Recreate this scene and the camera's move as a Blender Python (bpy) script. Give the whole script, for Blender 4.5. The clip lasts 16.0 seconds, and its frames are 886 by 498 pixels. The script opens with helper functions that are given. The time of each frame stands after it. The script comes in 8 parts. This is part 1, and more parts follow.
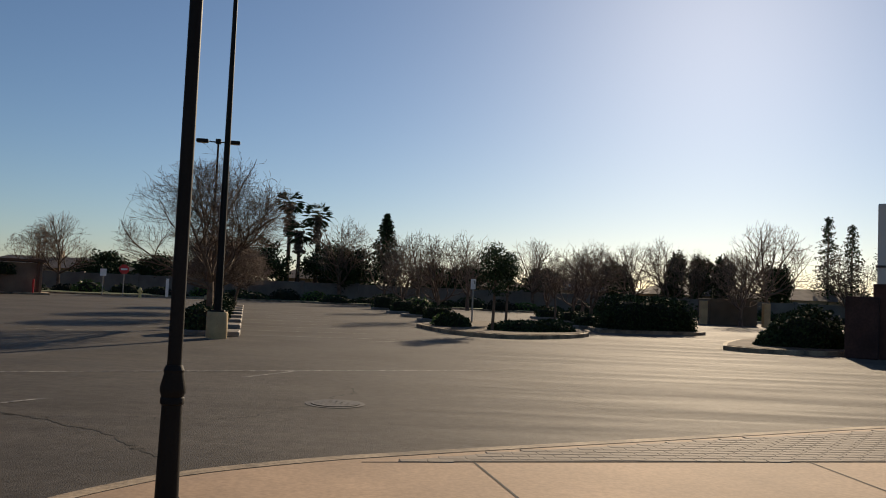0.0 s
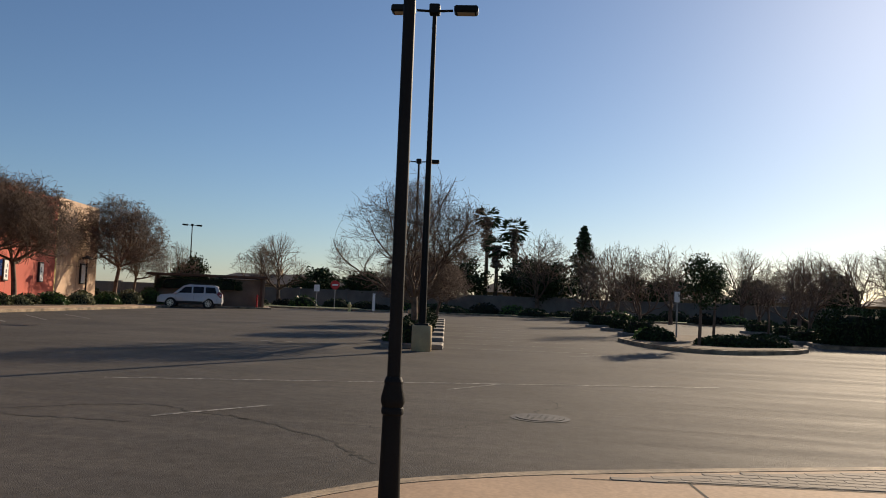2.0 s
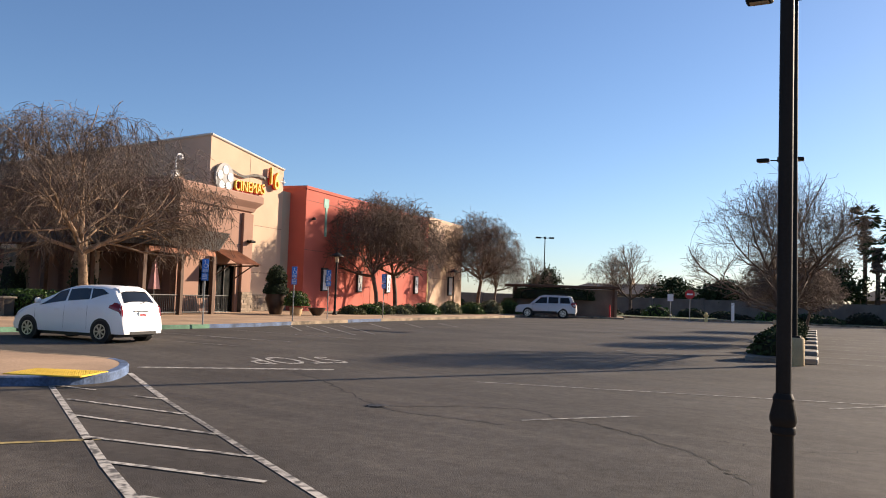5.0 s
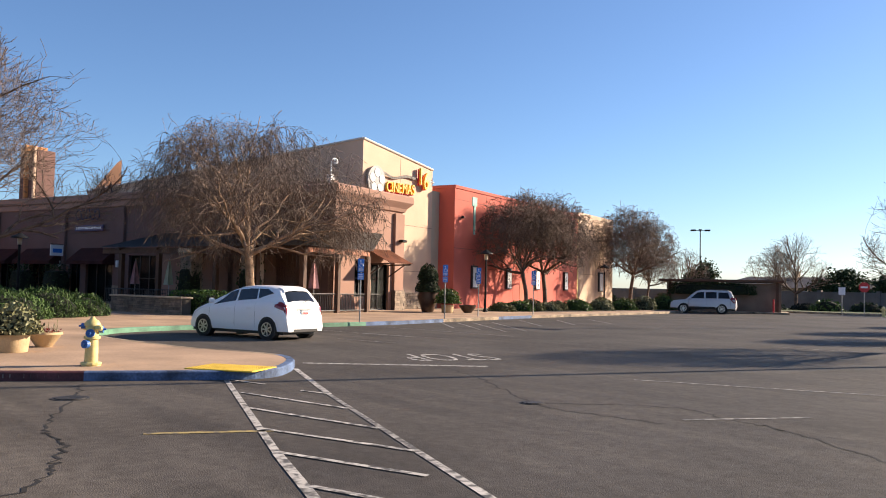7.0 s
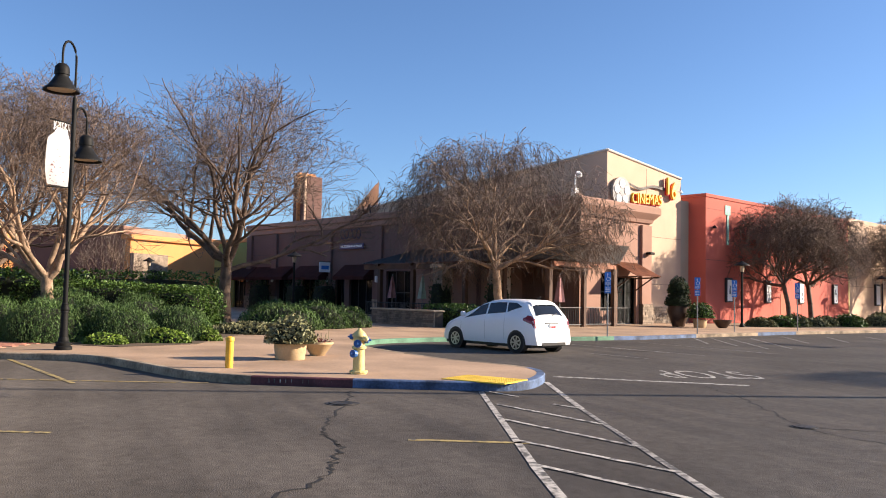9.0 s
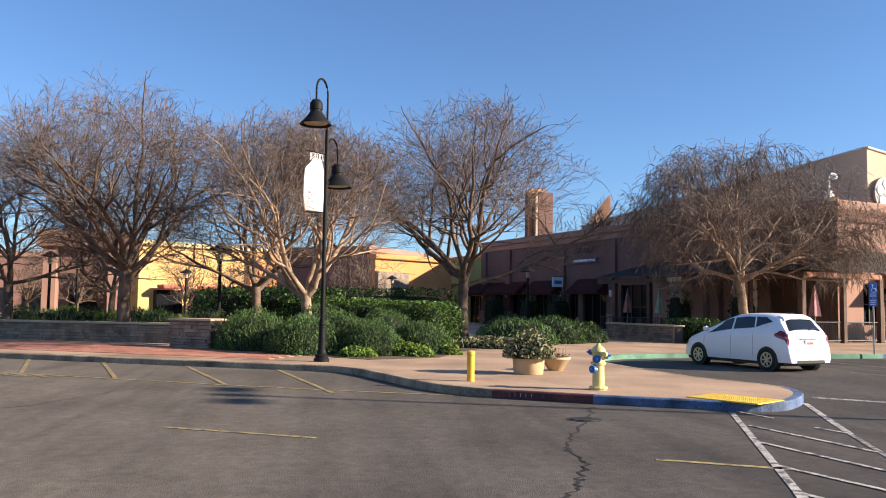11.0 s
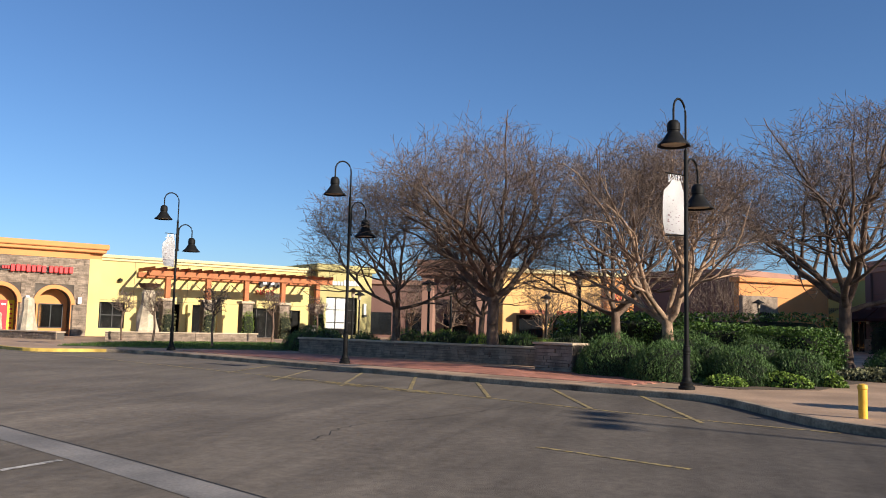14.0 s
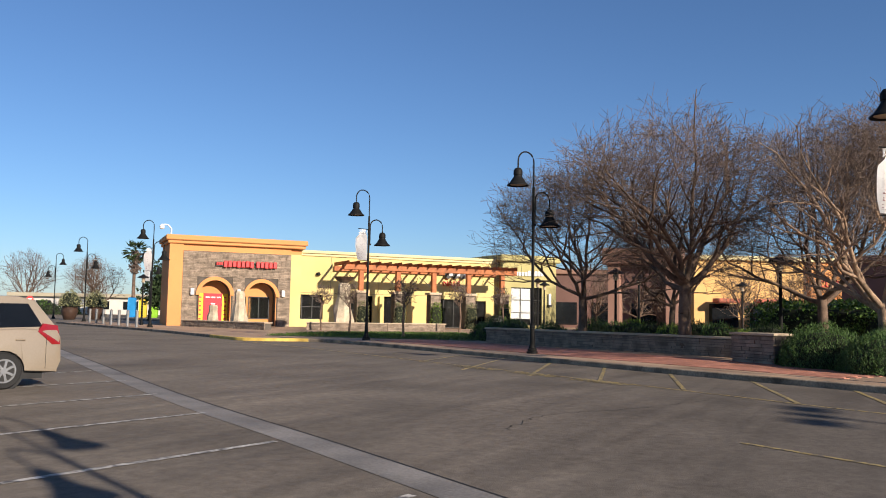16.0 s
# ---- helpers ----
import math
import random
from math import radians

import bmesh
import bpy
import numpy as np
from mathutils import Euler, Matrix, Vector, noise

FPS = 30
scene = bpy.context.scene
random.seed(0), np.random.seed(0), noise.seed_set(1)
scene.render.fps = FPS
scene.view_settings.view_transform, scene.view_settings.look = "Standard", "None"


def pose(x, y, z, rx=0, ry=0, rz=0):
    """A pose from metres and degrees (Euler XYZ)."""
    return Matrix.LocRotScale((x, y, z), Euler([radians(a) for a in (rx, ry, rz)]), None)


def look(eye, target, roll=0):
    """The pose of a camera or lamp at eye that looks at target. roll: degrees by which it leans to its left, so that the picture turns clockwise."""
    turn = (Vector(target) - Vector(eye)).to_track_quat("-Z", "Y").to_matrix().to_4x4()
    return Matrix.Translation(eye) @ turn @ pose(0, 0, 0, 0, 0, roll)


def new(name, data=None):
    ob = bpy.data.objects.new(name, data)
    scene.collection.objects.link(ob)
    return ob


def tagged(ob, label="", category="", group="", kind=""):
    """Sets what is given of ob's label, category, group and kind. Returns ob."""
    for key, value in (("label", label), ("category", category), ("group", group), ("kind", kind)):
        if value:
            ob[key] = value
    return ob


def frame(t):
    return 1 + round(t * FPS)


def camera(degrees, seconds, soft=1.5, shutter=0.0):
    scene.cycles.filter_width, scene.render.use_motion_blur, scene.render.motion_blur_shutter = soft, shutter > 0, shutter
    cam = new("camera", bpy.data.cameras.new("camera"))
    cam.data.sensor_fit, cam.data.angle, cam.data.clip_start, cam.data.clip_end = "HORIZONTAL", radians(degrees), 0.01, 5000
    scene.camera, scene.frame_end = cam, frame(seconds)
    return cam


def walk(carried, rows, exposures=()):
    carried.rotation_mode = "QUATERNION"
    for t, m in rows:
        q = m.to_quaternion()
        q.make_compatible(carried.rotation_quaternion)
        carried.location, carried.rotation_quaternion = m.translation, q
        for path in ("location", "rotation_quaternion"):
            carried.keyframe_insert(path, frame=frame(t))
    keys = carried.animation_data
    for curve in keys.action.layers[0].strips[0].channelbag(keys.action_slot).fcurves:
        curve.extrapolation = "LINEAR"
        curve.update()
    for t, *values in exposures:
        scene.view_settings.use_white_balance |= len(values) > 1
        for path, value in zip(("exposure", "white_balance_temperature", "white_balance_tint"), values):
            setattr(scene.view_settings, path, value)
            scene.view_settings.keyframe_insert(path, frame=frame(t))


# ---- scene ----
cam = camera(57.3, 16.0, 1.0)
PATH = [
    (0, (-0.003, 0.322, 1.6), (-0.0015, 2.3188, 1.7055), 2.51),
    (0.5, (-0.019, 0.321, 1.6), (-0.1192, 2.3150, 1.7183), 2.37),
    (1, (-0.039, 0.319, 1.6), (-0.2627, 2.3030, 1.7199), 2.20),
    (1.5, (-0.059, 0.316, 1.6), (-0.4098, 2.2815, 1.7187), 2.26),
    (2, (-0.080, 0.312, 1.6), (-0.5563, 2.2503, 1.7190), 2.25),
    (2.5, (-0.100, 0.306, 1.6), (-0.7057, 2.2082, 1.7161), 2.33),
    (3, (-0.125, 0.296, 1.6), (-0.8829, 2.1437, 1.7121), 2.25),
    (3.5, (-0.149, 0.285, 1.6), (-1.0589, 2.0625, 1.7114), 2.31),
    (4, (-0.168, 0.274, 1.6), (-1.1928, 1.9881, 1.7113), 2.31),
    (4.5, (-0.186, 0.262, 1.6), (-1.3256, 1.9021, 1.7115), 2.19),
    (7, (-0.243, 0.210, 1.6), (-1.7419, 1.5314, 1.6943), 1.25),
    (7.5, (-0.256, 0.195, 1.6), (-1.8321, 1.4232, 1.6808), 1.44),
    (8, (-0.271, 0.174, 1.6), (-1.9412, 1.2704, 1.6801), 1.23),
    (8.5, (-0.283, 0.153, 1.6), (-2.0301, 1.1216, 1.6954), 1.17),
    (9, (-0.294, 0.130, 1.6), (-2.1141, 0.9514, 1.7151), 1.19),
    (11.5, (-0.321, 0.018, 1.6), (-2.3111, 0.1467, 1.7529), 0.90),
    (12, (-0.321, -0.008, 1.6), (-2.3139, -0.0418, 1.7707), 1.13),
    (12.5, (-0.320, -0.033, 1.6), (-2.3026, -0.2183, 1.7857), 1.37),
    (13, (-0.317, -0.057, 1.6), (-2.2787, -0.3884, 1.8003), 1.51),
    (13.5, (-0.312, -0.077, 1.6), (-2.2482, -0.5377, 1.7994), 1.59),
    (14, (-0.307, -0.095, 1.6), (-2.2143, -0.6681, 1.7860), 1.33),
    (14.5, (-0.301, -0.112, 1.6), (-2.1750, -0.7899, 1.7736), 1.28),
    (15, (-0.295, -0.128, 1.6), (-2.1316, -0.9027, 1.7637), 1.11),
    (15.5, (-0.288, -0.144, 1.6), (-2.0798, -1.0175, 1.7578), 1.01),
    (16, (-0.278, -0.162, 1.6), (-2.0117, -1.1471, 1.7527), 1.04),
]
EXPO = [(0.0, 0.05, 7700, 12), (2.5, 0.4, 7400, 13), (4.5, 0.9, 7200, 15), (8.0, 1.28, 6850, 15), (11.6, 1.3, 6450, 12), (12.5, 1.06, 6350, 11), (14.3, 0.68, 6300, 12), (16.0, 0.6, 6400, 13)]
walk(cam, [(t, look(eye, target, roll)) for t, eye, target, roll in PATH], EXPO)

from mathutils.geometry import tessellate_polygon

# ---- light ----
SUN = Vector((0.306, 0.881, 0.361)).normalized()
world = bpy.data.worlds.new("sky")
scene.world = world
world.use_nodes = True
sky = world.node_tree.nodes.new("ShaderNodeTexSky")
sky.sky_type, sky.sun_disc = "NISHITA", False
sky.sun_elevation, sky.sun_rotation = math.asin(SUN.z), math.atan2(SUN.x, SUN.y)
sky.air_density, sky.dust_density, sky.ozone_density, sky.altitude = 1.0, 0.55, 6.0, 600
world.node_tree.links.new(sky.outputs[0], world.node_tree.nodes["Background"].inputs[0])
world.node_tree.nodes["Background"].inputs[1].default_value = 0.078
sun = new("sun", bpy.data.lights.new("sun", "SUN"))
sun.data.energy, sun.data.angle, sun.data.color = 5.0, radians(0.55), (1.0, 0.87, 0.7)
sun.matrix_world = look((0, 0, 60), Vector((0, 0, 60)) - SUN)


# ---- materials ----
def mat(name, col, rough=0.8, var=0.18, big=0.6, fine=14.0, bump=0.25, metal=0.0, spec=0.4, rnd=0.0, col2=None, dist=0.02):
    """A surface with stains at one scale and grain at another; rnd varies it from object to object, col2 is the stain's colour."""
    m = bpy.data.materials.new(name)
    m.use_nodes = True
    nt = m.node_tree
    N, link = nt.nodes, nt.links.new
    b = N["Principled BSDF"]
    geo = N.new("ShaderNodeNewGeometry")
    n1, n2 = N.new("ShaderNodeTexNoise"), N.new("ShaderNodeTexNoise")
    n1.inputs["Scale"].default_value, n1.inputs["Detail"].default_value = big, 5
    n2.inputs["Scale"].default_value, n2.inputs["Detail"].default_value = fine, 4
    for n in (n1, n2):
        link(geo.outputs["Position"], n.inputs["Vector"])
    c2 = col2 or tuple(c * (1 - 1.6 * var) for c in col)
    mix = N.new("ShaderNodeMix")
    mix.data_type = "RGBA"
    mix.inputs[6].default_value, mix.inputs[7].default_value = (*[min(1, c * (1 + var * 0.5)) for c in col], 1), (*c2, 1)
    ramp = N.new("ShaderNodeMapRange")
    ramp.inputs[1].default_value, ramp.inputs[2].default_value = 0.38, 0.68
    link(n1.outputs[0], ramp.inputs[0])
    link(ramp.outputs[0], mix.inputs[0])
    hsv = N.new("ShaderNodeHueSaturation")
    link(mix.outputs[2], hsv.inputs["Color"])
    val = N.new("ShaderNodeMapRange")
    val.inputs[1].default_value, val.inputs[2].default_value, val.inputs[3].default_value, val.inputs[4].default_value = 0.3, 0.7, 1 - var * 0.7, 1 + var * 0.7
    link(n2.outputs[0], val.inputs[0])
    last = val.outputs[0]
    if rnd:
        info, r2, mul = N.new("ShaderNodeObjectInfo"), N.new("ShaderNodeMapRange"), N.new("ShaderNodeMath")
        mul.operation = "MULTIPLY"
        r2.inputs[3].default_value, r2.inputs[4].default_value = 1 - rnd, 1 + rnd
        link(info.outputs["Random"], r2.inputs[0])
        link(r2.outputs[0], mul.inputs[0])
        link(last, mul.inputs[1])
        last = mul.outputs[0]
    link(last, hsv.inputs["Value"])
    link(hsv.outputs[0], b.inputs["Base Color"])
    b.inputs["Roughness"].default_value, b.inputs["Metallic"].default_value = rough, metal
    b.inputs["Specular IOR Level"].default_value = spec
    if bump:
        bn = N.new("ShaderNodeBump")
        bn.inputs["Strength"].default_value, bn.inputs["Distance"].default_value = bump, dist
        link(n2.outputs[0], bn.inputs["Height"])
        link(bn.outputs[0], b.inputs["Normal"])
    return m


def island_tint(m, amount):
    """Varies the lightness from one loose piece of a mesh to the next."""
    nt = m.node_tree
    hsv = nt.nodes["Hue/Saturation/Value"] if "Hue/Saturation/Value" in nt.nodes else [n for n in nt.nodes if n.type == "HUE_SAT"][0]
    old = hsv.inputs["Value"].links[0].from_socket
    geo = [n for n in nt.nodes if n.type == "NEW_GEOMETRY"][0]
    r, mul = nt.nodes.new("ShaderNodeMapRange"), nt.nodes.new("ShaderNodeMath")
    mul.operation = "MULTIPLY"
    r.inputs[3].default_value, r.inputs[4].default_value = 1 - amount, 1 + amount
    nt.links.new(geo.outputs["Random Per Island"], r.inputs[0])
    nt.links.new(r.outputs[0], mul.inputs[0])
    nt.links.new(old, mul.inputs[1])
    nt.links.new(mul.outputs[0], hsv.inputs["Value"])
    return m


def leafy(name, col, rough=0.55, amount=0.45):
    m = island_tint(mat(name, col, rough, 0.2, 0.9, 5.0, 0.0, spec=0.2), amount)
    b = m.node_tree.nodes["Principled BSDF"]
    b.inputs["Subsurface Weight"].default_value = 0.0
    return m


def asphalt_material():
    m = mat("asphalt", (0.104, 0.09, 0.076), 0.85, 0.16, 0.35, 70.0, 0.8, spec=0.15, dist=0.01)
    m.node_tree.nodes["Principled BSDF"].inputs["Diffuse Roughness"].default_value = 0.45
    nt = m.node_tree
    N, link = nt.nodes, nt.links.new
    hsv = [n for n in N if n.type == "HUE_SAT"][0]
    geo = [n for n in N if n.type == "NEW_GEOMETRY"][0]
    mp = N.new("ShaderNodeMapping")
    mp.inputs["Rotation"].default_value = (0, 0, radians(-63.6))
    mp.inputs["Scale"].default_value = (0.12, 1.6, 1.0)
    streak = N.new("ShaderNodeTexNoise")
    streak.inputs["Scale"].default_value, streak.inputs["Detail"].default_value = 1.0, 9
    streak.inputs["Distortion"].default_value = 0.6
    link(geo.outputs["Position"], mp.inputs[0])
    link(mp.outputs[0], streak.inputs["Vector"])
    r = N.new("ShaderNodeMapRange")
    r.inputs[1].default_value, r.inputs[2].default_value, r.inputs[3].default_value, r.inputs[4].default_value = 0.35, 0.7, 0.84, 1.18
    link(streak.outputs[0], r.inputs[0])
    mul = N.new("ShaderNodeMath")
    mul.operation = "MULTIPLY"
    old = hsv.inputs["Value"].links[0].from_socket
    link(old, mul.inputs[0])
    link(r.outputs[0], mul.inputs[1])
    link(mul.outputs[0], hsv.inputs["Value"])
    speck = N.new("ShaderNodeTexNoise")
    speck.inputs["Scale"].default_value, speck.inputs["Detail"].default_value, speck.inputs["Roughness"].default_value = 5.0, 12, 0.9
    link(geo.outputs["Position"], speck.inputs["Vector"])
    rs = N.new("ShaderNodeMapRange")
    rs.inputs[1].default_value, rs.inputs[2].default_value, rs.inputs[3].default_value, rs.inputs[4].default_value = 0.34, 0.66, 0.55, 1.45
    link(speck.outputs[0], rs.inputs[0])
    m2 = N.new("ShaderNodeMath")
    m2.operation = "MULTIPLY"
    link(mul.outputs[0], m2.inputs[0])
    link(rs.outputs[0], m2.inputs[1])
    link(m2.outputs[0], hsv.inputs["Value"])
    rr = N.new("ShaderNodeMapRange")
    rr.inputs[1].default_value, rr.inputs[2].default_value, rr.inputs[3].default_value, rr.inputs[4].default_value = 0.3, 0.7, 0.74, 0.88
    link(streak.outputs[0], rr.inputs[0])
    link(rr.outputs[0], N["Principled BSDF"].inputs["Roughness"])
    return m


def worn(name, col, under=(0.085, 0.08, 0.073), keep=0.5, scale=9.0):
    """Road paint with patches worn through to the asphalt."""
    m = mat(name, col, 0.7, 0.12, 1.5, 30.0, 0.2, dist=0.005)
    N, link = m.node_tree.nodes, m.node_tree.links.new
    hsv = [n for n in N if n.type == "HUE_SAT"][0]
    geo = [n for n in N if n.type == "NEW_GEOMETRY"][0]
    n = N.new("ShaderNodeTexNoise")
    n.inputs["Scale"].default_value, n.inputs["Detail"].default_value = scale, 8
    link(geo.outputs["Position"], n.inputs["Vector"])
    r = N.new("ShaderNodeMapRange")
    r.inputs[1].default_value, r.inputs[2].default_value = keep - 0.06, keep + 0.1
    link(n.outputs[0], r.inputs[0])
    mix = N.new("ShaderNodeMix")
    mix.data_type = "RGBA"
    link(r.outputs[0], mix.inputs[0])
    link(hsv.outputs[0], mix.inputs[6])
    mix.inputs[7].default_value = (*under, 1)
    link(mix.outputs[2], N["Principled BSDF"].inputs["Base Color"])
    return m


def glass_material(name, tint=(0.85, 0.9, 0.92), rough=0.02):
    m = bpy.data.materials.new(name)
    m.use_nodes = True
    b = m.node_tree.nodes["Principled BSDF"]
    b.inputs["Base Color"].default_value = (*tint, 1)
    b.inputs["Transmission Weight"].default_value, b.inputs["Roughness"].default_value, b.inputs["IOR"].default_value = 1.0, rough, 1.45
    return m


ASPHALT = asphalt_material()
CONCRETE = mat("concrete", (0.4, 0.27, 0.175), 0.85, 0.2, 0.5, 25, 0.2, dist=0.006)
KERB = mat("kerb_concrete", (0.3, 0.23, 0.155), 0.85, 0.4, 1.6, 20, 0.35)
GUTTER = mat("gutter_concrete", (0.22, 0.2, 0.175), 0.75, 0.25, 0.8, 25, 0.3)
PAVER = mat("red_paver", (0.42, 0.18, 0.12), 0.8, 0.15, 0.7, 30, 0.3, rnd=0.22)
PAVER_GREY = mat("grey_paver", (0.2, 0.165, 0.13), 0.85, 0.12, 0.7, 30, 0.2, rnd=0.08)
BLUE = mat("blue_kerb_paint", (0.085, 0.135, 0.24), 0.75, 0.4, 2, 25, 0.3)
REDK = mat("faded_red_kerb_paint", (0.1, 0.03, 0.035), 0.7, 0.3, 2.5, 25, 0.3)
GREENK = mat("green_kerb_paint", (0.1, 0.24, 0.15), 0.65, 0.25, 2, 25, 0.3)
YELK = mat("yellow_kerb_paint", (0.62, 0.42, 0.09), 0.7, 0.25, 2, 25, 0.3)
LINE_WHITE = worn("white_road_paint", (0.5, 0.47, 0.42), keep=0.5)
LINE_FAINT = worn("faded_white_road_paint", (0.36, 0.34, 0.3), keep=0.46)
LINE_YELLOW = worn("yellow_road_paint", (0.36, 0.27, 0.1), keep=0.52)
TACTILE = mat("yellow_tactile_paving", (0.75, 0.5, 0.06), 0.7, 0.12, 2, 40, 0.2)
BLACKCRACK = mat("crack_filler", (0.018, 0.017, 0.016), 0.9, 0.2, 3, 40, 0.2)
IRON = mat("cast_iron", (0.06, 0.055, 0.05), 0.6, 0.25, 4, 40, 0.3, metal=0.6)
POLE = mat("dark_bronze_paint", (0.011, 0.011, 0.0105), 0.6, 0.2, 2, 60, 0.06, spec=0.15)
TANPOLE = mat("tan_concrete", (0.45, 0.34, 0.19), 0.85, 0.15, 1.5, 30, 0.3)
STUC = dict(
    cream=mat("cream_stucco", (0.56, 0.40, 0.285), 0.9, 0.07, 0.4, 40, 0.25),
    brown=mat("brown_stucco", (0.32, 0.185, 0.135), 0.9, 0.09, 0.4, 40, 0.25),
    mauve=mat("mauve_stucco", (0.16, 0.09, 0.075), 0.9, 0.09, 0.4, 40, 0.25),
    red=mat("red_stucco", (0.5, 0.122, 0.088), 0.9, 0.07, 0.4, 40, 0.25),
    grey=mat("grey_green_stucco", (0.42, 0.37, 0.27), 0.9, 0.08, 0.4, 40, 0.25),
    yellow=mat("yellow_stucco", (0.63, 0.51, 0.21), 0.9, 0.06, 0.4, 40, 0.25),
    cornice=mat("pale_yellow_trim", (0.68, 0.58, 0.31), 0.85, 0.06, 0.4, 40, 0.2),
    orange=mat("orange_stucco", (0.62, 0.28, 0.1), 0.9, 0.07, 0.4, 40, 0.25),
    olive=mat("olive_stucco", (0.42, 0.37, 0.16), 0.9, 0.07, 0.4, 40, 0.25),
    green=mat("lime_green_stucco", (0.3, 0.32, 0.1), 0.9, 0.07, 0.4, 40, 0.25),
    white=mat("white_stucco", (0.62, 0.58, 0.52), 0.9, 0.06, 0.4, 40, 0.2),
    amber=mat("amber_stucco", (0.68, 0.42, 0.16), 0.9, 0.07, 0.4, 40, 0.25),
)
STONE = mat("ledge_stone", (0.27, 0.21, 0.155), 0.85, 0.25, 2.5, 25, 0.5, rnd=0.22)
MORTAR = mat("dark_mortar", (0.1, 0.085, 0.07), 0.95, 0.2, 2, 30, 0.3)
STONECAP = mat("cast_stone_cap", (0.5, 0.4, 0.28), 0.85, 0.15, 1.5, 30, 0.3)
SCULPT = mat("pale_rough_stone", (0.5, 0.42, 0.3), 0.85, 0.25, 1.5, 12, 0.8, dist=0.04)
REDWOOD = mat("stained_redwood", (0.42, 0.14, 0.045), 0.65, 0.2, 1.5, 30, 0.25)
DARKWOOD = mat("dark_brown_wood", (0.1, 0.05, 0.028), 0.7, 0.2, 1.5, 30, 0.25)
AWNING = mat("maroon_awning_cloth", (0.1, 0.03, 0.025), 0.9, 0.15, 1, 60, 0.15)
SHINGLE = mat("brown_shingle", (0.09, 0.07, 0.05), 0.9, 0.25, 2, 30, 0.4)
RUSTROOF = mat("rusty_metal_roof", (0.24, 0.09, 0.045), 0.6, 0.3, 1.5, 20, 0.2, metal=0.3)
GREYROOF = mat("weathered_metal_roof", (0.085, 0.075, 0.065), 0.55, 0.2, 1.5, 20, 0.2, metal=0.4)
# Near-black colour puts the shade of unlit rooms and openings into the surface.
INTERIOR_SHADE = mat("interior_shade", (0.012, 0.011, 0.01), 0.9, 0.4, 0.7, 10, 0.0)
FRAME = mat("dark_window_frame", (0.03, 0.03, 0.03), 0.45, 0.15, 2, 30, 0.1)
GLASS = glass_material("shop_glass", (0.45, 0.47, 0.48))
GLASS.node_tree.nodes["Principled BSDF"].inputs["IOR"].default_value = 1.22
CARGLASS = mat("tinted_car_glass", (0.012, 0.014, 0.016), 0.06, 0.1, 2, 20, 0.0, spec=0.6)
WHITECAR = mat("white_car_paint", (0.85, 0.85, 0.85), 0.25, 0.03, 0.7, 30, 0.0, spec=0.6)
TANCAR = mat("champagne_car_paint", (0.33, 0.27, 0.2), 0.3, 0.05, 0.7, 30, 0.0, metal=0.35)
SILVERCAR = mat("silver_white_car_paint", (0.55, 0.55, 0.55), 0.3, 0.05, 0.7, 30, 0.0, metal=0.1)
TYRE = mat("tyre_rubber", (0.018, 0.018, 0.018), 0.85, 0.2, 3, 40, 0.2)
RIM = mat("alloy_rim", (0.5, 0.5, 0.5), 0.3, 0.1, 3, 30, 0.0, metal=0.8)
BLACKTRIM = mat("black_plastic", (0.02, 0.02, 0.02), 0.5, 0.15, 3, 40, 0.1)
REDLENS = mat("red_lamp_lens", (0.24, 0.01, 0.012), 0.15, 0.1, 3, 20, 0.0, spec=0.7)
SIGNBLUE = mat("blue_sign", (0.035, 0.19, 0.6), 0.4, 0.06, 2, 30, 0.0)
SIGNWHITE = mat("white_sign", (0.78, 0.78, 0.76), 0.45, 0.05, 2, 30, 0.0)
SIGNRED = mat("red_sign", (0.55, 0.03, 0.03), 0.4, 0.06, 2, 30, 0.0)
SIGNYELLOW = mat("gold_sign_letter", (0.85, 0.46, 0.03), 0.4, 0.06, 2, 30, 0.0)
STEEL = mat("galvanised_steel", (0.32, 0.32, 0.31), 0.45, 0.15, 3, 40, 0.05, metal=0.7)
BARK = mat("grey_brown_bark", (0.15, 0.1, 0.07), 0.9, 0.3, 3, 25, 0.7, dist=0.02)
PALEBARK = mat("pale_bark", (0.34, 0.23, 0.15), 0.9, 0.3, 3, 25, 0.6, dist=0.02)
TWIG = island_tint(mat("twig", (0.15, 0.108, 0.083), 0.9, 0.2, 1.0, 8, 0.0), 0.35)
HEDGE = leafy("hedge_leaf", (0.07, 0.13, 0.025), 0.4)
ROSEMARY = leafy("rosemary_leaf", (0.06, 0.11, 0.03))
DARKLEAF = leafy("dark_leaf", (0.03, 0.05, 0.018), 0.8)
LIMELEAF = leafy("bright_green_leaf", (0.13, 0.2, 0.03))
PALELEAF = leafy("pale_grey_green_leaf", (0.2, 0.2, 0.1))
REDLEAF = leafy("reddish_leaf", (0.2, 0.07, 0.05))
OLIVELEAF = leafy("olive_green_leaf", (0.12, 0.125, 0.05), 0.7)
# Near-black, so that the shade between leaves is carried by the colour.
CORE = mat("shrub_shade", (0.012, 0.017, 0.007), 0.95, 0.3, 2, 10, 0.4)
SOIL = mat("mulch", (0.1, 0.07, 0.045), 0.95, 0.3, 1.5, 20, 0.6)
LAWN = leafy("lawn_blade", (0.07, 0.12, 0.025), 0.7)
LAWNBASE = mat("lawn_soil", (0.05, 0.075, 0.02), 0.95, 0.3, 1.0, 20, 0.6)
FENCE = mat("grey_block_wall", (0.17, 0.15, 0.13), 0.9, 0.15, 0.7, 15, 0.4)
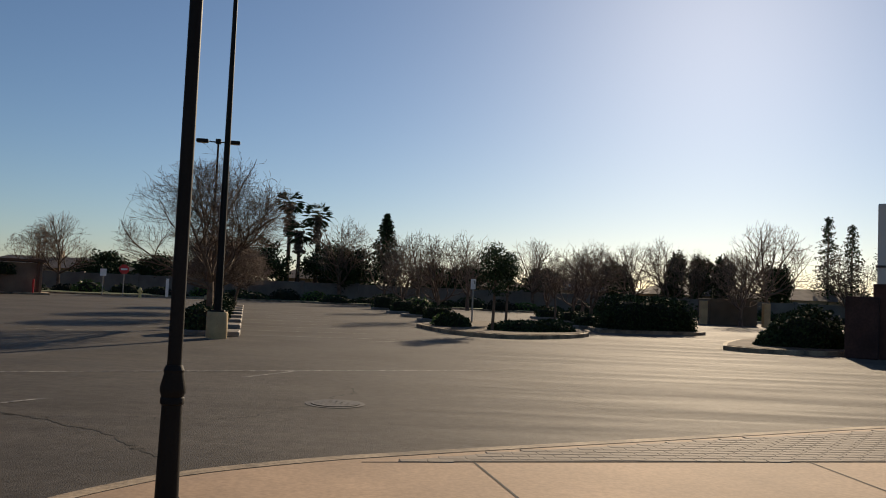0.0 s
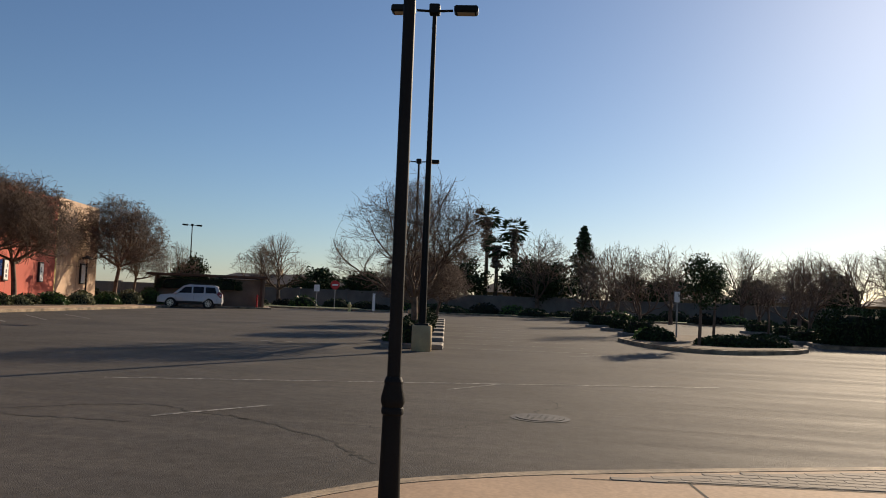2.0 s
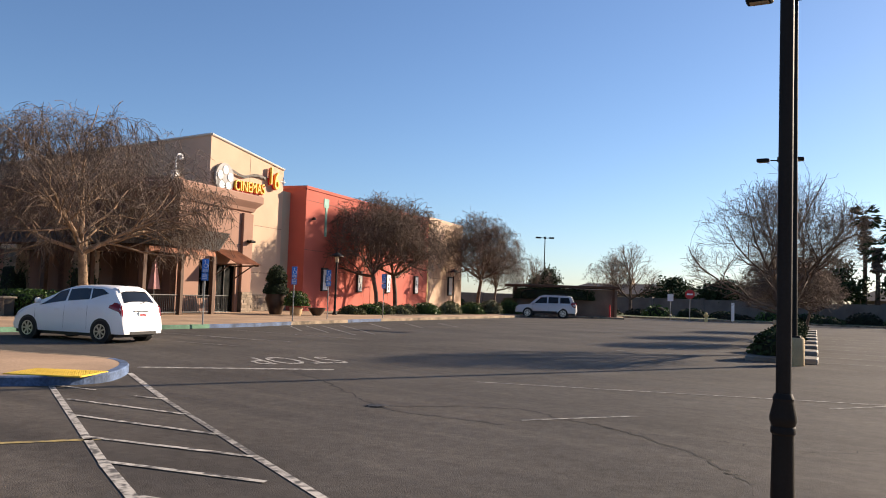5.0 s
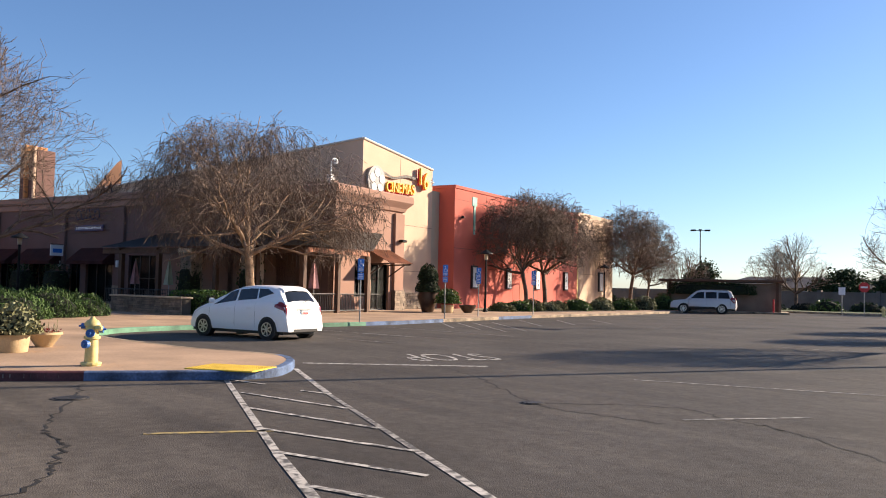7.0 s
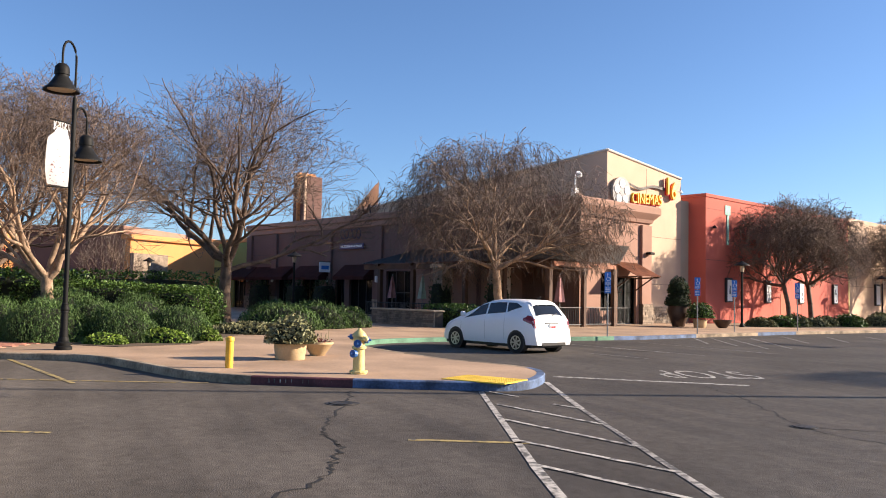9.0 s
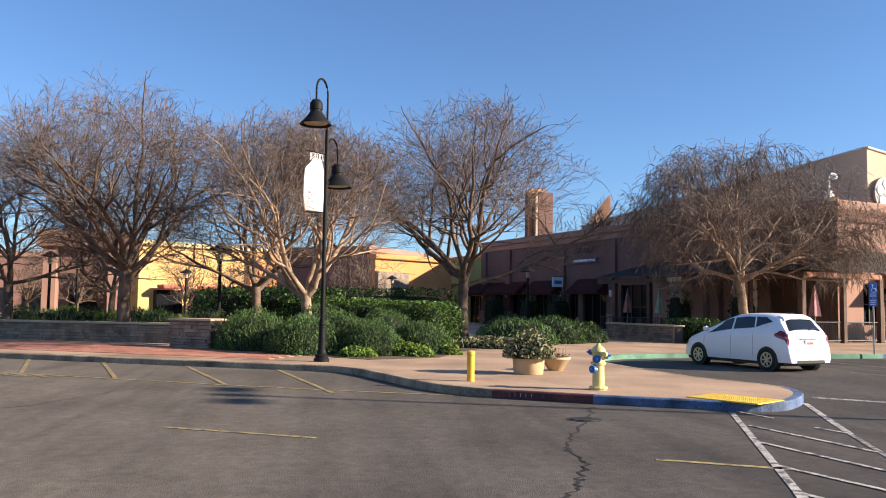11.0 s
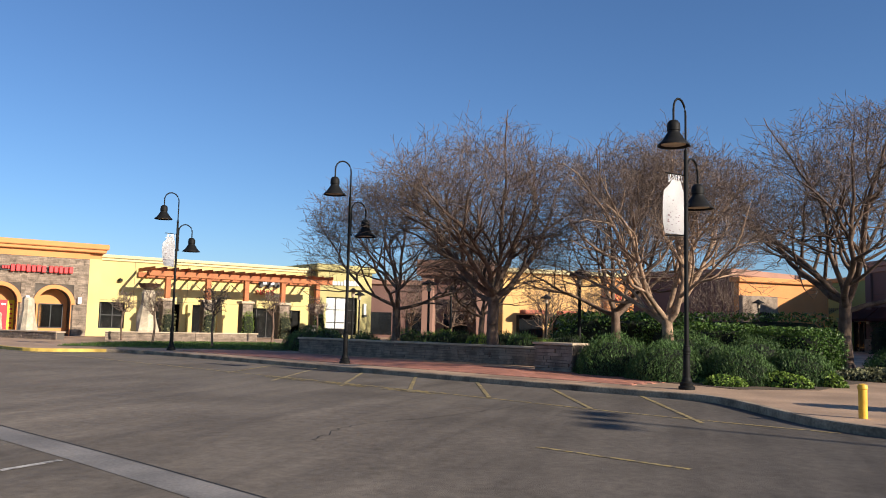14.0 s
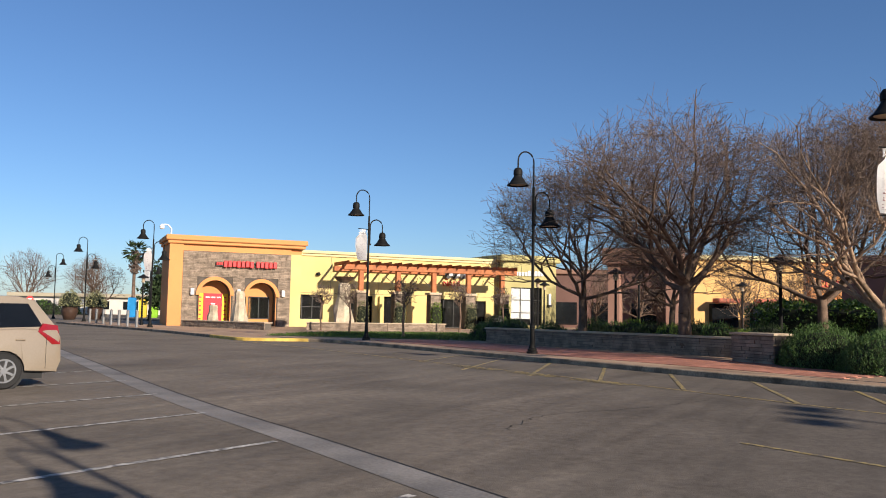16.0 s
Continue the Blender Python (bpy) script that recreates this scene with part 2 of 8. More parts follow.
ROOFTILE = mat("house_roof", (0.16, 0.13, 0.11), 0.85, 0.2, 0.6, 12, 0.4)
HOUSEWALL = mat("house_wall", (0.4, 0.3, 0.2), 0.9, 0.15, 0.5, 15, 0.3)
HYDYEL = mat("cream_hydrant_paint", (0.68, 0.55, 0.22), 0.5, 0.12, 4, 40, 0.15)
HYDBLUE = mat("blue_hydrant_cap", (0.03, 0.12, 0.35), 0.45, 0.12, 4, 40, 0.15)
BOLLARD = mat("yellow_bollard_paint", (0.72, 0.42, 0.04), 0.5, 0.12, 4, 40, 0.1)
TERRA = mat("sand_coloured_pot", (0.5, 0.36, 0.2), 0.75, 0.12, 3, 30, 0.2)
DARKPOT = mat("dark_glazed_pot", (0.06, 0.035, 0.025), 0.35, 0.2, 3, 30, 0.1)
CANVAS_G = mat("pale_green_canvas", (0.42, 0.5, 0.38), 0.9, 0.1, 3, 30, 0.1)
CANVAS_R = mat("pink_striped_canvas", (0.42, 0.22, 0.22), 0.9, 0.2, 3, 30, 0.1)
BANNER = mat("white_banner", (0.88, 0.86, 0.83), 0.8, 0.06, 2, 30, 0.1)
BANNERINK = mat("banner_print", (0.2, 0.05, 0.06), 0.8, 0.3, 4, 20, 0.0)
TURQ = mat("turquoise_tile", (0.2, 0.42, 0.36), 0.6, 0.15, 2, 30, 0.1)
REDPANEL = mat("red_poster", (0.6, 0.02, 0.035), 0.5, 0.06, 2, 30, 0.0)
YELPANEL = mat("yellow_poster", (0.85, 0.62, 0.02), 0.5, 0.06, 2, 30, 0.0)
PINKWALL = mat("dim_reddish_stucco", (0.5, 0.16, 0.1), 0.9, 0.07, 0.4, 40, 0.2)


# ---- helpers ----
def link_mesh(name, me, material, parent=None, label=""):
    me.materials.append(material)
    ob = new(name, me)
    if parent:
        ob.parent = parent
    if label:
        ob["label"] = label
    return ob


def part(name, bm, material, parent=None, label="", smooth=False):
    """Links a bmesh as one mesh object under a thing or a part."""
    me = bpy.data.meshes.new(name)
    bm.normal_update()
    bm.to_mesh(me)
    bm.free()
    if smooth:
        me.polygons.foreach_set("use_smooth", [True] * len(me.polygons))
        me.set_sharp_from_angle(angle=radians(40))
    return link_mesh(name, me, material, parent, label)


def thing(name, m, label, category, group="", kind=""):
    ob = new(name)
    ob.empty_display_size = 0.2
    ob.matrix_world = m
    return tagged(ob, label, category, group, kind)


def B():
    return bmesh.new()


def box(bm, x0, x1, y0, y1, z0, z1, bevel=0.0):
    r = bmesh.ops.create_cube(bm, size=1.0, matrix=Matrix.Translation(((x0 + x1) / 2, (y0 + y1) / 2, (z0 + z1) / 2)) @ Matrix.Diagonal((abs(x1 - x0), abs(y1 - y0), abs(z1 - z0), 1)))
    if bevel:
        es = list({e for v in r["verts"] for e in v.link_edges})
        bmesh.ops.bevel(bm, geom=es, offset=bevel, segments=1, affect="EDGES")
    return bm


def cyl(bm, r0, r1, z0, z1, x=0.0, y=0.0, seg=14, m=None):
    mm = Matrix.Translation((x, y, (z0 + z1) / 2))
    if m is not None:
        mm = m @ mm
    bmesh.ops.create_cone(bm, cap_ends=True, segments=seg, radius1=r0, radius2=max(r1, 1e-4), depth=z1 - z0, matrix=mm)
    return bm


def lathe(bm, prof, seg=16, m=None, caps=True):
    """A body turned round z from (radius, height) pairs."""
    m = m or Matrix()
    rings = []
    for r, z in prof:
        rings.append([bm.verts.new(m @ Vector((r * math.cos(2 * math.pi * k / seg), r * math.sin(2 * math.pi * k / seg), z))) for k in range(seg)])
    for a, b in zip(rings, rings[1:]):
        for k in range(seg):
            bm.faces.new((a[k], a[(k + 1) % seg], b[(k + 1) % seg], b[k]))
    if caps:
        bm.faces.new(rings[0][::-1])
        bm.faces.new(rings[-1])
    return bm


def tubes(P0, P1, R0, R1, k=4):
    """Verts and faces of many tapered tubes at once."""
    P0, P1 = np.asarray(P0, float), np.asarray(P1, float)
    R0, R1 = np.asarray(R0, float), np.asarray(R1, float)
    d = P1 - P0
    d /= np.linalg.norm(d, axis=1, keepdims=True) + 1e-9
    ref = np.where(np.abs(d[:, 2:3]) < 0.9, np.array([[0, 0, 1.0]]), np.array([[1.0, 0, 0]]))
    u = np.cross(d, ref)
    u /= np.linalg.norm(u, axis=1, keepdims=True) + 1e-9
    w = np.cross(d, u)
    a = np.arange(k) * 2 * np.pi / k
    off = u[:, None] * np.cos(a)[None, :, None] + w[:, None] * np.sin(a)[None, :, None]
    v = np.concatenate([P0[:, None] + off * R0[:, None, None], P1[:, None] + off * R1[:, None, None]], 1).reshape(-1, 3)
    n = len(P0)
    base = (np.arange(n) * 2 * k)[:, None]
    i = np.arange(k)
    f = np.stack([base + i, base + (i + 1) % k, base + k + (i + 1) % k, base + k + i], -1).reshape(-1, 4)
    return v, f


def raw_mesh(name, v, f, smooth=False):
    me = bpy.data.meshes.new(name)
    v, f = np.asarray(v, np.float32), np.asarray(f, np.int32)
    n = f.shape[1]
    me.vertices.add(len(v))
    me.vertices.foreach_set("co", v.ravel())
    me.loops.add(f.size)
    me.loops.foreach_set("vertex_index", f.ravel())
    me.polygons.add(len(f))
    me.polygons.foreach_set("loop_start", np.arange(len(f), dtype=np.int32) * n)
    me.update(calc_edges=True)
    if smooth:
        me.polygons.foreach_set("use_smooth", [True] * len(f))
    return me


def tube(bm, pts, radii, seg=8):
    """A bent pipe along points."""
    rings = []
    for i, p in enumerate(pts):
        p = Vector(p)
        d = (Vector(pts[min(i + 1, len(pts) - 1)]) - Vector(pts[max(i - 1, 0)])).normalized()
        ref = Vector((0, 0, 1)) if abs(d.z) < 0.95 else Vector((1, 0, 0))
        u = d.cross(ref).normalized()
        w = d.cross(u)
        r = radii[i] if hasattr(radii, "__len__") else radii
        rings.append([bm.verts.new(p + (u * math.cos(2 * math.pi * k / seg) + w * math.sin(2 * math.pi * k / seg)) * r) for k in range(seg)])
    for a, b in zip(rings, rings[1:]):
        for k in range(seg):
            bm.faces.new((a[k], a[(k + 1) % seg], b[(k + 1) % seg], b[k]))
    bm.faces.new(rings[0][::-1])
    bm.faces.new(rings[-1])
    return bm


def slab(bm, poly, z0, z1):
    """A flat plate with the outline poly."""
    lo, hi = [bm.verts.new((x, y, z0)) for x, y in poly], [bm.verts.new((x, y, z1)) for x, y in poly]
    n = len(poly)
    area = sum(poly[i][0] * poly[(i + 1) % n][1] - poly[(i + 1) % n][0] * poly[i][1] for i in range(n))
    if area < 0:
        lo.reverse()
        hi.reverse()
    for i in range(n):
        bm.faces.new((lo[i], lo[(i + 1) % n], hi[(i + 1) % n], hi[i]))
    for t in tessellate_polygon([[v.co for v in hi]]):
        a, b, c = (hi[k] for k in t)
        if (b.co - a.co).cross(c.co - a.co).z < 0:
            b, c = c, b
        if (b.co - a.co).cross(c.co - a.co).length > 1e-9:
            bm.faces.new((a, b, c))
    return bm


def offset_line(pts, d):
    """The line shifted to its left by d."""
    out = []
    for i, p in enumerate(pts):
        a, b = Vector(pts[max(i - 1, 0)]), Vector(pts[min(i + 1, len(pts) - 1)])
        t = (b - a).normalized()
        out.append((p[0] - t.y * d, p[1] + t.x * d))
    return out


def smooth_line(pts, n=4):
    """Catmull-Rom through the points."""
    out = []
    for i in range(len(pts) - 1):
        p0, p1, p2, p3 = (Vector(pts[max(0, min(len(pts) - 1, j))]) for j in (i - 1, i, i + 1, i + 2))
        for k in range(n):
            t = k / n
            q = 0.5 * (2 * p1 + (p2 - p0) * t + (2 * p0 - 5 * p1 + 4 * p2 - p3) * t * t + (3 * p1 - p0 - 3 * p2 + p3) * t ** 3)
            out.append((q.x, q.y))
    out.append(tuple(pts[-1]))
    return out


def strip(bm, pts, w, z0, z1):
    """A band of width w with its right edge on the line, top at z1."""
    inner = offset_line(pts, w)
    rows = []
    for (ax, ay), (bx, by) in zip(pts, inner):
        rows.append([bm.verts.new(c) for c in ((ax, ay, z0), (ax, ay, z1 - 0.02), (ax + (bx - ax) * 0.12, ay + (by - ay) * 0.12, z1), (bx, by, z1), (bx, by, z0))])
    for a, b in zip(rows, rows[1:]):
        for k in range(4):
            bm.faces.new((a[k], b[k], b[k + 1], a[k + 1]))
    bm.faces.new(rows[0])
    bm.faces.new(rows[-1][::-1])
    bmesh.ops.recalc_face_normals(bm, faces=bm.faces)
    return bm


def line_mark(bm, a, b, w=0.1, z=0.006):
    a, b = Vector((*a, 0)), Vector((*b, 0))
    t = (b - a).normalized()
    s = Vector((-t.y, t.x, 0)) * w / 2
    bm.faces.new([bm.verts.new(p + Vector((0, 0, z))) for p in (a - s, b - s, b + s, a + s)])


def text_part(name, words, size, material, m, parent=None, depth=0.04, label="", align="LEFT"):
    cu = bpy.data.curves.new(name, "FONT")
    cu.body, cu.size, cu.extrude, cu.align_x = words, size, depth, align
    tmp = bpy.data.objects.new("tmp_text", cu)
    scene.collection.objects.link(tmp)
    me = bpy.data.meshes.new_from_object(tmp)
    bpy.data.objects.remove(tmp)
    ob = link_mesh(name, me, material, parent, label)
    ob.matrix_local = m
    return ob


def wall_text(x, y, z):
    """A pose for letters on a wall whose outside faces local -y."""
    return pose(x, y, z, 90, 0, 0)


rng = random.Random(4)


def leaf_cloud(points, size, seed, flat=0.0, aspect=0.5):
    """Small leaves, one at each point, at random turns."""
    g = np.random.default_rng(seed)
    P = np.asarray(points, float)
    n = len(P)
    d = g.normal(size=(n, 3))
    d[:, 2] = np.abs(d[:, 2]) * (1 + flat)
    d /= np.linalg.norm(d, axis=1, keepdims=True)
    e = np.cross(d, g.normal(size=(n, 3)))
    e /= np.linalg.norm(e, axis=1, keepdims=True) + 1e-9
    s = size * g.uniform(0.6, 1.3, (n, 1))
    v = np.stack([P - d * s * 0.5, P + e * s * aspect * 0.5, P + d * s * 0.5, P - e * s * aspect * 0.5], 1).reshape(-1, 3)
    return v, np.arange(4 * n).reshape(-1, 4)


def shrub(name, m, size, leaf, count, label, category="shrub", group="", leaf_size=0.09, boxy=0.0, seed=1, lumps=5, spiky=0.0, kind=""):
    """A clipped or loose shrub: a near-black core that stands for the inner shade, and many leaves over an uneven
    outline. size: half widths and height.
    """
    g = np.random.default_rng(seed)
    sx, sy, sz = size
    th, u = g.uniform(0, 2 * np.pi, count), g.uniform(0.0, 1, count)
    d = np.stack([np.sqrt(1 - u * u) * np.cos(th), np.sqrt(1 - u * u) * np.sin(th), u], 1)
    lump = sum(0.5 / lumps * np.cos(3.0 * (d @ g.normal(size=3)) * (k * 0.5 + 1) + g.uniform(0, 6)) for k in range(lumps))

    def outline(d, lump):
        if boxy:
            p = 2 + 8 * boxy
            k = (np.abs(d[:, 0]) ** p + np.abs(d[:, 1]) ** p + np.abs(d[:, 2]) ** p) ** (-1 / p)
        else:
            k = np.ones(len(d))
        return d * (k * (1 + (0.22 - 0.16 * boxy) * lump))[:, None]

    pts = outline(d, lump) * g.uniform(0.86, 1.03, (count, 1)) * np.array([sx, sy, sz])
    low = g.random(count) < 0.25
    pts[low, 2] *= g.random(low.sum())
    pts[:, 2] = np.maximum(pts[:, 2], 0.03)
    ob = thing(name, m, label, category, group, kind)
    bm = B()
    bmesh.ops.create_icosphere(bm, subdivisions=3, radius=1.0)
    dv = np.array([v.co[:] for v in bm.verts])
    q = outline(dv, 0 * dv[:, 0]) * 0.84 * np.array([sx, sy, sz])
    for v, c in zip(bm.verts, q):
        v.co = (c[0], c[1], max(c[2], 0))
    part("shade_core", bm, CORE, ob)
    v, f = leaf_cloud(pts, leaf_size, seed, aspect=0.22 if spiky else 0.55)
    if spiky:
        top = v.reshape(-1, 4, 3)
        top[:, 2, 2] += spiky * g.random(count)
    link_mesh("foliage", raw_mesh("foliage", v, f), leaf, ob)
    return ob


def grow(seed, height, radius, fork=0.26, limbs=6, droop=0.0, rad=0.16, levels=4, lean=0.0, up=1.0, low=0.8, dense=1.0, kink=1.0, steep=0):
    """Branches of a bare tree that fill a dome of that height and radius: rows of both ends, both radii and the level."""
    g = random.Random(seed)
    rows = []
    hf = height * fork
    top = Vector((lean * g.uniform(-1, 1) * hf, lean * g.uniform(-1, 1) * hf, hf))
    zc = hf + 0.32 * (height - hf)
    lumps = [(g.uniform(0, 6.28), g.uniform(-0.5, 1.2), g.uniform(-0.1, 0.12)) for _ in range(7)]

    def beyond(p):
        x, y, z = p.x - top.x, p.y - top.y, p.z - zc
        az, el = math.atan2(y, x), math.atan2(z, math.hypot(x, y))
        wide = 1 + sum(k * math.exp(-3.0 * ((1 - math.cos(az - a)) + (el - e) ** 2)) for a, e, k in lumps)
        return math.sqrt((x * x + y * y) / radius ** 2 + (z / (height - zc if z > 0 else zc - hf * low)) ** 2) / wide

    def go(p, d, length, r, level):
        n = (0, 12, 9, 7, 5, 3)[level]
        step, turn, r0 = length / n, g.uniform(0, 6.28), r
        for i in range(n):
            pull = (0.075 * up if level < 3 else 0.05 * up) - droop * (0, 0.16 * (i / n) ** 2, 0.3 * i / n, 0.42 * i / n, 0.6, 0.7)[level]
            bend = (1.0 if level < 4 else 0.6) * Vector((g.gauss(0, 1), g.gauss(0, 1), g.gauss(0, 0.8)))
            d = (d + bend * (0.1 + 0.015 * level) * kink + Vector((0, 0, pull))).normalized()
            q = p + d * step * g.uniform(0.8, 1.2)
            if beyond(q) > g.uniform(0.84, 1.0 + 0.05 * level) or q.z < hf * low * 0.9:
                if level > 1:
                    return
                d = (d * 0.6 + Vector((0, 0, 0.5))).normalized()
                q = p + d * step * 0.5
                if beyond(q) > 1.05:
                    return
            r2 = max(r0 * (1 - 0.9 * (i + 1) / n), r0 * 0.12)
            rows.append((*p, *q, r, r2, level))
            p, r = q, r2
            if level < levels and (i or level > 2) and g.random() < dense * (1.0 if level < 3 else 0.9):
                turn += 2.4 + g.uniform(-0.4, 0.4)
                u = d.cross(Vector((0.1, 0.2, 1))).normalized()
                w = d.cross(u)
                side = u * math.cos(turn) + w * math.sin(turn)
                k = math.radians(g.uniform(30, 62))
                cd = d * math.cos(k) + side * math.sin(k)
                if cd.z < -0.2 and droop == 0:
                    cd.z *= 0.3
                go(p, cd.normalized(), length * (0.7 - 0.38 * i / n) * g.uniform(0.7, 1.2), min(r * 0.7, r0 * 0.55), level + 1)

    for k in range(limbs):
        a = 2.4 * k + g.uniform(-0.25, 0.25)
        rise = math.radians((16, 58, 34, 74, 26, 48, 12)[k % 7] * (1 - steep / 80) + steep + g.uniform(-6, 6))
        d = Vector((math.cos(a) * math.cos(rise), math.sin(a) * math.cos(rise), math.sin(rise)))
        reach = math.hypot(radius * math.cos(rise), (height - hf) * math.sin(rise))
        go(top + Vector((0, 0, -0.16 * hf * g.random())), d, reach * 1.08, rad * g.uniform(0.46, 0.66), 1)
    R = np.array(rows)
    mid = top * 0.5 + Vector((0.06, -0.05, 0))
    stem = [(0, 0, -0.1, *(mid * 0.18), rad * 1.5, rad * 1.1, 0), (*(mid * 0.18), *mid, rad * 1.1, rad, 0), (*mid, *top, rad, rad * 0.9, 0)]
    return np.concatenate([np.array(stem), R])


def tree_data(tag, bark, twigs, thin=0.008, **kw):
    R = grow(**kw)
    big = (R[:, 6] > 0.02) | (R[:, 8] < 2)
    th, tn = R[big], R[~big]
    v, f = tubes(th[:, :3], th[:, 3:6], th[:, 6], th[:, 7], 6)
    m1 = raw_mesh("trunk_" + tag, v, f, True)
    m1.materials.append(bark)
    v, f = tubes(tn[:, :3], tn[:, 3:6], np.maximum(tn[:, 6] * 0.8, thin), np.maximum(tn[:, 7] * 0.8, thin * 0.8), 3)
    m2 = raw_mesh("twigs_" + tag, v, f)
    m2.materials.append(twigs)
    return m1, m2


def plant_tree(data, x, y, z, turn, scale, label, group, name="tree"):
    ob = thing(name, pose(x, y, z, 0, 0, turn) @ Matrix.Diagonal((scale[0], scale[0], scale[1], 1)), label, "tree", group)
    for n, me in zip(("trunk", "crown"), data):
        p = new(n, me)
        p.parent = ob
    return ob


# ---- ground, kerbs and pavements ----
def structure(ob, label, category="ground"):
    return tagged(ob, label, category, "", "structure")


bm = B()
bmesh.ops.create_grid(bm, x_segments=40, y_segments=40, size=1.0, matrix=Matrix.Diagonal((1600, 1600, 1, 1)))
structure(part("ground", bm, ASPHALT), "worn grey asphalt of an empty car park")

# Kerb round the paved plaza: walked with the plaza on the left hand.
K_FAR = [(-36.5, 62.0), (-35.4, 56.0), (-34.2, 51.2), (-32.6, 43.0), (-30.6, 33.6)]
K_SHOPS = [(-30.6, 33.6), (-29.6, 30.0), (-28.1, 24.9), (-27.0, 21.5), (-26.3, 17.3), (-26.3, 13.5), (-26.0, 11.3), (-25.3, 9.4), (-24.2, 8.35), (-22.9, 7.75)]
K_NOSE = [(-22.9, 7.75), (-21.4, 7.6), (-19.2, 7.8), (-17.4, 8.05), (-16.2, 8.55), (-15.0, 8.85), (-13.9, 8.5), (-12.8, 7.6), (-12.5, 6.9), (-12.85, 6.0), (-13.6, 4.5), (-14.5, 2.95)]
K_ROAD = [(-14.5, 2.95), (-15.6, 2.05), (-17.5, 1.35), (-18.9, 0.85), (-19.8, 0.3), (-20.5, -0.9), (-22.4, -5.0), (-26.1, -12.4), (-29.0, -18.0), (-31.4, -23.2)]
K_SOUTH = [(-31.4, -23.2), (-31.6, -25.4), (-30.3, -27.0), (-30.0, -28.6), (-31.6, -32.0), (-34.5, -38.4), (-38.0, -47.0), (-43.0, -61.0)]
rows_ = [smooth_line(k) for k in (K_FAR, K_SHOPS, K_NOSE, K_ROAD, K_SOUTH)]
whole = [p for k in rows_ for p in k]
whole = [p for i, p in enumerate(whole) if not i or (Vector(p) - Vector(whole[i - 1])).length > 0.02]
inner = offset_line(whole, -0.15)
plaza = inner + [(-120, -75), (-120, 90), (-40, 90)]
bm = B()
slab(bm, plaza, -0.1, 0.147)
PLAZA = structure(part("pavement", bm, CONCRETE), "tan broom-finished concrete plaza pavement", "pavement")


def kerb_run(name, pts, material, label, side=-0.16):
    bm = B()
    q = pts if side > 0 else pts[::-1]
    strip(bm, q, abs(side), -0.05, 0.15)
    return structure(part(name, bm, material), label, "kerb")


kerb_run("kerb", rows_[0], KERB, "weathered concrete kerb")
sh = rows_[1]
kerb_run("kerb", sh[:5], BLUE, "blue painted kerb beside accessible parking")
kerb_run("kerb", sh[4:9], KERB, "concrete kerb ramp edge")
kerb_run("kerb", sh[8:15], BLUE, "blue painted kerb beside accessible parking")
kerb_run("kerb", sh[14:21], GREENK, "green painted short-stay kerb")
kerb_run("kerb", sh[20:], GREENK, "green painted short-stay kerb")
nose = rows_[2]
kerb_run("kerb", nose[:21], KERB, "weathered concrete kerb")
kerb_run("kerb", nose[20:41], BLUE, "blue painted rounded kerb")
kerb_run("kerb", nose[40:], REDK, "faded dark red kerb of a fire lane")
kerb_run("kerb", rows_[3], KERB, "weathered concrete kerb beside the stalls")
so = rows_[4]
kerb_run("kerb", so[:5], KERB, "weathered concrete kerb")
kerb_run("kerb", so[4:17], YELK, "worn yellow painted kerb")
kerb_run("kerb", so[16:], KERB, "weathered concrete kerb")

# Pavement on the near side, with its kerb and a band of pavers.
near = smooth_line([(28.0, 21.6), (13.0, 14.2), (5.75, 10.75), (2.63, 9.18), (0.6, 8.16), (-0.63, 7.52), (-1.08, 7.25), (-1.57, 6.9), (-1.89, 6.63), (-2.16, 6.32), (-2.55, 5.6), (-2.62, 4.8), (-2.65, 3.0), (-2.6, -3.0), (-2.6, -14.0)])
near_in = offset_line(near, 0.15)
bm = B()
slab(bm, near_in + [(30, -14)], -0.1, 0.147)
NEAR = structure(part("pavement", bm, CONCRETE), "tan concrete pavement with saw-cut joints", "pavement")
bm = B()
strip(bm, near, 0.16, -0.05, 0.152)
structure(part("kerb", bm, KERB), "low concrete kerb with a grimy edge", "kerb")
bm = B()
for a, b in (((0.34, 7.43), (0.9, 5.0)), ((3.54, 8.1), (3.9, 5.0)), ((-0.6, 7.2), (7.2, 8.8))):
    line_mark(bm, a, b, 0.02, 0.1505)
part("joint", bm, BLACKCRACK, NEAR)

# Concrete valley gutter across the drive.
bm = B()
g_line = smooth_line([(-24.0, -37.0), (-16.5, -23.0), (-10.65, -12.2), (-8.0, -6.75), (-6.67, -4.1), (-5.6, -2.0), (-4.9, -0.6)])
gi = offset_line(g_line, 0.5)
for (a, b), (c, d) in zip(zip(g_line, g_line[1:]), zip(gi, gi[1:])):
    bm.faces.new([bm.verts.new((*p, 0.005)) for p in (a, b, d, c)])
bmesh.ops.recalc_face_normals(bm, faces=bm.faces)
structure(part("gutter", bm, GUTTER), "pale concrete valley gutter set in the asphalt", "gutter")
bm = B()
for a, b in zip(gi, gi[1:]):
    line_mark(bm, a, b, 0.035, 0.007)
structure(part("gutter_joint", bm, BLACKCRACK), "dark joint along the gutter", "joint")

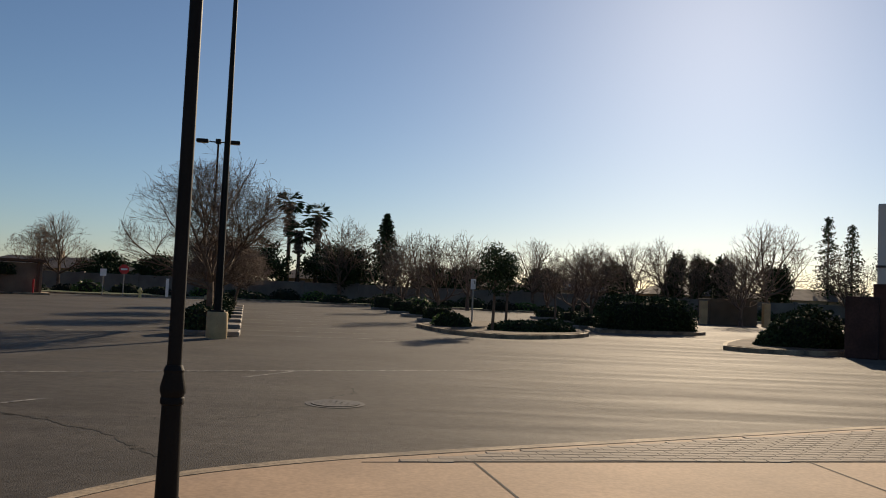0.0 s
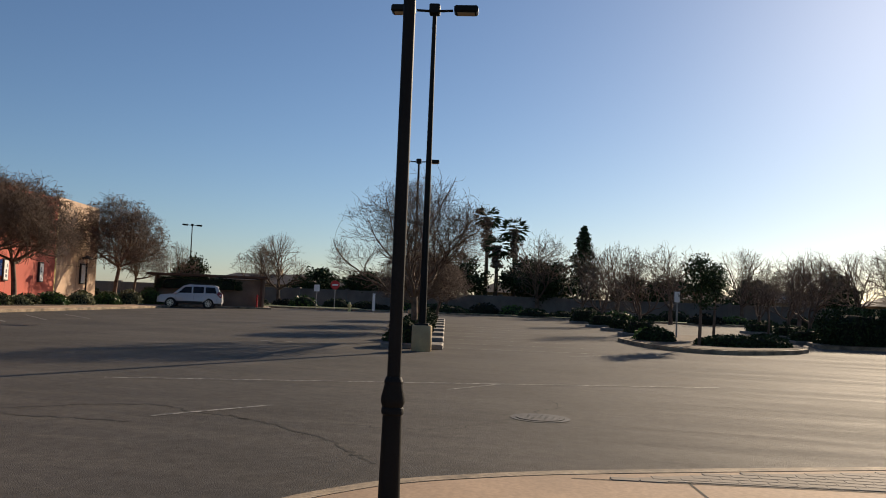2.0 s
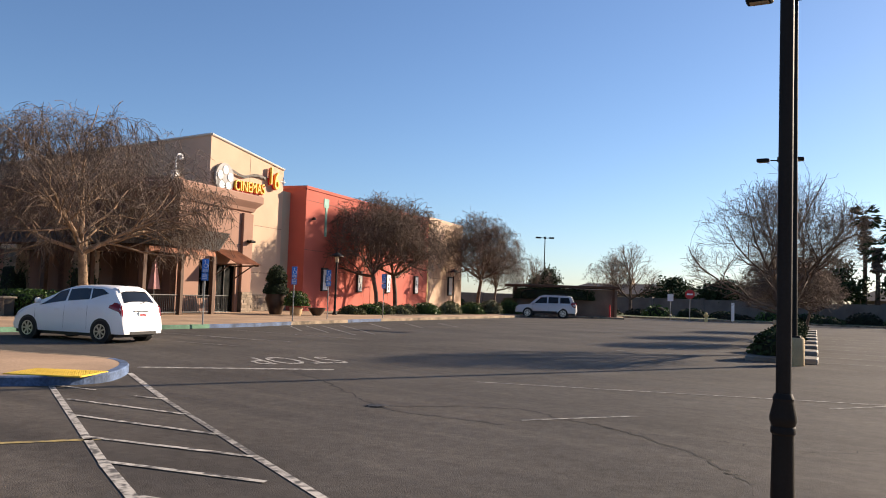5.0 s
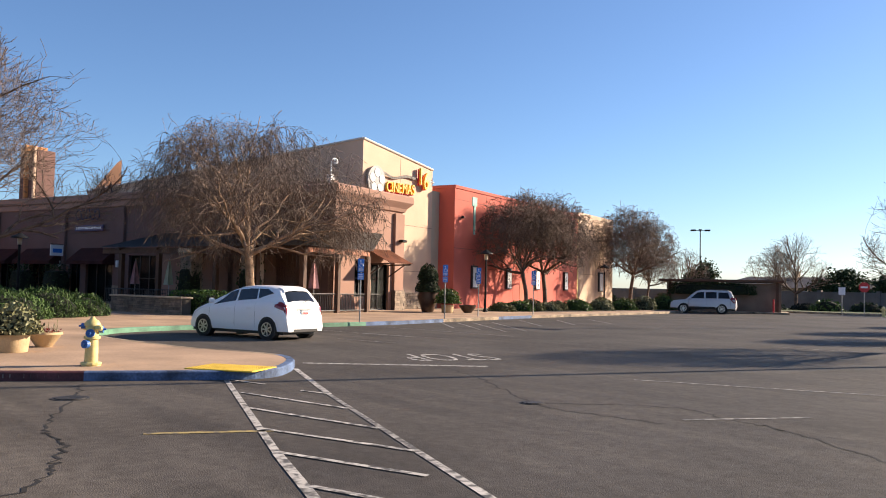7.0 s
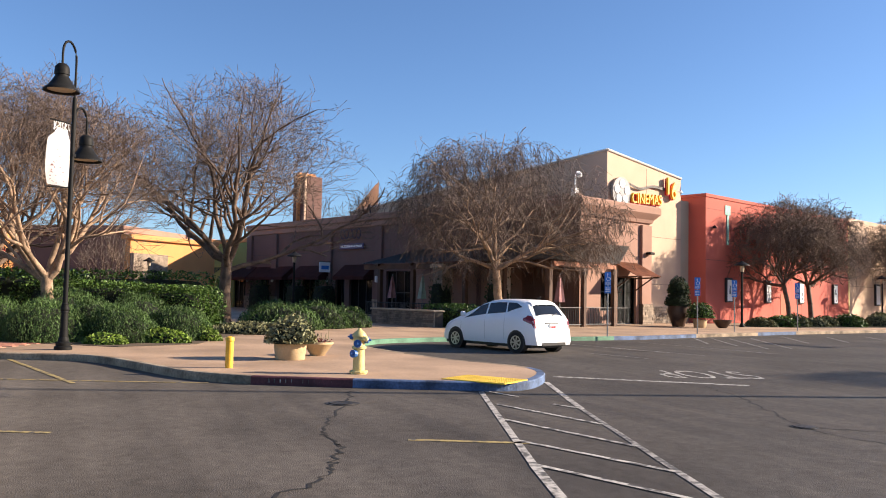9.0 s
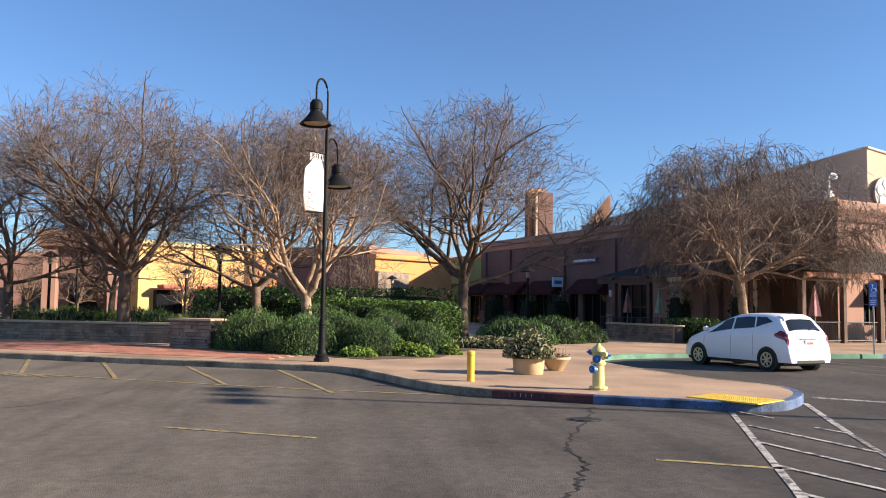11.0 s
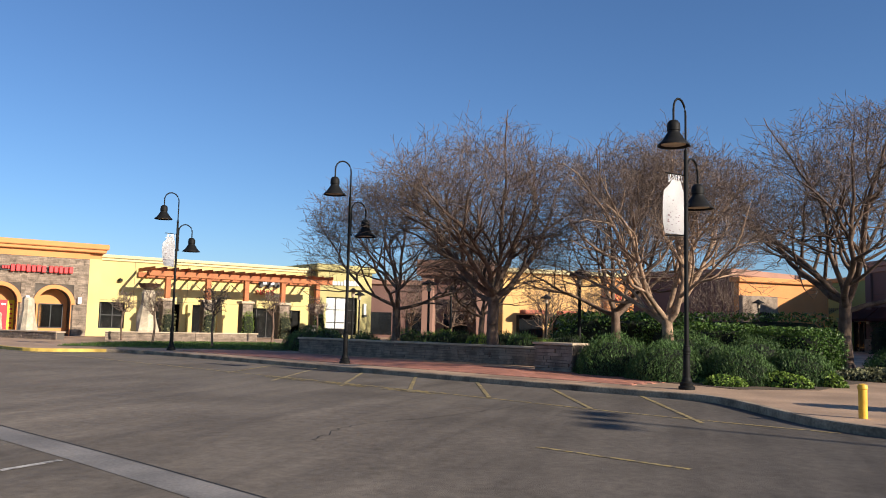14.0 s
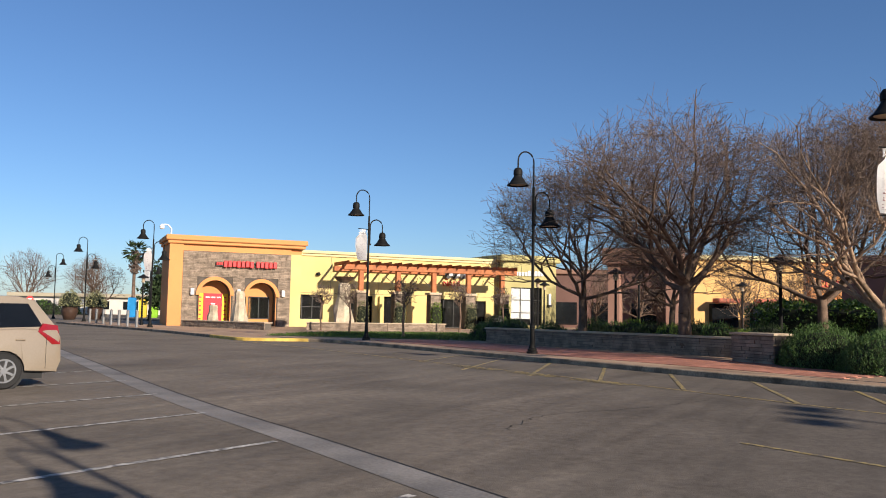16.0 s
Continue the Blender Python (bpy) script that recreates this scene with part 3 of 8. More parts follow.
# Painted lines.
bm = B()
line_mark(bm, (-12.61, 6.44), (-7.05, 4.18), 0.085)
line_mark(bm, (-7.05, 4.18), (-5.19, 3.48), 0.1)
line_mark(bm, (-13.6, 8.34), (-10.29, 6.9), 0.1)
line_mark(bm, (-6.3, 5.3), (-4.4, 4.55), 0.085)
line_mark(bm, (-5.79, 3.75), (-4.7, 4.1), 0.075, 0.009)
for a, b in (((-9.71, 5.3), (-7.56, 5.77)), ((-8.35, 4.68), (-6.35, 5.31)), ((-7.1, 4.2), (-5.5, 4.73)), ((-12.59, 6.51), (-11.76, 6.68)), ((-11.07, 5.91), (-8.97, 6.33)), ((-10.83, 6.76), (-10.29, 6.9))):
    line_mark(bm, a, b, 0.075, 0.009)
structure(part("crosswalk", bm, LINE_WHITE), "worn white painted crosswalk with slanted bars", "road marking")
bm = B()
line_mark(bm, (-14.5, 9.05), (-12.1, 11.95), 0.2)
structure(part("stop_line", bm, LINE_WHITE), "white stop line painted on asphalt", "road marking")
text_part("stop_lettering", "STOP", 1.0, LINE_WHITE, pose(-14.5, 14.0, 0.008, 0, 0, -111) @ Matrix.Diagonal((0.9, 2.4, 0.01, 1)), None, 0.0)
structure(bpy.data.objects["stop_lettering"], "worn white stop word painted on asphalt", "road marking")
bm = B()
line_mark(bm, (-8.7, 3.55), (-8.1, 4.75), 0.1)
kd, kn = Vector((-0.444, -0.896)), Vector((0.896, -0.444))
k0 = Vector((-20.3, -0.65))
lane = [(-14.9, 2.3), (-15.6, 0.6), (-16.5, -1.4), (-18.4, -4.9), (-20.7, -9.6), (-24.1, -16.5), (-27.4, -23.2), (-29.5, -28.0)]
for a, b in zip(lane, lane[1:]):
    line_mark(bm, a, b, 0.1)
for a, b in (((-21.47, -1.35), (-15.35, 0.16)), ((-22.11, -3.6), (-16.85, -1.91)), ((-23.48, -5.97), (-18.23, -4.32)), ((-24.34, -8.09), (-18.68, -6.37)), ((-24.88, -10.08), (-19.33, -8.43)), ((-26.25, -12.33), (-20.09, -10.74)), ((-28.14, -14.62), (-22.24, -13.43))):
    line_mark(bm, a, b, 0.1, 0.008)
line_mark(bm, (-11.25, -2.0), (-10.3, -0.05), 0.09)
structure(part("stall_lines", bm, LINE_YELLOW), "faded yellow parking stall lines", "road marking")
bm = B()
for i in range(5):
    a = Vector((-7.9, -6.75)) + Vector((-0.475, -0.88)) * (2.98 * i) if i else Vector((-7.9, -6.75))
    line_mark(bm, a, a + Vector((0.985, -0.13)) * 5.2, 0.1, 0.008)
line_mark(bm, (-6.4, -3.9), (-1.2, -4.6), 0.1, 0.008)
structure(part("stall_lines", bm, LINE_WHITE), "white parking stall lines meeting the gutter", "road marking")
bm = B()
line_mark(bm, (-10.29, 6.9), (-6.3, 5.3), 0.075)
line_mark(bm, (-5.92, 9.29), (-5.05, 10.9), 0.08)
line_mark(bm, (-3.3, 14.2), (-2.6, 15.65), 0.08)
line_mark(bm, (-2.1, 24.6), (-0.3, 26.9), 0.1)
line_mark(bm, (-9.0, 12.6), (1.5, 17.6), 0.09)
for a, b in (((-28.0, 24.6), (-24.0, 21.8)), ((-27.4, 25.1), (-22.7, 22.0)), ((-27.2, 25.9), (-21.2, 21.9)), ((-27.4, 27.3), (-21.2, 23.0)), ((-28.6, 30.5), (-23.8, 26.8)), ((-28.4, 33.1), (-24.2, 29.5)), ((-28.4, 35.8), (-24.5, 32.6)),
             ((-22.5, 16.3), (-18.9, 17.0)), ((-20.4, 13.9), (-18.2, 14.4)), ((-25.2, 19.5), (-19.1, 20.1)), ((-25.6, 15.7), (-20.0, 16.6))):
    line_mark(bm, a, b, 0.1, 0.008)
for i in range(9):
    a = Vector((-7.2, 25.2)) + Vector((-0.22, 0.975)) * (2.8 * i)
    line_mark(bm, a, a + Vector((-0.975, -0.22)) * 5.0, 0.1, 0.008)
    line_mark(bm, a + Vector((0.9, 0.2)), a + Vector((5.8, 1.3)), 0.1, 0.008)
structure(part("stall_lines", bm, LINE_FAINT), "almost worn away white parking stall lines", "road marking")


# Cracks: ragged dark lines in the asphalt.
def crack(pts, w, seed):
    g = random.Random(seed)
    bm = B()
    line = smooth_line(pts, 14)
    line = [(x + g.gauss(0, 0.035), y + g.gauss(0, 0.035)) for x, y in line]
    for a, b in zip(line, line[1:]):
        line_mark(bm, a, b, w * g.uniform(0.4, 1.3), 0.004)
    return structure(part("crack", bm, BLACKCRACK), "ragged dark crack in the asphalt", "crack")


crack([(-13.2, 4.35), (-11.7, 3.75), (-9.6, 2.85), (-8.6, 2.75), (-8.0, 2.5), (-7.1, 2.05), (-6.0, 0.8)], 0.035, 1)
crack([(-12.4, 11.1), (-10.4, 10.2), (-8.1, 8.85), (-7.2, 8.65), (-5.9, 8.8)], 0.03, 2)
crack([(-8.0, 8.8), (-6.7, 10.1), (-5.5, 9.85), (-4.7, 9.6), (-3.4, 8.75), (-2.5, 7.75)], 0.04, 3)
crack([(-1.5, 13.6), (-1.25, 12.9), (-1.5, 12.2), (-1.42, 11.8)], 0.025, 4)
crack([(-4.4, 9.6), (-3.6, 9.75), (-2.4, 10.0), (-1.7, 11.4)], 0.015, 5)
crack([(-16.5, -3.4), (-14.1, -4.2), (-12.2, -5.1), (-10.4, -4.9)], 0.02, 6)
crack([(-26.0, 9.0), (-20.0, 17.0), (-14.0, 20.5), (-9.0, 21.4)], 0.05, 7)


def manhole(x, y, r, label):
    ob = thing("manhole_cover", pose(x, y, 0.003), label, "manhole cover", "covers in the asphalt")
    part("ring", lathe(B(), [(r * 1.25, 0), (r * 1.25, 0.004), (r * 1.02, 0.005), (r * 1.02, 0)], 28), IRON, ob, "iron collar")
    part("lid", cyl(B(), r, r, 0, 0.012, seg=28), IRON, ob)
    bm = B()
    n = max(2, int(r / 0.08))
    for i in range(-n, n + 1):
        for j in range(-n, n + 1):
            cx, cy = i * 0.085, j * 0.085
            if math.hypot(cx, cy) < r * 0.9:
                box(bm, cx - 0.022, cx + 0.022, cy - 0.022, cy + 0.022, 0.011, 0.0135)
    part("tread", bm, IRON, ob)["kind"] = "stuff"
    return ob


manhole(-1.38, 11.55, 0.33, "round cast iron manhole cover with a chequered tread")
manhole(-11.75, 3.75, 0.2, "small round iron valve cover in the asphalt")
manhole(-8.0, 8.78, 0.14, "tiny iron valve cover at a crack")

# Tactile ramp panel: a mat with rows of domes.
ramp_t = thing("tactile_panel", pose(-13.0, 6.72, 0.152, 0, 0, 34), "yellow tactile paving panel with raised domes", "tactile paving")
part("mat", box(B(), -0.62, 0.62, -0.45, 0.45, -0.01, 0.012, 0.004), TACTILE, ramp_t)
dome_me = bpy.data.meshes.new("dome")
bm = cyl(B(), 0.018, 0.011, 0.012, 0.02, 0, 0, 6)
bm.to_mesh(dome_me)
bm.free()
dome_me.materials.append(TACTILE)
for i in range(17):
    for j in range(12):
        dome = new("dome", dome_me)
        dome.parent = ramp_t
        dome.matrix_local = Matrix.Translation((-0.56 + i * 0.07, -0.39 + j * 0.07, 0))


# ---- buildings: the cinema block, in a frame turned 108 degrees ----
BLOCK = 108.0


def block(u, v, z=0.0):
    return pose(0, 0, 0, 0, 0, BLOCK) @ pose(u, v, z)


def pane_grid(parent, x0, x1, z0, z1, y, nx, nz, depth=0.35, frame_w=0.06):
    """A glazed opening: frame bars, panes and a near-black block for the unlit room. The outside faces -y."""
    w = new("window")
    w.parent = parent
    # Solid block; its black colour stands for the lack of light indoors.
    part("room", box(B(), x0, x1, y + 0.02, y + depth, z0, z1), INTERIOR_SHADE, w, "near-black block standing for the unlit room")
    bm = B()
    for i in range(nx + 1):
        cx = x0 + (x1 - x0) * i / nx
        box(bm, cx - frame_w / 2, cx + frame_w / 2, y - 0.07, y + 0.02, z0, z1)
    for j in range(nz + 1):
        cz = z0 + (z1 - z0) * j / nz
        box(bm, x0, x1, y - 0.065, y + 0.015, cz - frame_w / 2, cz + frame_w / 2)
    part("frame", bm, FRAME, w)
    for i in range(nx):
        for j in range(nz):
            a, b = x0 + (x1 - x0) * i / nx, x0 + (x1 - x0) * (i + 1) / nx
            c, d = z0 + (z1 - z0) * j / nz, z0 + (z1 - z0) * (j + 1) / nz
            part("pane", box(B(), a + 0.03, b - 0.03, y - 0.03, y - 0.02, c + 0.03, d - 0.03), GLASS, w).visible_shadow = False
    return w


def wall_with_holes(x0, x1, z0, z1, y0, y1, holes):
    """A wall in one piece with rectangular holes (x0, x1, z0, z1) right through it."""
    bm = B()
    cut = lambda lo, hi, k: sorted({lo, hi} | {min(max(h[j], lo), hi) for h in holes for j in k})  # noqa: E731
    cx, cz = cut(x0, x1, (0, 1)), cut(z0, z1, (2, 3))
    grid = [[bm.verts.new((x, y0, z)) for z in cz] for x in cx]
    for i in range(len(cx) - 1):
        for j in range(len(cz) - 1):
            mx, mz = (cx[i] + cx[i + 1]) / 2, (cz[j] + cz[j + 1]) / 2
            if not any(h[0] < mx < h[1] and h[2] < mz < h[3] for h in holes):
                bm.faces.new((grid[i][j], grid[i + 1][j], grid[i + 1][j + 1], grid[i][j + 1]))
    loose = [v for v in bm.verts if not v.link_faces]
    bmesh.ops.delete(bm, geom=loose, context="VERTS")
    r = bmesh.ops.extrude_face_region(bm, geom=bm.faces[:], use_keep_orig=True)
    bmesh.ops.translate(bm, vec=(0, y1 - y0, 0), verts=[v for v in r["geom"] if isinstance(v, bmesh.types.BMVert)])
    bmesh.ops.recalc_face_normals(bm, faces=bm.faces)
    return bm


def joints(parent, x0, x1, zs, xs, z0, z1, y):
    """Thin reveal lines in stucco."""
    bm = B()
    for z in zs:
        box(bm, x0, x1, y - 0.006, y + 0.01, z - 0.012, z + 0.012)
    for x in xs:
        box(bm, x - 0.012, x + 0.012, y - 0.006, y + 0.01, z0, z1)
    return part("reveal_joint", bm, MORTAR, parent)


def ledge_stones(parent, x0, x1, z0, z1, y, seed, h=0.11, limit=300, holes=(), mean=0.38):
    """Courses of split stone, each its own piece, proud of the wall by different amounts."""
    g = random.Random(seed)
    meshes = []
    for i in range(6):
        bm = B()
        box(bm, -0.5, 0.5, -0.5, 0.5, -0.5, 0.5, 0.03)
        me = bpy.data.meshes.new("stone")
        bm.to_mesh(me)
        bm.free()
        me.materials.append(STONE)
        meshes.append(me)
    z, made, rest = z0, 0, B()
    while z < z1 - 0.02:
        hh = min(h * g.uniform(0.7, 1.3), z1 - z)
        x = x0
        while x < x1 - 0.02:
            w = min(mean * g.uniform(0.5, 1.7), x1 - x)
            cx, cz, dep = x + w / 2, z + hh / 2, g.uniform(0.05, 0.1)
            if not any(a < cx < b and c < cz < d for a, b, c, d in holes):
                if made < limit:
                    s = new("stone", g.choice(meshes))
                    s.parent = parent
                    s.matrix_local = Matrix.Translation((cx, y - dep / 2 + 0.02, cz)) @ Matrix.Diagonal((w - 0.012, dep, hh - 0.012, 1))
                else:
                    box(rest, x + 0.006, x + w - 0.006, y - dep + 0.02, y + 0.02, z + 0.006, z + hh - 0.006)
                made += 1
            x += w
        z += hh
    if made > limit:
        p = part("stone_courses", rest, STONE_J, parent)
        p["kind"] = "stuff"
    else:
        rest.free()


STONE_J = island_tint(mat("ledge_stone_courses", (0.27, 0.21, 0.155), 0.85, 0.25, 2.5, 25, 0.5), 0.22)

# Cinema: a tall cream block with a falling roofline, and a recess beside it.
cin = thing("cinema_building", block(39.65, 29.2, 0.147), "tall cream stucco cinema block with a sloping parapet", "building")
bm = B()
vs = [bm.verts.new(p) for p in ((0, 0, 0), (8.1, 0, 0), (8.1, 26, 0), (0, 26, 0), (0, 0, 10.35), (8.1, 0, 9.5), (8.1, 26, 8.2), (0, 26, 8.2))]
for f in ((3, 2, 1, 0), (4, 5, 6, 7), (0, 1, 5, 4), (1, 2, 6, 5), (2, 3, 7, 6), (3, 0, 4, 7)):
    bm.faces.new([vs[i] for i in f])
part("wall", bm, STUC["cream"], cin)
joints(cin, 0.0, 8.1, [2.45, 5.45], [4.1], 0.1, 9.7, 0.0)
bm = B()
tube(bm, [(0.0, -0.03, 10.37), (8.1, -0.03, 9.52)], 0.07, 6)
tube(bm, [(-0.03, 0.0, 10.37), (-0.03, 26, 8.22)], 0.07, 6)
part("coping", bm, STUC["white"], cin, "pale metal coping")
part("recess_wall", box(B(), 8.1, 10.5, 0.06, 12, 0, 8.1), STUC["grey"], cin, "shaded grey stucco recess")
part("stone_backing", box(B(), 2.6, 7.0, -0.03, 0.0, 0, 1.05), MORTAR, cin)
ledge_stones(cin, 2.7, 7.0, 0.0, 1.05, -0.03, 11, 0.14, 120)

# Film reel, ribbon, name and number on the cream wall.
sign = thing("cinema_sign", block(39.65, 29.15, 0.147), "cinema sign with film reel and gold raised letters", "sign")
T = Matrix.Translation((1.15, -0.12, 7.9)) @ pose(0, 0, 0, 90, 0, 0)
part("reel", cyl(B(), 0.92, 0.92, -0.08, 0.08, seg=32, m=T), mat("reel_grey", (0.2, 0.2, 0.2), 0.4, 0.1, 2, 30, 0.05), sign, "grey film reel disc")
for k in range(5):
    a = 2 * math.pi * k / 5 + 0.3
    part("reel_hole", cyl(B(), 0.26, 0.26, 0.07, 0.12, 0.52 * math.cos(a), 0.52 * math.sin(a), 18, m=T), SIGNWHITE, sign, "white round reel opening")
bm = B()
rib = [(1.75 + 0.2 * i, -0.1, 8.28 + 0.17 * math.cos(i * 0.42) * math.exp(-0.05 * i) + 0.012 * i) for i in range(22)]
for a, b in zip(rib, rib[1:]):
    bm.faces.new([bm.verts.new(p) for p in (a, b, (b[0], b[1], b[2] + 0.17), (a[0], a[1], a[2] + 0.17))])
bmesh.ops.solidify(bm, geom=bm.faces[:], thickness=0.06)
part("ribbon", bm, mat("ribbon_grey", (0.16, 0.14, 0.12), 0.5, 0.1, 2, 30, 0.05), sign, "dark film ribbon")
text_part("letters_back", "CINEMAS", 0.92, REDPANEL, wall_text(2.12, -0.12, 7.3) @ pose(0, 0, 0, 0, 0, 2.2) @ Matrix.Diagonal((0.86, 1, 1, 1)), sign, 0.1, "dark red letter edges")
text_part("letters", "CINEMAS", 0.92, SIGNYELLOW, wall_text(2.05, -0.25, 7.35) @ pose(0, 0, 0, 0, 0, 2.2) @ Matrix.Diagonal((0.86, 1, 1, 1)), sign, 0.08, "gold raised letters")
for ch, cx, cz in (("1", 5.75, 8.25), ("6", 6.4, 8.0)):
    text_part("number_back", ch, 1.6, REDPANEL, wall_text(cx + 0.07, -0.12, cz - 0.04) @ Matrix.Diagonal((0.8, 1, 1, 1)), sign, 0.1, "dark red number edges")
    text_part("number", ch, 1.6, SIGNYELLOW, wall_text(cx, -0.25, cz) @ Matrix.Diagonal((0.8, 1, 1, 1)), sign, 0.08, "gold raised number")
bm = B()
for k in range(8):
    a = math.pi * k / 4
    L = 0.38 if k % 2 == 0 else 0.22
    bmesh.ops.create_cone(bm, cap_ends=True, segments=4, radius1=0.07, radius2=0.005, depth=L, matrix=Matrix.Translation((7.32 + math.cos(a) * L / 2, -0.4, 8.55 + math.sin(a) * L / 2)) @ pose(0, 0, 0, 0, 90 - math.degrees(a), 0))
part("star", bm, SIGNWHITE, sign, "white star")

# Red block with poster cases.
red = thing("red_building", block(48.82, 28.0, 0.147), "red stucco cinema hall with plain walls", "building")
part("wall", box(B(), 0, 23.28, 0, 25, 0, 8.45), STUC["red"], red)
part("parapet", box(B(), -0.06, 23.28, -0.06, 25, 8.35, 8.58, 0.02), STUC["red"], red)
joints(red, 0, 23.28, [4.2, 7.6], [4.7, 9.5, 14.2, 19.0], 0.1, 8.2, 0.0)
bm = B()
box(bm, 2.5, 3.2, -0.04, 0.0, 7.35, 8.0)
box(bm, 2.72, 2.98, -0.05, 0.0, 5.3, 7.35)
part("tile_inlay", bm, TURQ, red, "turquoise tile inlay in the shape of a T")
bm = B()
box(bm, 19.4, 20.2, -0.04, 0.0, 6.7, 7.4)
box(bm, 19.65, 19.95, -0.05, 0.0, 4.6, 6.7)
part("tile_inlay", bm, TURQ, red, "turquoise tile inlay in the shape of a T")
part("door", box(B(), 10.7, 11.6, -0.02, 0.03, 0, 2.1), PINKWALL, red, "red painted service door")
part("wall_lamp", lathe(B(), [(0.02, 0), (0.16, 0.0), (0.12, 0.12), (0.02, 0.2)], 10, Matrix.Translation((11.1, -0.15, 2.5))), POLE, red, "small dark wall lamp")
part("wall_lamp", lathe(B(), [(0.02, 0), (0.16, 0.0), (0.12, 0.12), (0.02, 0.2)], 10, Matrix.Translation((0.9, -0.15, 6.3))), POLE, red, "small dark wall lamp")
POSTERINK = mat("poster_print", (0.12, 0.16, 0.2), 0.5, 0.4, 3, 10, 0.0)
for px_ in (3.3, 8.95, 14.4, 20.7):
    case = thing("poster_case", block(48.4 + px_, 27.95, 1.55) @ Matrix.Diagonal((0.72, 1, 0.85, 1)), "dark framed poster case with a pale poster", "poster case", "poster cases on the red wall")
    part("frame", box(B(), -0.58, 0.58, -0.12, 0.05, 0, 1.95, 0.03), FRAME, case)
    part("poster", box(B(), -0.45, 0.45, -0.13, -0.12, 0.12, 1.8), SIGNWHITE, case, "pale poster sheet")
    g = random.Random(int(px_ * 10))
    for k in range(4):
        x0, z0 = g.uniform(-0.4, 0.1), g.uniform(0.2, 1.3)
        part("poster_print", box(B(), x0, x0 + g.uniform(0.1, 0.3), -0.135 - 0.002 * k, -0.13, z0, z0 + g.uniform(0.1, 0.4)), POSTERINK, case)

far_hall = thing("cinema_hall", block(72.1, 28.3, 0.147), "cream stucco hall with a yellow end strip", "building")
part("wall", box(B(), 0.9, 11, 0, 24, 0, 8.9), STUC["cream"], far_hall)
part("end_strip", box(B(), 0, 0.9, -0.05, 24, 0, 8.2), STUC["yellow"], far_hall, "yellow stucco strip")
joints(far_hall, 0.9, 11, [3.0, 6.0], [5.8], 0.1, 8.8, 0.0)
pc = thing("poster_case", block(79.2, 28.25, 1.5), "dark framed poster case with a pale poster", "poster case", "poster cases on the red wall")
part("frame", box(B(), -0.58, 0.58, -0.12, 0.05, 0, 1.95, 0.03), FRAME, pc)
part("poster", box(B(), -0.45, 0.45, -0.13, -0.12, 0.12, 1.8), SIGNWHITE, pc)

# Restaurant corner: a brown block with a deep cornice, in front of the cream one.
res = thing("restaurant_building", block(35.6, 28.0, 0.147), "brown stucco restaurant with a deep moulded cornice", "building")
bm = wall_with_holes(0.0, 6.7, 0, 6.2, 0, 0.4, [(1.9, 3.1, 0.8, 2.95), (3.5, 5.35, 0.0, 2.75)])
part("wall", bm, STUC["brown"], res)
part("rear_wall", box(B(), 0, 6.7, 0.9, 14, 0, 6.2), STUC["brown"], res)
joints(res, 0.0, 6.7, [4.0], [1.6, 4.7], 3.2, 6.0, 0.0)
bm = B()
prof = [(0.0, 6.0), (0.12, 6.05), (0.2, 6.25), (0.42, 6.5), (0.5, 6.6), (0.5, 6.95), (0.4, 7.05), (0.0, 7.05)]
for i, (o, z) in enumerate(prof[:-1]):
    o2, z2 = prof[i + 1]
    ring0 = [(-o, 14, z), (-o, -o, z), (6.7 + o, -o, z), (6.7 + o, 2.0, z)]
    ring1 = [(-o2, 14, z2), (-o2, -o2, z2), (6.7 + o2, -o2, z2), (6.7 + o2, 2.0, z2)]
    for a, b, c, d in zip(ring0, ring0[1:], ring1[1:], ring1):
        bm.faces.new([bm.verts.new(p) for p in (a, b, c, d)])
bm.faces.new([bm.verts.new(p) for p in ((0, 14, 7.05), (0, 0, 7.05), (6.7, 0, 7.05), (6.7, 14, 7.05))])
part("cornice", bm, STUC["brown"], res, "moulded brown cornice")
pane_grid(res, 1.9, 3.1, 0.8, 2.95, 0.2, 2, 2)
pane_grid(res, 3.5, 5.35, 0.02, 2.75, 0.2, 2, 1)
part("pilaster", box(B(), 5.7, 6.7, -0.18, 0, 0, 5.9, 0.02), STUC["brown"], res)
part("stone_base", box(B(), 5.65, 6.75, -0.24, 0.0, 0, 1.2), MORTAR, res)
ledge_stones(res, 5.65, 6.75, 0.0, 1.2, -0.24, 3, 0.14, 60)
part("spot_lamp", box(B(), 6.0, 6.5, -0.55, -0.2, 4.15, 4.3, 0.04), POLE, res, "dark twin spot lamp")
awn = thing("door_canopy", block(38.9, 28.0, 0.147), "rusty metal canopy over the restaurant door", "canopy")
bm = B()
for i in range(12):
    x0 = -0.3 + i * 0.2
    vs = [bm.verts.new(p) for p in ((x0, -0.02, 3.6), (x0 + 0.1, -0.02, 3.63), (x0 + 0.2, -0.02, 3.6), (x0 + 0.2, -1.7, 2.8), (x0 + 0.1, -1.7, 2.83), (x0, -1.7, 2.8))]
    bm.faces.new((vs[0], vs[5], vs[4], vs[1]))
    bm.faces.new((vs[1], vs[4], vs[3], vs[2]))
bmesh.ops.remove_doubles(bm, verts=bm.verts[:], dist=0.001)
bmesh.ops.solidify(bm, geom=bm.faces[:], thickness=0.03)
part("roof_sheet", bm, RUSTROOF, awn)
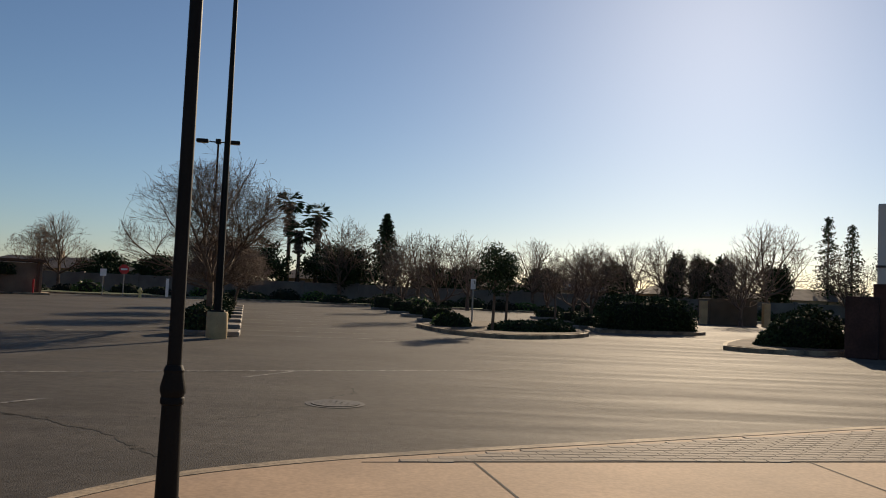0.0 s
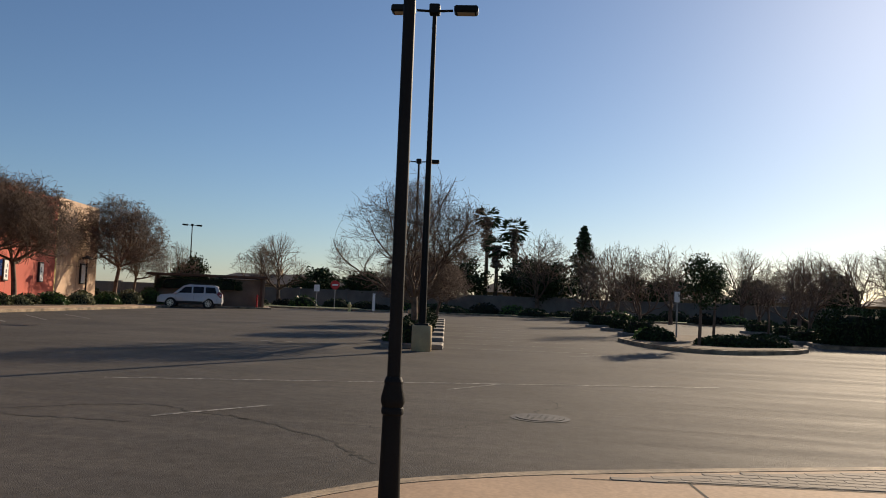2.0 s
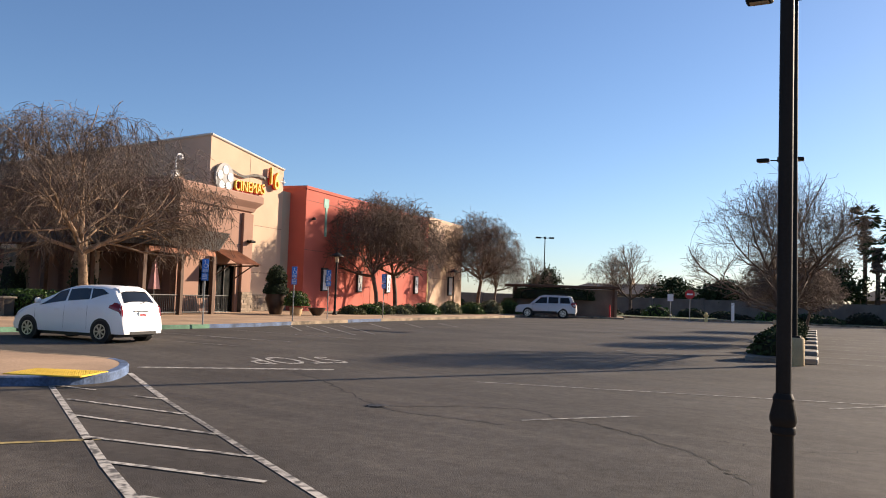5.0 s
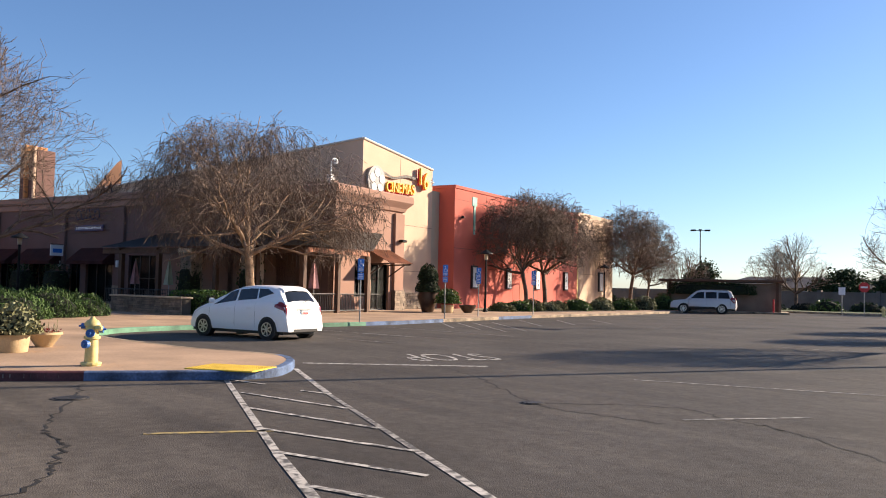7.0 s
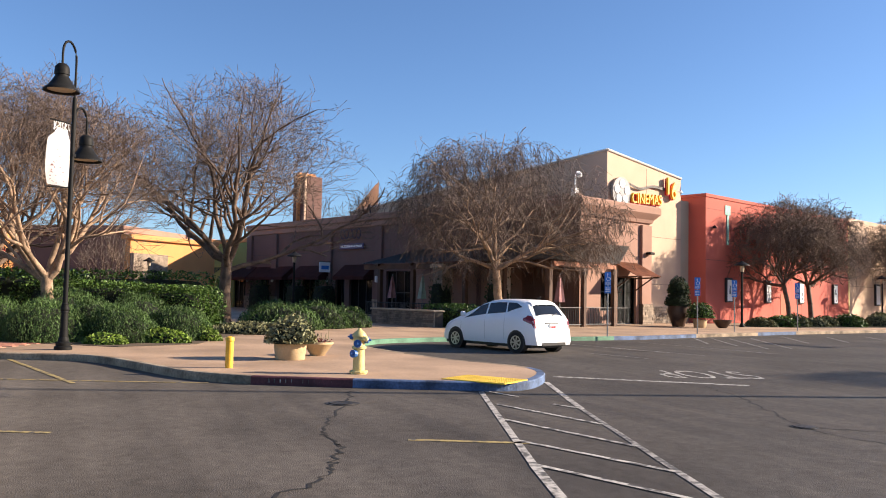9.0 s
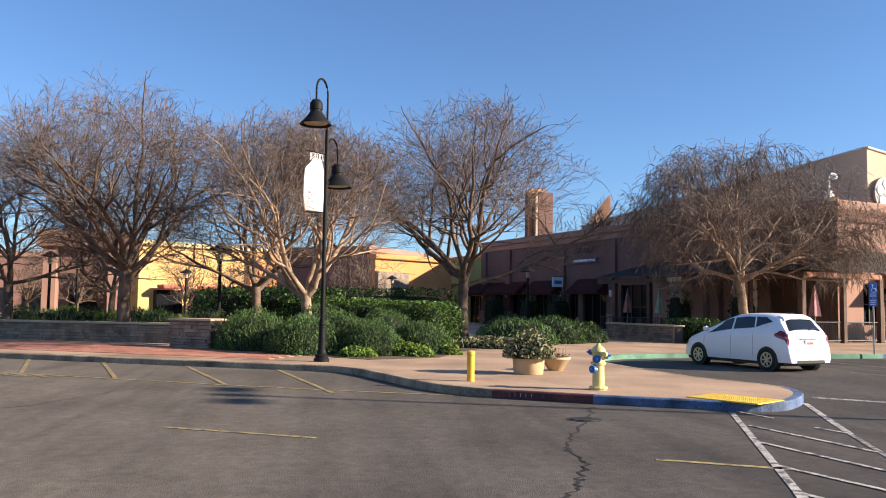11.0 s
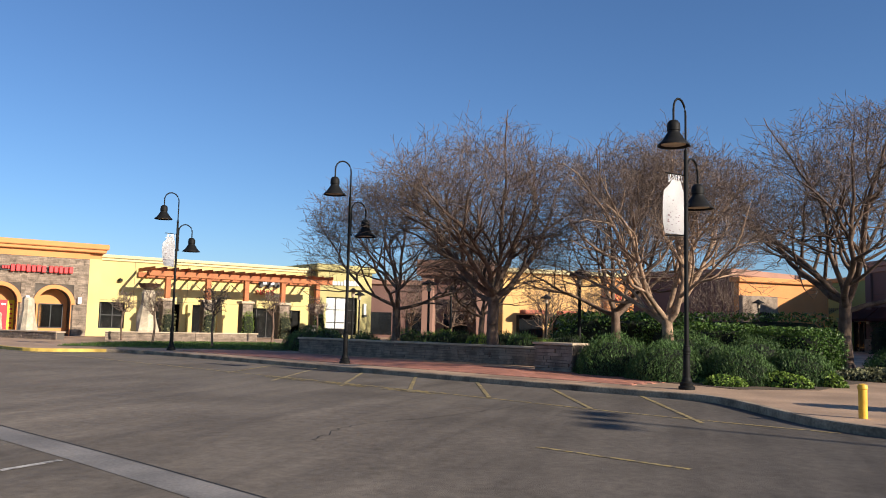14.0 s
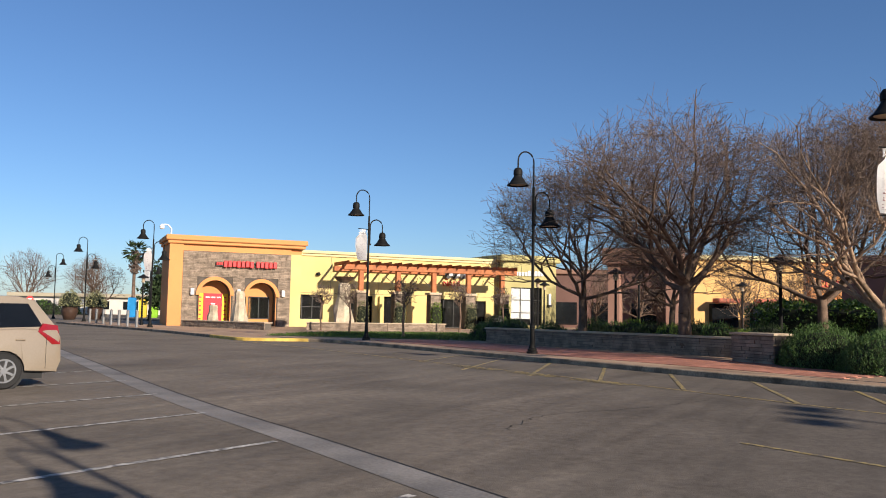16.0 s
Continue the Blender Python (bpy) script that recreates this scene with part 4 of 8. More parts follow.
for x in (-0.2, 2.0):
    bm = tube(B(), [(x, 0, 2.7), (x, -1.6, 2.75)], 0.05, 6)
    tube(bm, [(x, 0, 2.0), (x, -1.2, 2.75)], 0.04, 6)
    part("bracket", bm, DARKWOOD, awn)
patio = thing("patio_roof", block(30.9, 26.2, 0.147), "timber patio canopy with a grey corrugated roof", "canopy")
bm = B()
n = 64
for i in range(n):
    v0, v1 = 0.0 + 15.6 * i / n, 0.0 + 15.6 * (i + 1) / n
    h0, h1 = 0.03 * (i % 2), 0.03 * ((i + 1) % 2)
    bm.faces.new([bm.verts.new(p) for p in ((0, v0, 3.35 + h0), (0, v1, 3.35 + h1), (4.7, v1, 4.5 + h1), (4.7, v0, 4.5 + h0))])
bmesh.ops.solidify(bm, geom=bm.faces[:], thickness=0.04)
part("roof_sheet", bm, GREYROOF, patio)
bm = B()
n = 44
for i in range(n):
    a, b = i / n, (i + 1) / n
    h0, h1 = 0.03 * (i % 2), 0.03 * ((i + 1) % 2)
    bm.faces.new([bm.verts.new(p) for p in ((5.8 * a, -0.02, 3.35 + h0), (5.8 * b, -0.02, 3.35 + h1), (4.7 + 4.6 * b, 1.76, 4.55 + h1), (4.7 + 4.6 * a, 1.76, 4.55 + h0))])
bmesh.ops.solidify(bm, geom=bm.faces[:], thickness=0.04)
part("front_roof_sheet", bm, GREYROOF, patio)
part("front_beam", box(B(), 0.3, 5.7, 0.1, 0.3, 3.05, 3.3, 0.01), RUSTROOF, patio, "rusty red front beam")
part("front_post", box(B(), 5.5, 5.75, 0.08, 0.32, 0, 3.05, 0.01), DARKWOOD, patio, "dark stained timber post")
part("front_post", box(B(), 2.9, 3.12, 0.08, 0.32, 0, 3.05, 0.01), DARKWOOD, patio, "dark stained timber post")
part("beam", box(B(), 0.25, 0.5, 0.1, 15.5, 3.0, 3.3, 0.01), DARKWOOD, patio)
for v in (0.3, 3.4, 6.3, 10.75, 13.91):
    part("post", box(B(), 0.25, 0.5, v - 0.13, v + 0.13, 0, 3.0, 0.01), DARKWOOD, patio)
    part("rafter", box(B(), 0.1, 4.6, v - 0.07, v + 0.07, 3.2, 3.34), DARKWOOD, patio)

# Row of shops in the shade, running back from the restaurant: the outside faces -u.
SHOP = pose(0, 0, 0, 0, 0, BLOCK) @ pose(35.6, 64.6, 0.147, 0, 0, -90)
shop = thing("shop_building", SHOP, "mauve stucco shop row with maroon awnings", "building")
# Local x runs from the far end (0) to the restaurant (36.6); -y is outside.
holes = [(1.9, 3.6, 0, 2.7), (5.0, 7.3, 0, 2.6), (8.9, 11.2, 0, 2.7), (13.4, 14.6, 0, 2.6), (15.2, 18.0, 0, 2.75), (19.6, 22.3, 0.1, 3.1), (22.7, 25.7, 0.1, 3.1), (26.1, 28.6, 0.0, 3.1), (29.0, 32.4, 0.1, 3.1)]
bm = wall_with_holes(0, 36.6, 0, 6.9, 0, 0.5, holes)
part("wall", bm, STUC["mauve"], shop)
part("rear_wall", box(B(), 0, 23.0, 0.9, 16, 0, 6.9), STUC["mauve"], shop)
for a, b, c, d in holes:
    pane_grid(shop, a, b, c + 0.02, d, 0.25, 2 if b - a < 2 else 3, 1 if c == 0 else 2)
bm = B()
box(bm, -0.2, 36.6, -0.25, 0.3, 6.75, 7.25, 0.06)
box(bm, -0.1, 36.6, -0.12, 0.2, 6.35, 6.75, 0.03)
part("cornice", bm, STUC["brown"], shop, "brown roof cornice")
for x in (0.0, 4.2, 12.2, 18.4):
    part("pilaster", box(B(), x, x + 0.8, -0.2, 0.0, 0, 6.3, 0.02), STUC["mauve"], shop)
    part("pilaster_base", box(B(), x - 0.05, x + 0.85, -0.28, 0.0, 0, 1.1), STONE, shop, "stone pilaster base")
    lamp = part("wall_lamp", box(B(), x + 0.3, x + 0.5, -0.34, -0.2, 2.3, 2.75, 0.02), SIGNWHITE, shop, "white glass wall lamp")
joints(shop, 0, 36.6, [4.6], [8.3, 12.0, 20.0, 26.0], 3.8, 6.3, 0.0)
for a, b in ((-2.2, 1.5), (1.7, 7.5), (8.4, 12.7), (14.6, 18.4)):
    aw = thing("awning", SHOP @ pose((a + b) / 2, 0, 2.55), "maroon cloth shop awning", "awning", "awnings along the shops")
    w = (b - a) / 2
    bm = B()
    vs = [bm.verts.new(p) for p in ((-w, 0, 1.05), (w, 0, 1.05), (w, -1.1, 0.15), (-w, -1.1, 0.15), (w, -1.1, -0.08), (-w, -1.1, -0.08), (-w, 0, -0.08), (w, 0, -0.08))]
    for f in ((0, 3, 2, 1), (3, 5, 4, 2), (0, 6, 5, 3), (1, 2, 4, 7)):
        bm.faces.new([vs[i] for i in f])
    bmesh.ops.solidify(bm, geom=bm.faces[:], thickness=0.02)
    part("cloth", bm, AWNING, aw)
    bm = B()
    for x in (-w + 0.03, w - 0.03):
        tube(bm, [(x, -0.02, 0.0), (x, -1.08, 0.0)], 0.02, 6)
    part("arm", bm, FRAME, aw)
ss = thing("shop_sign", SHOP @ pose(15.6, -0.12, 4.75), "dark violet shop sign board with pale lettering", "sign")
part("board", box(B(), -1.5, 1.5, -0.1, 0.0, 0, 0.42, 0.03), mat("violet_board", (0.07, 0.06, 0.14), 0.5, 0.1, 2, 30, 0.0), ss)
bm = B()
for i in range(14):
    box(bm, -1.3 + i * 0.19, -1.17 + i * 0.19 + 0.02 * (i % 3), -0.115, -0.1, 0.13, 0.29)
part("lettering", bm, SIGNWHITE, ss)
g = random.Random(8)
for k in range(5):
    pts = [(-1.1 + k * 0.5 + 0.22 * math.cos(a) * (1 + 0.3 * g.random()), -0.1, 1.15 + 0.3 * math.sin(a * 1.0) * (1 + 0.4 * g.random())) for a in [0.9 * j + k for j in range(7)]]
    part("scroll_letter", tube(B(), pts, 0.05, 5), mat("scroll_dark", (0.04, 0.035, 0.07), 0.5, 0.1, 2, 20, 0.0), ss, "dark scrolled lettering")
bl = thing("blade_sign", SHOP @ pose(12.9, 0, 3.05), "small white projecting shop sign", "sign")
part("board", box(B(), -0.05, 0.05, -1.15, -0.15, 0, 0.75, 0.02), SIGNWHITE, bl)
part("emblem", box(B(), -0.06, 0.06, -1.0, -0.3, 0.2, 0.5, 0.02), SIGNBLUE, bl)
part("bracket", box(B(), -0.03, 0.03, -1.15, 0, 0.78, 0.83), FRAME, bl)
grn = thing("green_building", SHOP @ pose(-11.0, 0.6, 0), "lime green stucco shop with an orange end wall", "building")
bm = wall_with_holes(1.5, 10.9, 0, 5.9, 0, 0.4, [(4.0, 6.0, 0, 2.5), (7.4, 9.8, 0, 2.5)])
part("wall", bm, STUC["green"], grn)
part("rear_wall", box(B(), 1.5, 10.9, 0.9, 16, 0, 5.9), STUC["green"], grn)
part("end_wall", box(B(), 0, 1.5, -0.1, 16, 0, 6.5), STUC["orange"], grn, "orange stucco end wall")
part("parapet", box(B(), -0.1, 10.9, -0.15, 16, 5.9, 6.3, 0.04), STUC["orange"], grn)
pane_grid(grn, 4.0, 6.0, 0.02, 2.5, 0.2, 2, 1)
pane_grid(grn, 7.4, 9.8, 0.02, 2.5, 0.2, 3, 1)
bm = B()
for k in range(9):
    tube(bm, [(2.6 + 0.36 * k, 0, 3.7), (2.6 + 0.36 * k, -1.3, 3.0)], 0.025, 5)
tube(bm, [(2.5, -1.3, 3.0), (5.6, -1.3, 3.0)], 0.04, 6)
part("trellis_awning", bm, FRAME, grn, "dark metal trellis awning")
# Roof ornaments that rise above the shops.
tw = thing("roof_tower", SHOP @ pose(0.6, 4.0, 7.0), "stepped stucco roof tower with orange and cream fins", "tower")
for i, (x, w, h, c) in enumerate(((0, 1.3, 5.2, "mauve"), (1.3, 0.3, 5.3, "orange"), (1.6, 1.45, 4.9, "mauve"), (3.05, 0.25, 5.0, "cream"))):
    part("fin", box(B(), x * 0.75, (x + w) * 0.75, -0.3 * (i % 2) - 0.1 * (i == 3), 1.6 if i < 3 else -0.15, 0, h, 0.03), STUC[c], tw)
fn = thing("roof_fin", SHOP @ pose(10.3, 4.0, 7.0), "slanted cream stucco roof fin with dark scroll letters", "roof fin")
bm = B()
vs = [bm.verts.new(p) for p in ((0, 0, 0), (3.0, 0, 0), (3.0, 0, 3.4), (2.5, 0, 3.2), (0, 0, 1.4))]
bm.faces.new(vs)
bmesh.ops.solidify(bm, geom=bm.faces[:], thickness=0.5)
part("panel", bm, STUC["cream"], fn)
part("scroll_letter", tube(B(), [(1.0, -0.35, 0.6), (1.5, -0.35, 1.5), (1.7, -0.35, 0.7), (2.3, -0.35, 1.6), (2.5, -0.35, 0.8)], 0.08, 5), FRAME, fn)

# ---- the sunny row: orange, yellow and olive fronts ----
ROWP = pose(-42.8, -48.8, 0.147, 0, 0, 143.9)
ck = thing("orange_building", ROWP @ pose(0.6, 0, 0), "orange stucco restaurant with a stone front and two arches", "building")


def arch_wall(bm, x0, x1, z0, z1, y0, y1, arches):
    """A wall with round-headed openings (centre, half width, spring height)."""
    arches = sorted(arches)
    x = x0
    for c, r, s in arches:
        box(bm, x, c - r, y0, y1, z0, z1)
        n = 14
        for i in range(n):
            a0, a1 = math.pi * i / n, math.pi * (i + 1) / n
            xa, xb = c - r * math.cos(a0), c - r * math.cos(a1)
            za, zb = s + r * math.sin(a0), s + r * math.sin(a1)
            vs = [bm.verts.new(p) for p in ((xa, y0, za), (xb, y0, zb), (xb, y0, z1), (xa, y0, z1), (xa, y1, za), (xb, y1, zb), (xb, y1, z1), (xa, y1, z1))]
            for f in ((0, 1, 2, 3), (4, 7, 6, 5), (0, 4, 5, 1), (3, 2, 6, 7)):
                bm.faces.new([vs[k] for k in f])
        x = c + r
    box(bm, x, x1, y0, y1, z0, z1)
    return bm


bm = B()
arch_wall(bm, 1.0, 9.3, 0, 5.7, -0.3, 0.5, [(3.45, 1.15, 2.35), (7.0, 1.12, 2.3)])
part("front_backing", bm, MORTAR, ck)
for x0, x1, z0, z1 in ((1.02, 9.28, 3.75, 5.68), (1.02, 2.1, 0, 3.75), (4.78, 5.7, 0, 3.75), (8.3, 9.28, 0, 3.75)):
    ledge_stones(ck, x0, x1, z0, z1, -0.3, int(x0 * 7 + z0), 0.11, 75, mean=0.4)
bm = B()
box(bm, 0, 1.0, -0.45, 0.5, 0, 6.2)
box(bm, 0, 10.2, 1.3, 5, 0, 6.3)
box(bm, 9.3, 10.2, -0.1, 1.4, 5.75, 6.3)
box(bm, 1.0, 9.3, -0.3, 1.4, 5.7, 6.3)
box(bm, 0, 1.0, 0.5, 1.4, 0, 6.2)
part("wall", bm, STUC["orange"], ck)
part("return_wall", box(B(), 9.3, 10.2, -0.12, 1.3, 0, 5.75), STUC["yellow"], ck, "yellow stucco return")
bm = B()
box(bm, -0.15, 10.4, -0.6, 5, 6.2, 6.45, 0.05)
box(bm, -0.3, 10.55, -0.75, 5, 6.45, 6.85, 0.06)
part("cornice", bm, STUC["orange"], ck, "orange moulded cornice")
for c, r, s in ((3.45, 1.15, 2.35), (7.0, 1.12, 2.3)):
    bm = B()
    n = 18
    for i in range(n):
        a0, a1 = math.pi * i / n, math.pi * (i + 1) / n
        q = [(c - rr * math.cos(a), -0.5 if k < 4 else -0.28, s + rr * math.sin(a)) for k, (rr, a) in enumerate(((r, a0), (r, a1), (r + 0.28, a1), (r + 0.28, a0)) * 2)]
        vs = [bm.verts.new(p) for p in q]
        for f in ((0, 1, 2, 3), (0, 4, 5, 1), (3, 2, 6, 7)):
            bm.faces.new([vs[k] for k in f])
    box(bm, c - r - 0.05, c - r + 0.0, -0.45, 0.5, 0, s)
    box(bm, c + r, c + r + 0.05, -0.45, 0.5, 0, s)
    part("arch_trim", bm, STUC["orange"], ck, "orange arch surround")
part("arch_infill", box(B(), 2.3, 8.1, 0.6, 0.75, 0, 3.6), STUC["orange"], ck, "orange wall inside the arches")
part("door_poster", box(B(), 2.75, 4.15, 0.5, 0.6, 0.0, 2.5), REDPANEL, ck, "red door covering with pale lettering")
for x in (2.3, 4.15):
    part("side_poster", box(B(), x, x + 0.42, 0.5, 0.6, 0.0, 2.5), YELPANEL, ck, "yellow poster strip with red marks")
bm = B()
for k in range(3):
    box(bm, 2.9 + k * 0.42, 3.2 + k * 0.42, 0.485, 0.5, 2.15, 2.25)
box(bm, 3.2, 3.7, 0.485, 0.5, 0.95, 1.15)
box(bm, 3.3, 3.62, 0.485, 0.5, 1.65, 1.75)
part("lettering", bm, SIGNWHITE, ck)
bm = B()
for k in range(7):
    for x in (2.4, 4.28):
        box(bm, x, x + 0.18, 0.485, 0.5, 0.15 + 0.33 * k, 0.27 + 0.33 * k)
part("poster_marks", bm, SIGNRED, ck)
pane_grid(ck, 6.2, 7.8, 0.6, 2.3, 0.58, 2, 1)
for x in (1.75, 5.22, 8.7):
    part("wall_lamp", box(B(), x - 0.13, x + 0.13, -0.6, -0.36, 2.35, 2.85, 0.03), SIGNWHITE, ck, "white box wall lamp")
cs = thing("restaurant_sign", ROWP @ pose(0.6, -0.45, 0), "red raised restaurant letters on stone", "sign")
for k in range(12):
    x = 4.0 + 0.335 * k + (0.14 if k > 6 else 0)
    part("letter_bar", box(B(), x, x + 0.28, -0.2, -0.06, 4.52 + 0.02 * (k % 3), 5.02 + 0.02 * (k % 2), 0.03), SIGNRED, cs, "red raised letter shape")
for k in range(3):
    part("letter_bar", box(B(), 3.45 + 0.17 * k, 3.59 + 0.17 * k, -0.18, -0.06, 4.68, 4.9, 0.02), SIGNRED, cs, "small red raised letter shape")
bm = B()
box(bm, 3.4, 8.05, -0.06, 0.02, 4.6, 4.66)
box(bm, 3.4, 8.05, -0.06, 0.02, 4.86, 4.92)
part("rail", bm, FRAME, cs)
cm = thing("roof_camera", ROWP @ pose(0.9, 2.0, 6.8), "white gooseneck roof camera", "camera")
part("neck", tube(B(), [(0, 0, 0), (0, 0, 0.7), (-0.25, 0, 1.0), (-0.6, 0, 1.0)], 0.06, 8), SIGNWHITE, cm)
part("head", lathe(B(), [(0.02, 0.62), (0.17, 0.68), (0.19, 0.85), (0.1, 1.0), (0.02, 1.05)], 12, Matrix.Translation((-0.7, 0, 0))), SIGNWHITE, cm)

cr = thing("roof_camera", block(35.5, 28.3, 7.2), "white gooseneck camera on the restaurant roof edge", "camera")
part("foot", box(B(), -0.2, 0.2, -0.15, 0.15, -0.02, 0.5, 0.03), SIGNWHITE, cr)
part("neck", tube(B(), [(0, 0, 0.4), (0, 0, 1.15), (0.12, 0, 1.4), (0.35, 0, 1.42)], 0.05, 8), SIGNWHITE, cr)
part("head", lathe(B(), [(0.02, 1.1), (0.13, 1.14), (0.15, 1.28), (0.08, 1.42), (0.02, 1.46)], 12, Matrix.Translation((0.4, 0, 0))), SIGNWHITE, cr)

yel = thing("yellow_building", ROWP @ pose(10.8, 0.3, 0), "yellow stucco shop with dark glazed doors", "building")
holes = [(-0.6, 2.0, 0.6, 2.6), (4.3, 6.3, 0.2, 2.6), (7.3, 9.2, 0.0, 2.6), (12.0, 14.8, 0.0, 2.5), (15.4, 17.0, 0.0, 2.4)]
bm = wall_with_holes(-0.8, 18.1, 0, 5.8, 0, 0.5, holes)
part("wall", bm, STUC["yellow"], yel)
part("rear_wall", box(B(), -0.8, 18.1, 0.9, 15, 0, 5.8), STUC["yellow"], yel)
for a, b, c, d in holes:
    pane_grid(yel, a, b, c + 0.02, d, 0.25, 3 if b - a > 2 else 2, 2 if c else 1)
bm = B()
box(bm, -0.6, 18.2, -0.12, 0.5, 5.75, 5.95, 0.03)
box(bm, -0.6, 18.3, -0.25, 15, 5.95, 6.2, 0.04)
part("cornice", bm, STUC["cornice"], yel, "pale yellow cornice")
for x in (4.0, 7.0, 9.5, 11.5):
    part("pilaster", box(B(), x - 0.2, x + 0.2, -0.3, 0, 0, 2.6, 0.02), STUC["yellow"], yel)
joints(yel, -0.6, 18.1, [2.75], [2.6, 6.8, 13.4], 2.75, 5.7, 0.0)
part("wall_lamp", lathe(B(), [(0.02, 0), (0.2, 0), (0.15, 0.18), (0.02, 0.25)], 10, Matrix.Translation((1.5, -0.15, 4.2))), POLE, yel, "dark wall lamp")
ns = thing("shop_sign", ROWP @ pose(23.4, 0.2, 0), "nail shop sign with round and red letters", "sign")
for k in range(3):
    part("disc", cyl(B(), 0.34, 0.34, -0.05, 0.08, seg=20, m=Matrix.Translation((0.55 + 0.72 * k, -0.1, 4.62)) @ pose(0, 0, 0, 90, 0, 0)), FRAME, ns)
    part("letter_bar", box(B(), 0.58 + 0.72 * k, 0.92 + 0.72 * k, -0.25, -0.19, 4.52, 4.76, 0.02), SIGNWHITE, ns, "white letter shape")
text_part("letters", "NAILS", 0.62, SIGNRED, wall_text(0.05, -0.12, 3.65), ns, 0.06, "red letters")

per = thing("pergola", ROWP @ pose(14.0, -3.0, 0), "reddish timber pergola on stone piers", "pergola")
for x in (0.9, 4.05, 7.2, 10.4, 13.6):
    pr = part("pier", box(B(), x - 0.42, x + 0.42, -0.42, 0.42, 0, 2.75, 0.03), MORTAR, per, "stone pier")
    ledge_stones(pr, x - 0.44, x + 0.44, 0.9, 2.7, -0.44, int(x * 10), 0.12, 60)
    part("pier_cap", box(B(), x - 0.55, x + 0.55, -0.55, 0.55, 2.75, 2.95, 0.04), STONECAP, per, "pale cast stone cap")
    part("post", box(B(), x - 0.19, x + 0.19, -0.19, 0.19, 2.95, 4.75, 0.02), REDWOOD, per)
    part("strut", tube(B(), [(x, 0.15, 3.3), (x, 3.1, 4.3)], 0.03, 6), STEEL, per)
part("beam", box(B(), -0.6, 14.9, -0.34, -0.2, 4.6, 5.0, 0.02), REDWOOD, per)
part("beam", box(B(), -0.6, 14.9, 0.2, 0.34, 4.6, 5.0, 0.02), REDWOOD, per)
part("ledger", box(B(), -0.4, 14.7, 3.05, 3.25, 4.6, 5.0, 0.02), REDWOOD, per)
for i in range(18):
    x = -0.35 + 0.88 * i
    bm = B()
    vs = [(-1.0, 5.0), (-0.8, 4.98), (3.1, 4.98), (3.1, 5.28), (-1.0, 5.28)]
    q = [bm.verts.new((x - 0.06, y, z)) for y, z in vs]
    bm.faces.new(q)
    bmesh.ops.solidify(bm, geom=bm.faces[:], thickness=0.12)
    part("rafter", bm, REDWOOD, per)

oli = thing("olive_building", ROWP @ pose(28.9, -0.7, 0), "olive stucco shop with a lit white window", "building")
bm = wall_with_holes(0, 5.6, 0, 6.0, 0, 0.5, [(0.9, 4.1, 0.3, 3.7)])
part("wall", bm, STUC["olive"], oli)
part("rear_wall", box(B(), 0, 5.6, 0.9, 15, 0, 6.0), STUC["olive"], oli)
part("cornice", box(B(), -0.3, 5.9, -0.35, 15, 6.0, 6.6, 0.08), STUC["olive"], oli)
pane_grid(oli, 0.9, 4.1, 0.3, 3.7, 0.25, 3, 3, 0.4)
part("blind", box(B(), 0.95, 3.0, 0.245, 0.26, 0.9, 3.6), SIGNWHITE, oli, "white window blind")
part("wall_lamp", box(B(), 4.7, 4.95, -0.25, 0.0, 2.0, 3.2, 0.03), SIGNWHITE, oli, "tall white wall lamp")
part("wall_lamp_band", box(B(), 4.66, 4.99, -0.28, 0.0, 2.0, 2.2), FRAME, oli)
ls = thing("shop_sign", ROWP @ pose(29.5, -0.75, 0), "white letters of a beauty shop", "sign")
for k in range(9):
    part("letter_bar", box(B(), 0.3 + 0.33 * k, 0.56 + 0.33 * k, -0.1, -0.02, 4.75, 5.1 + 0.12 * (k in (0, 5)), 0.02), SIGNWHITE, ls, "white raised letter shape")
bm = B()
for k in range(4):
    box(bm, 2.35 + k * 0.32, 2.58 + k * 0.32, -0.1, 0.0, 4.78, 5.2)
part("lettering", bm, SIGNWHITE, ls)


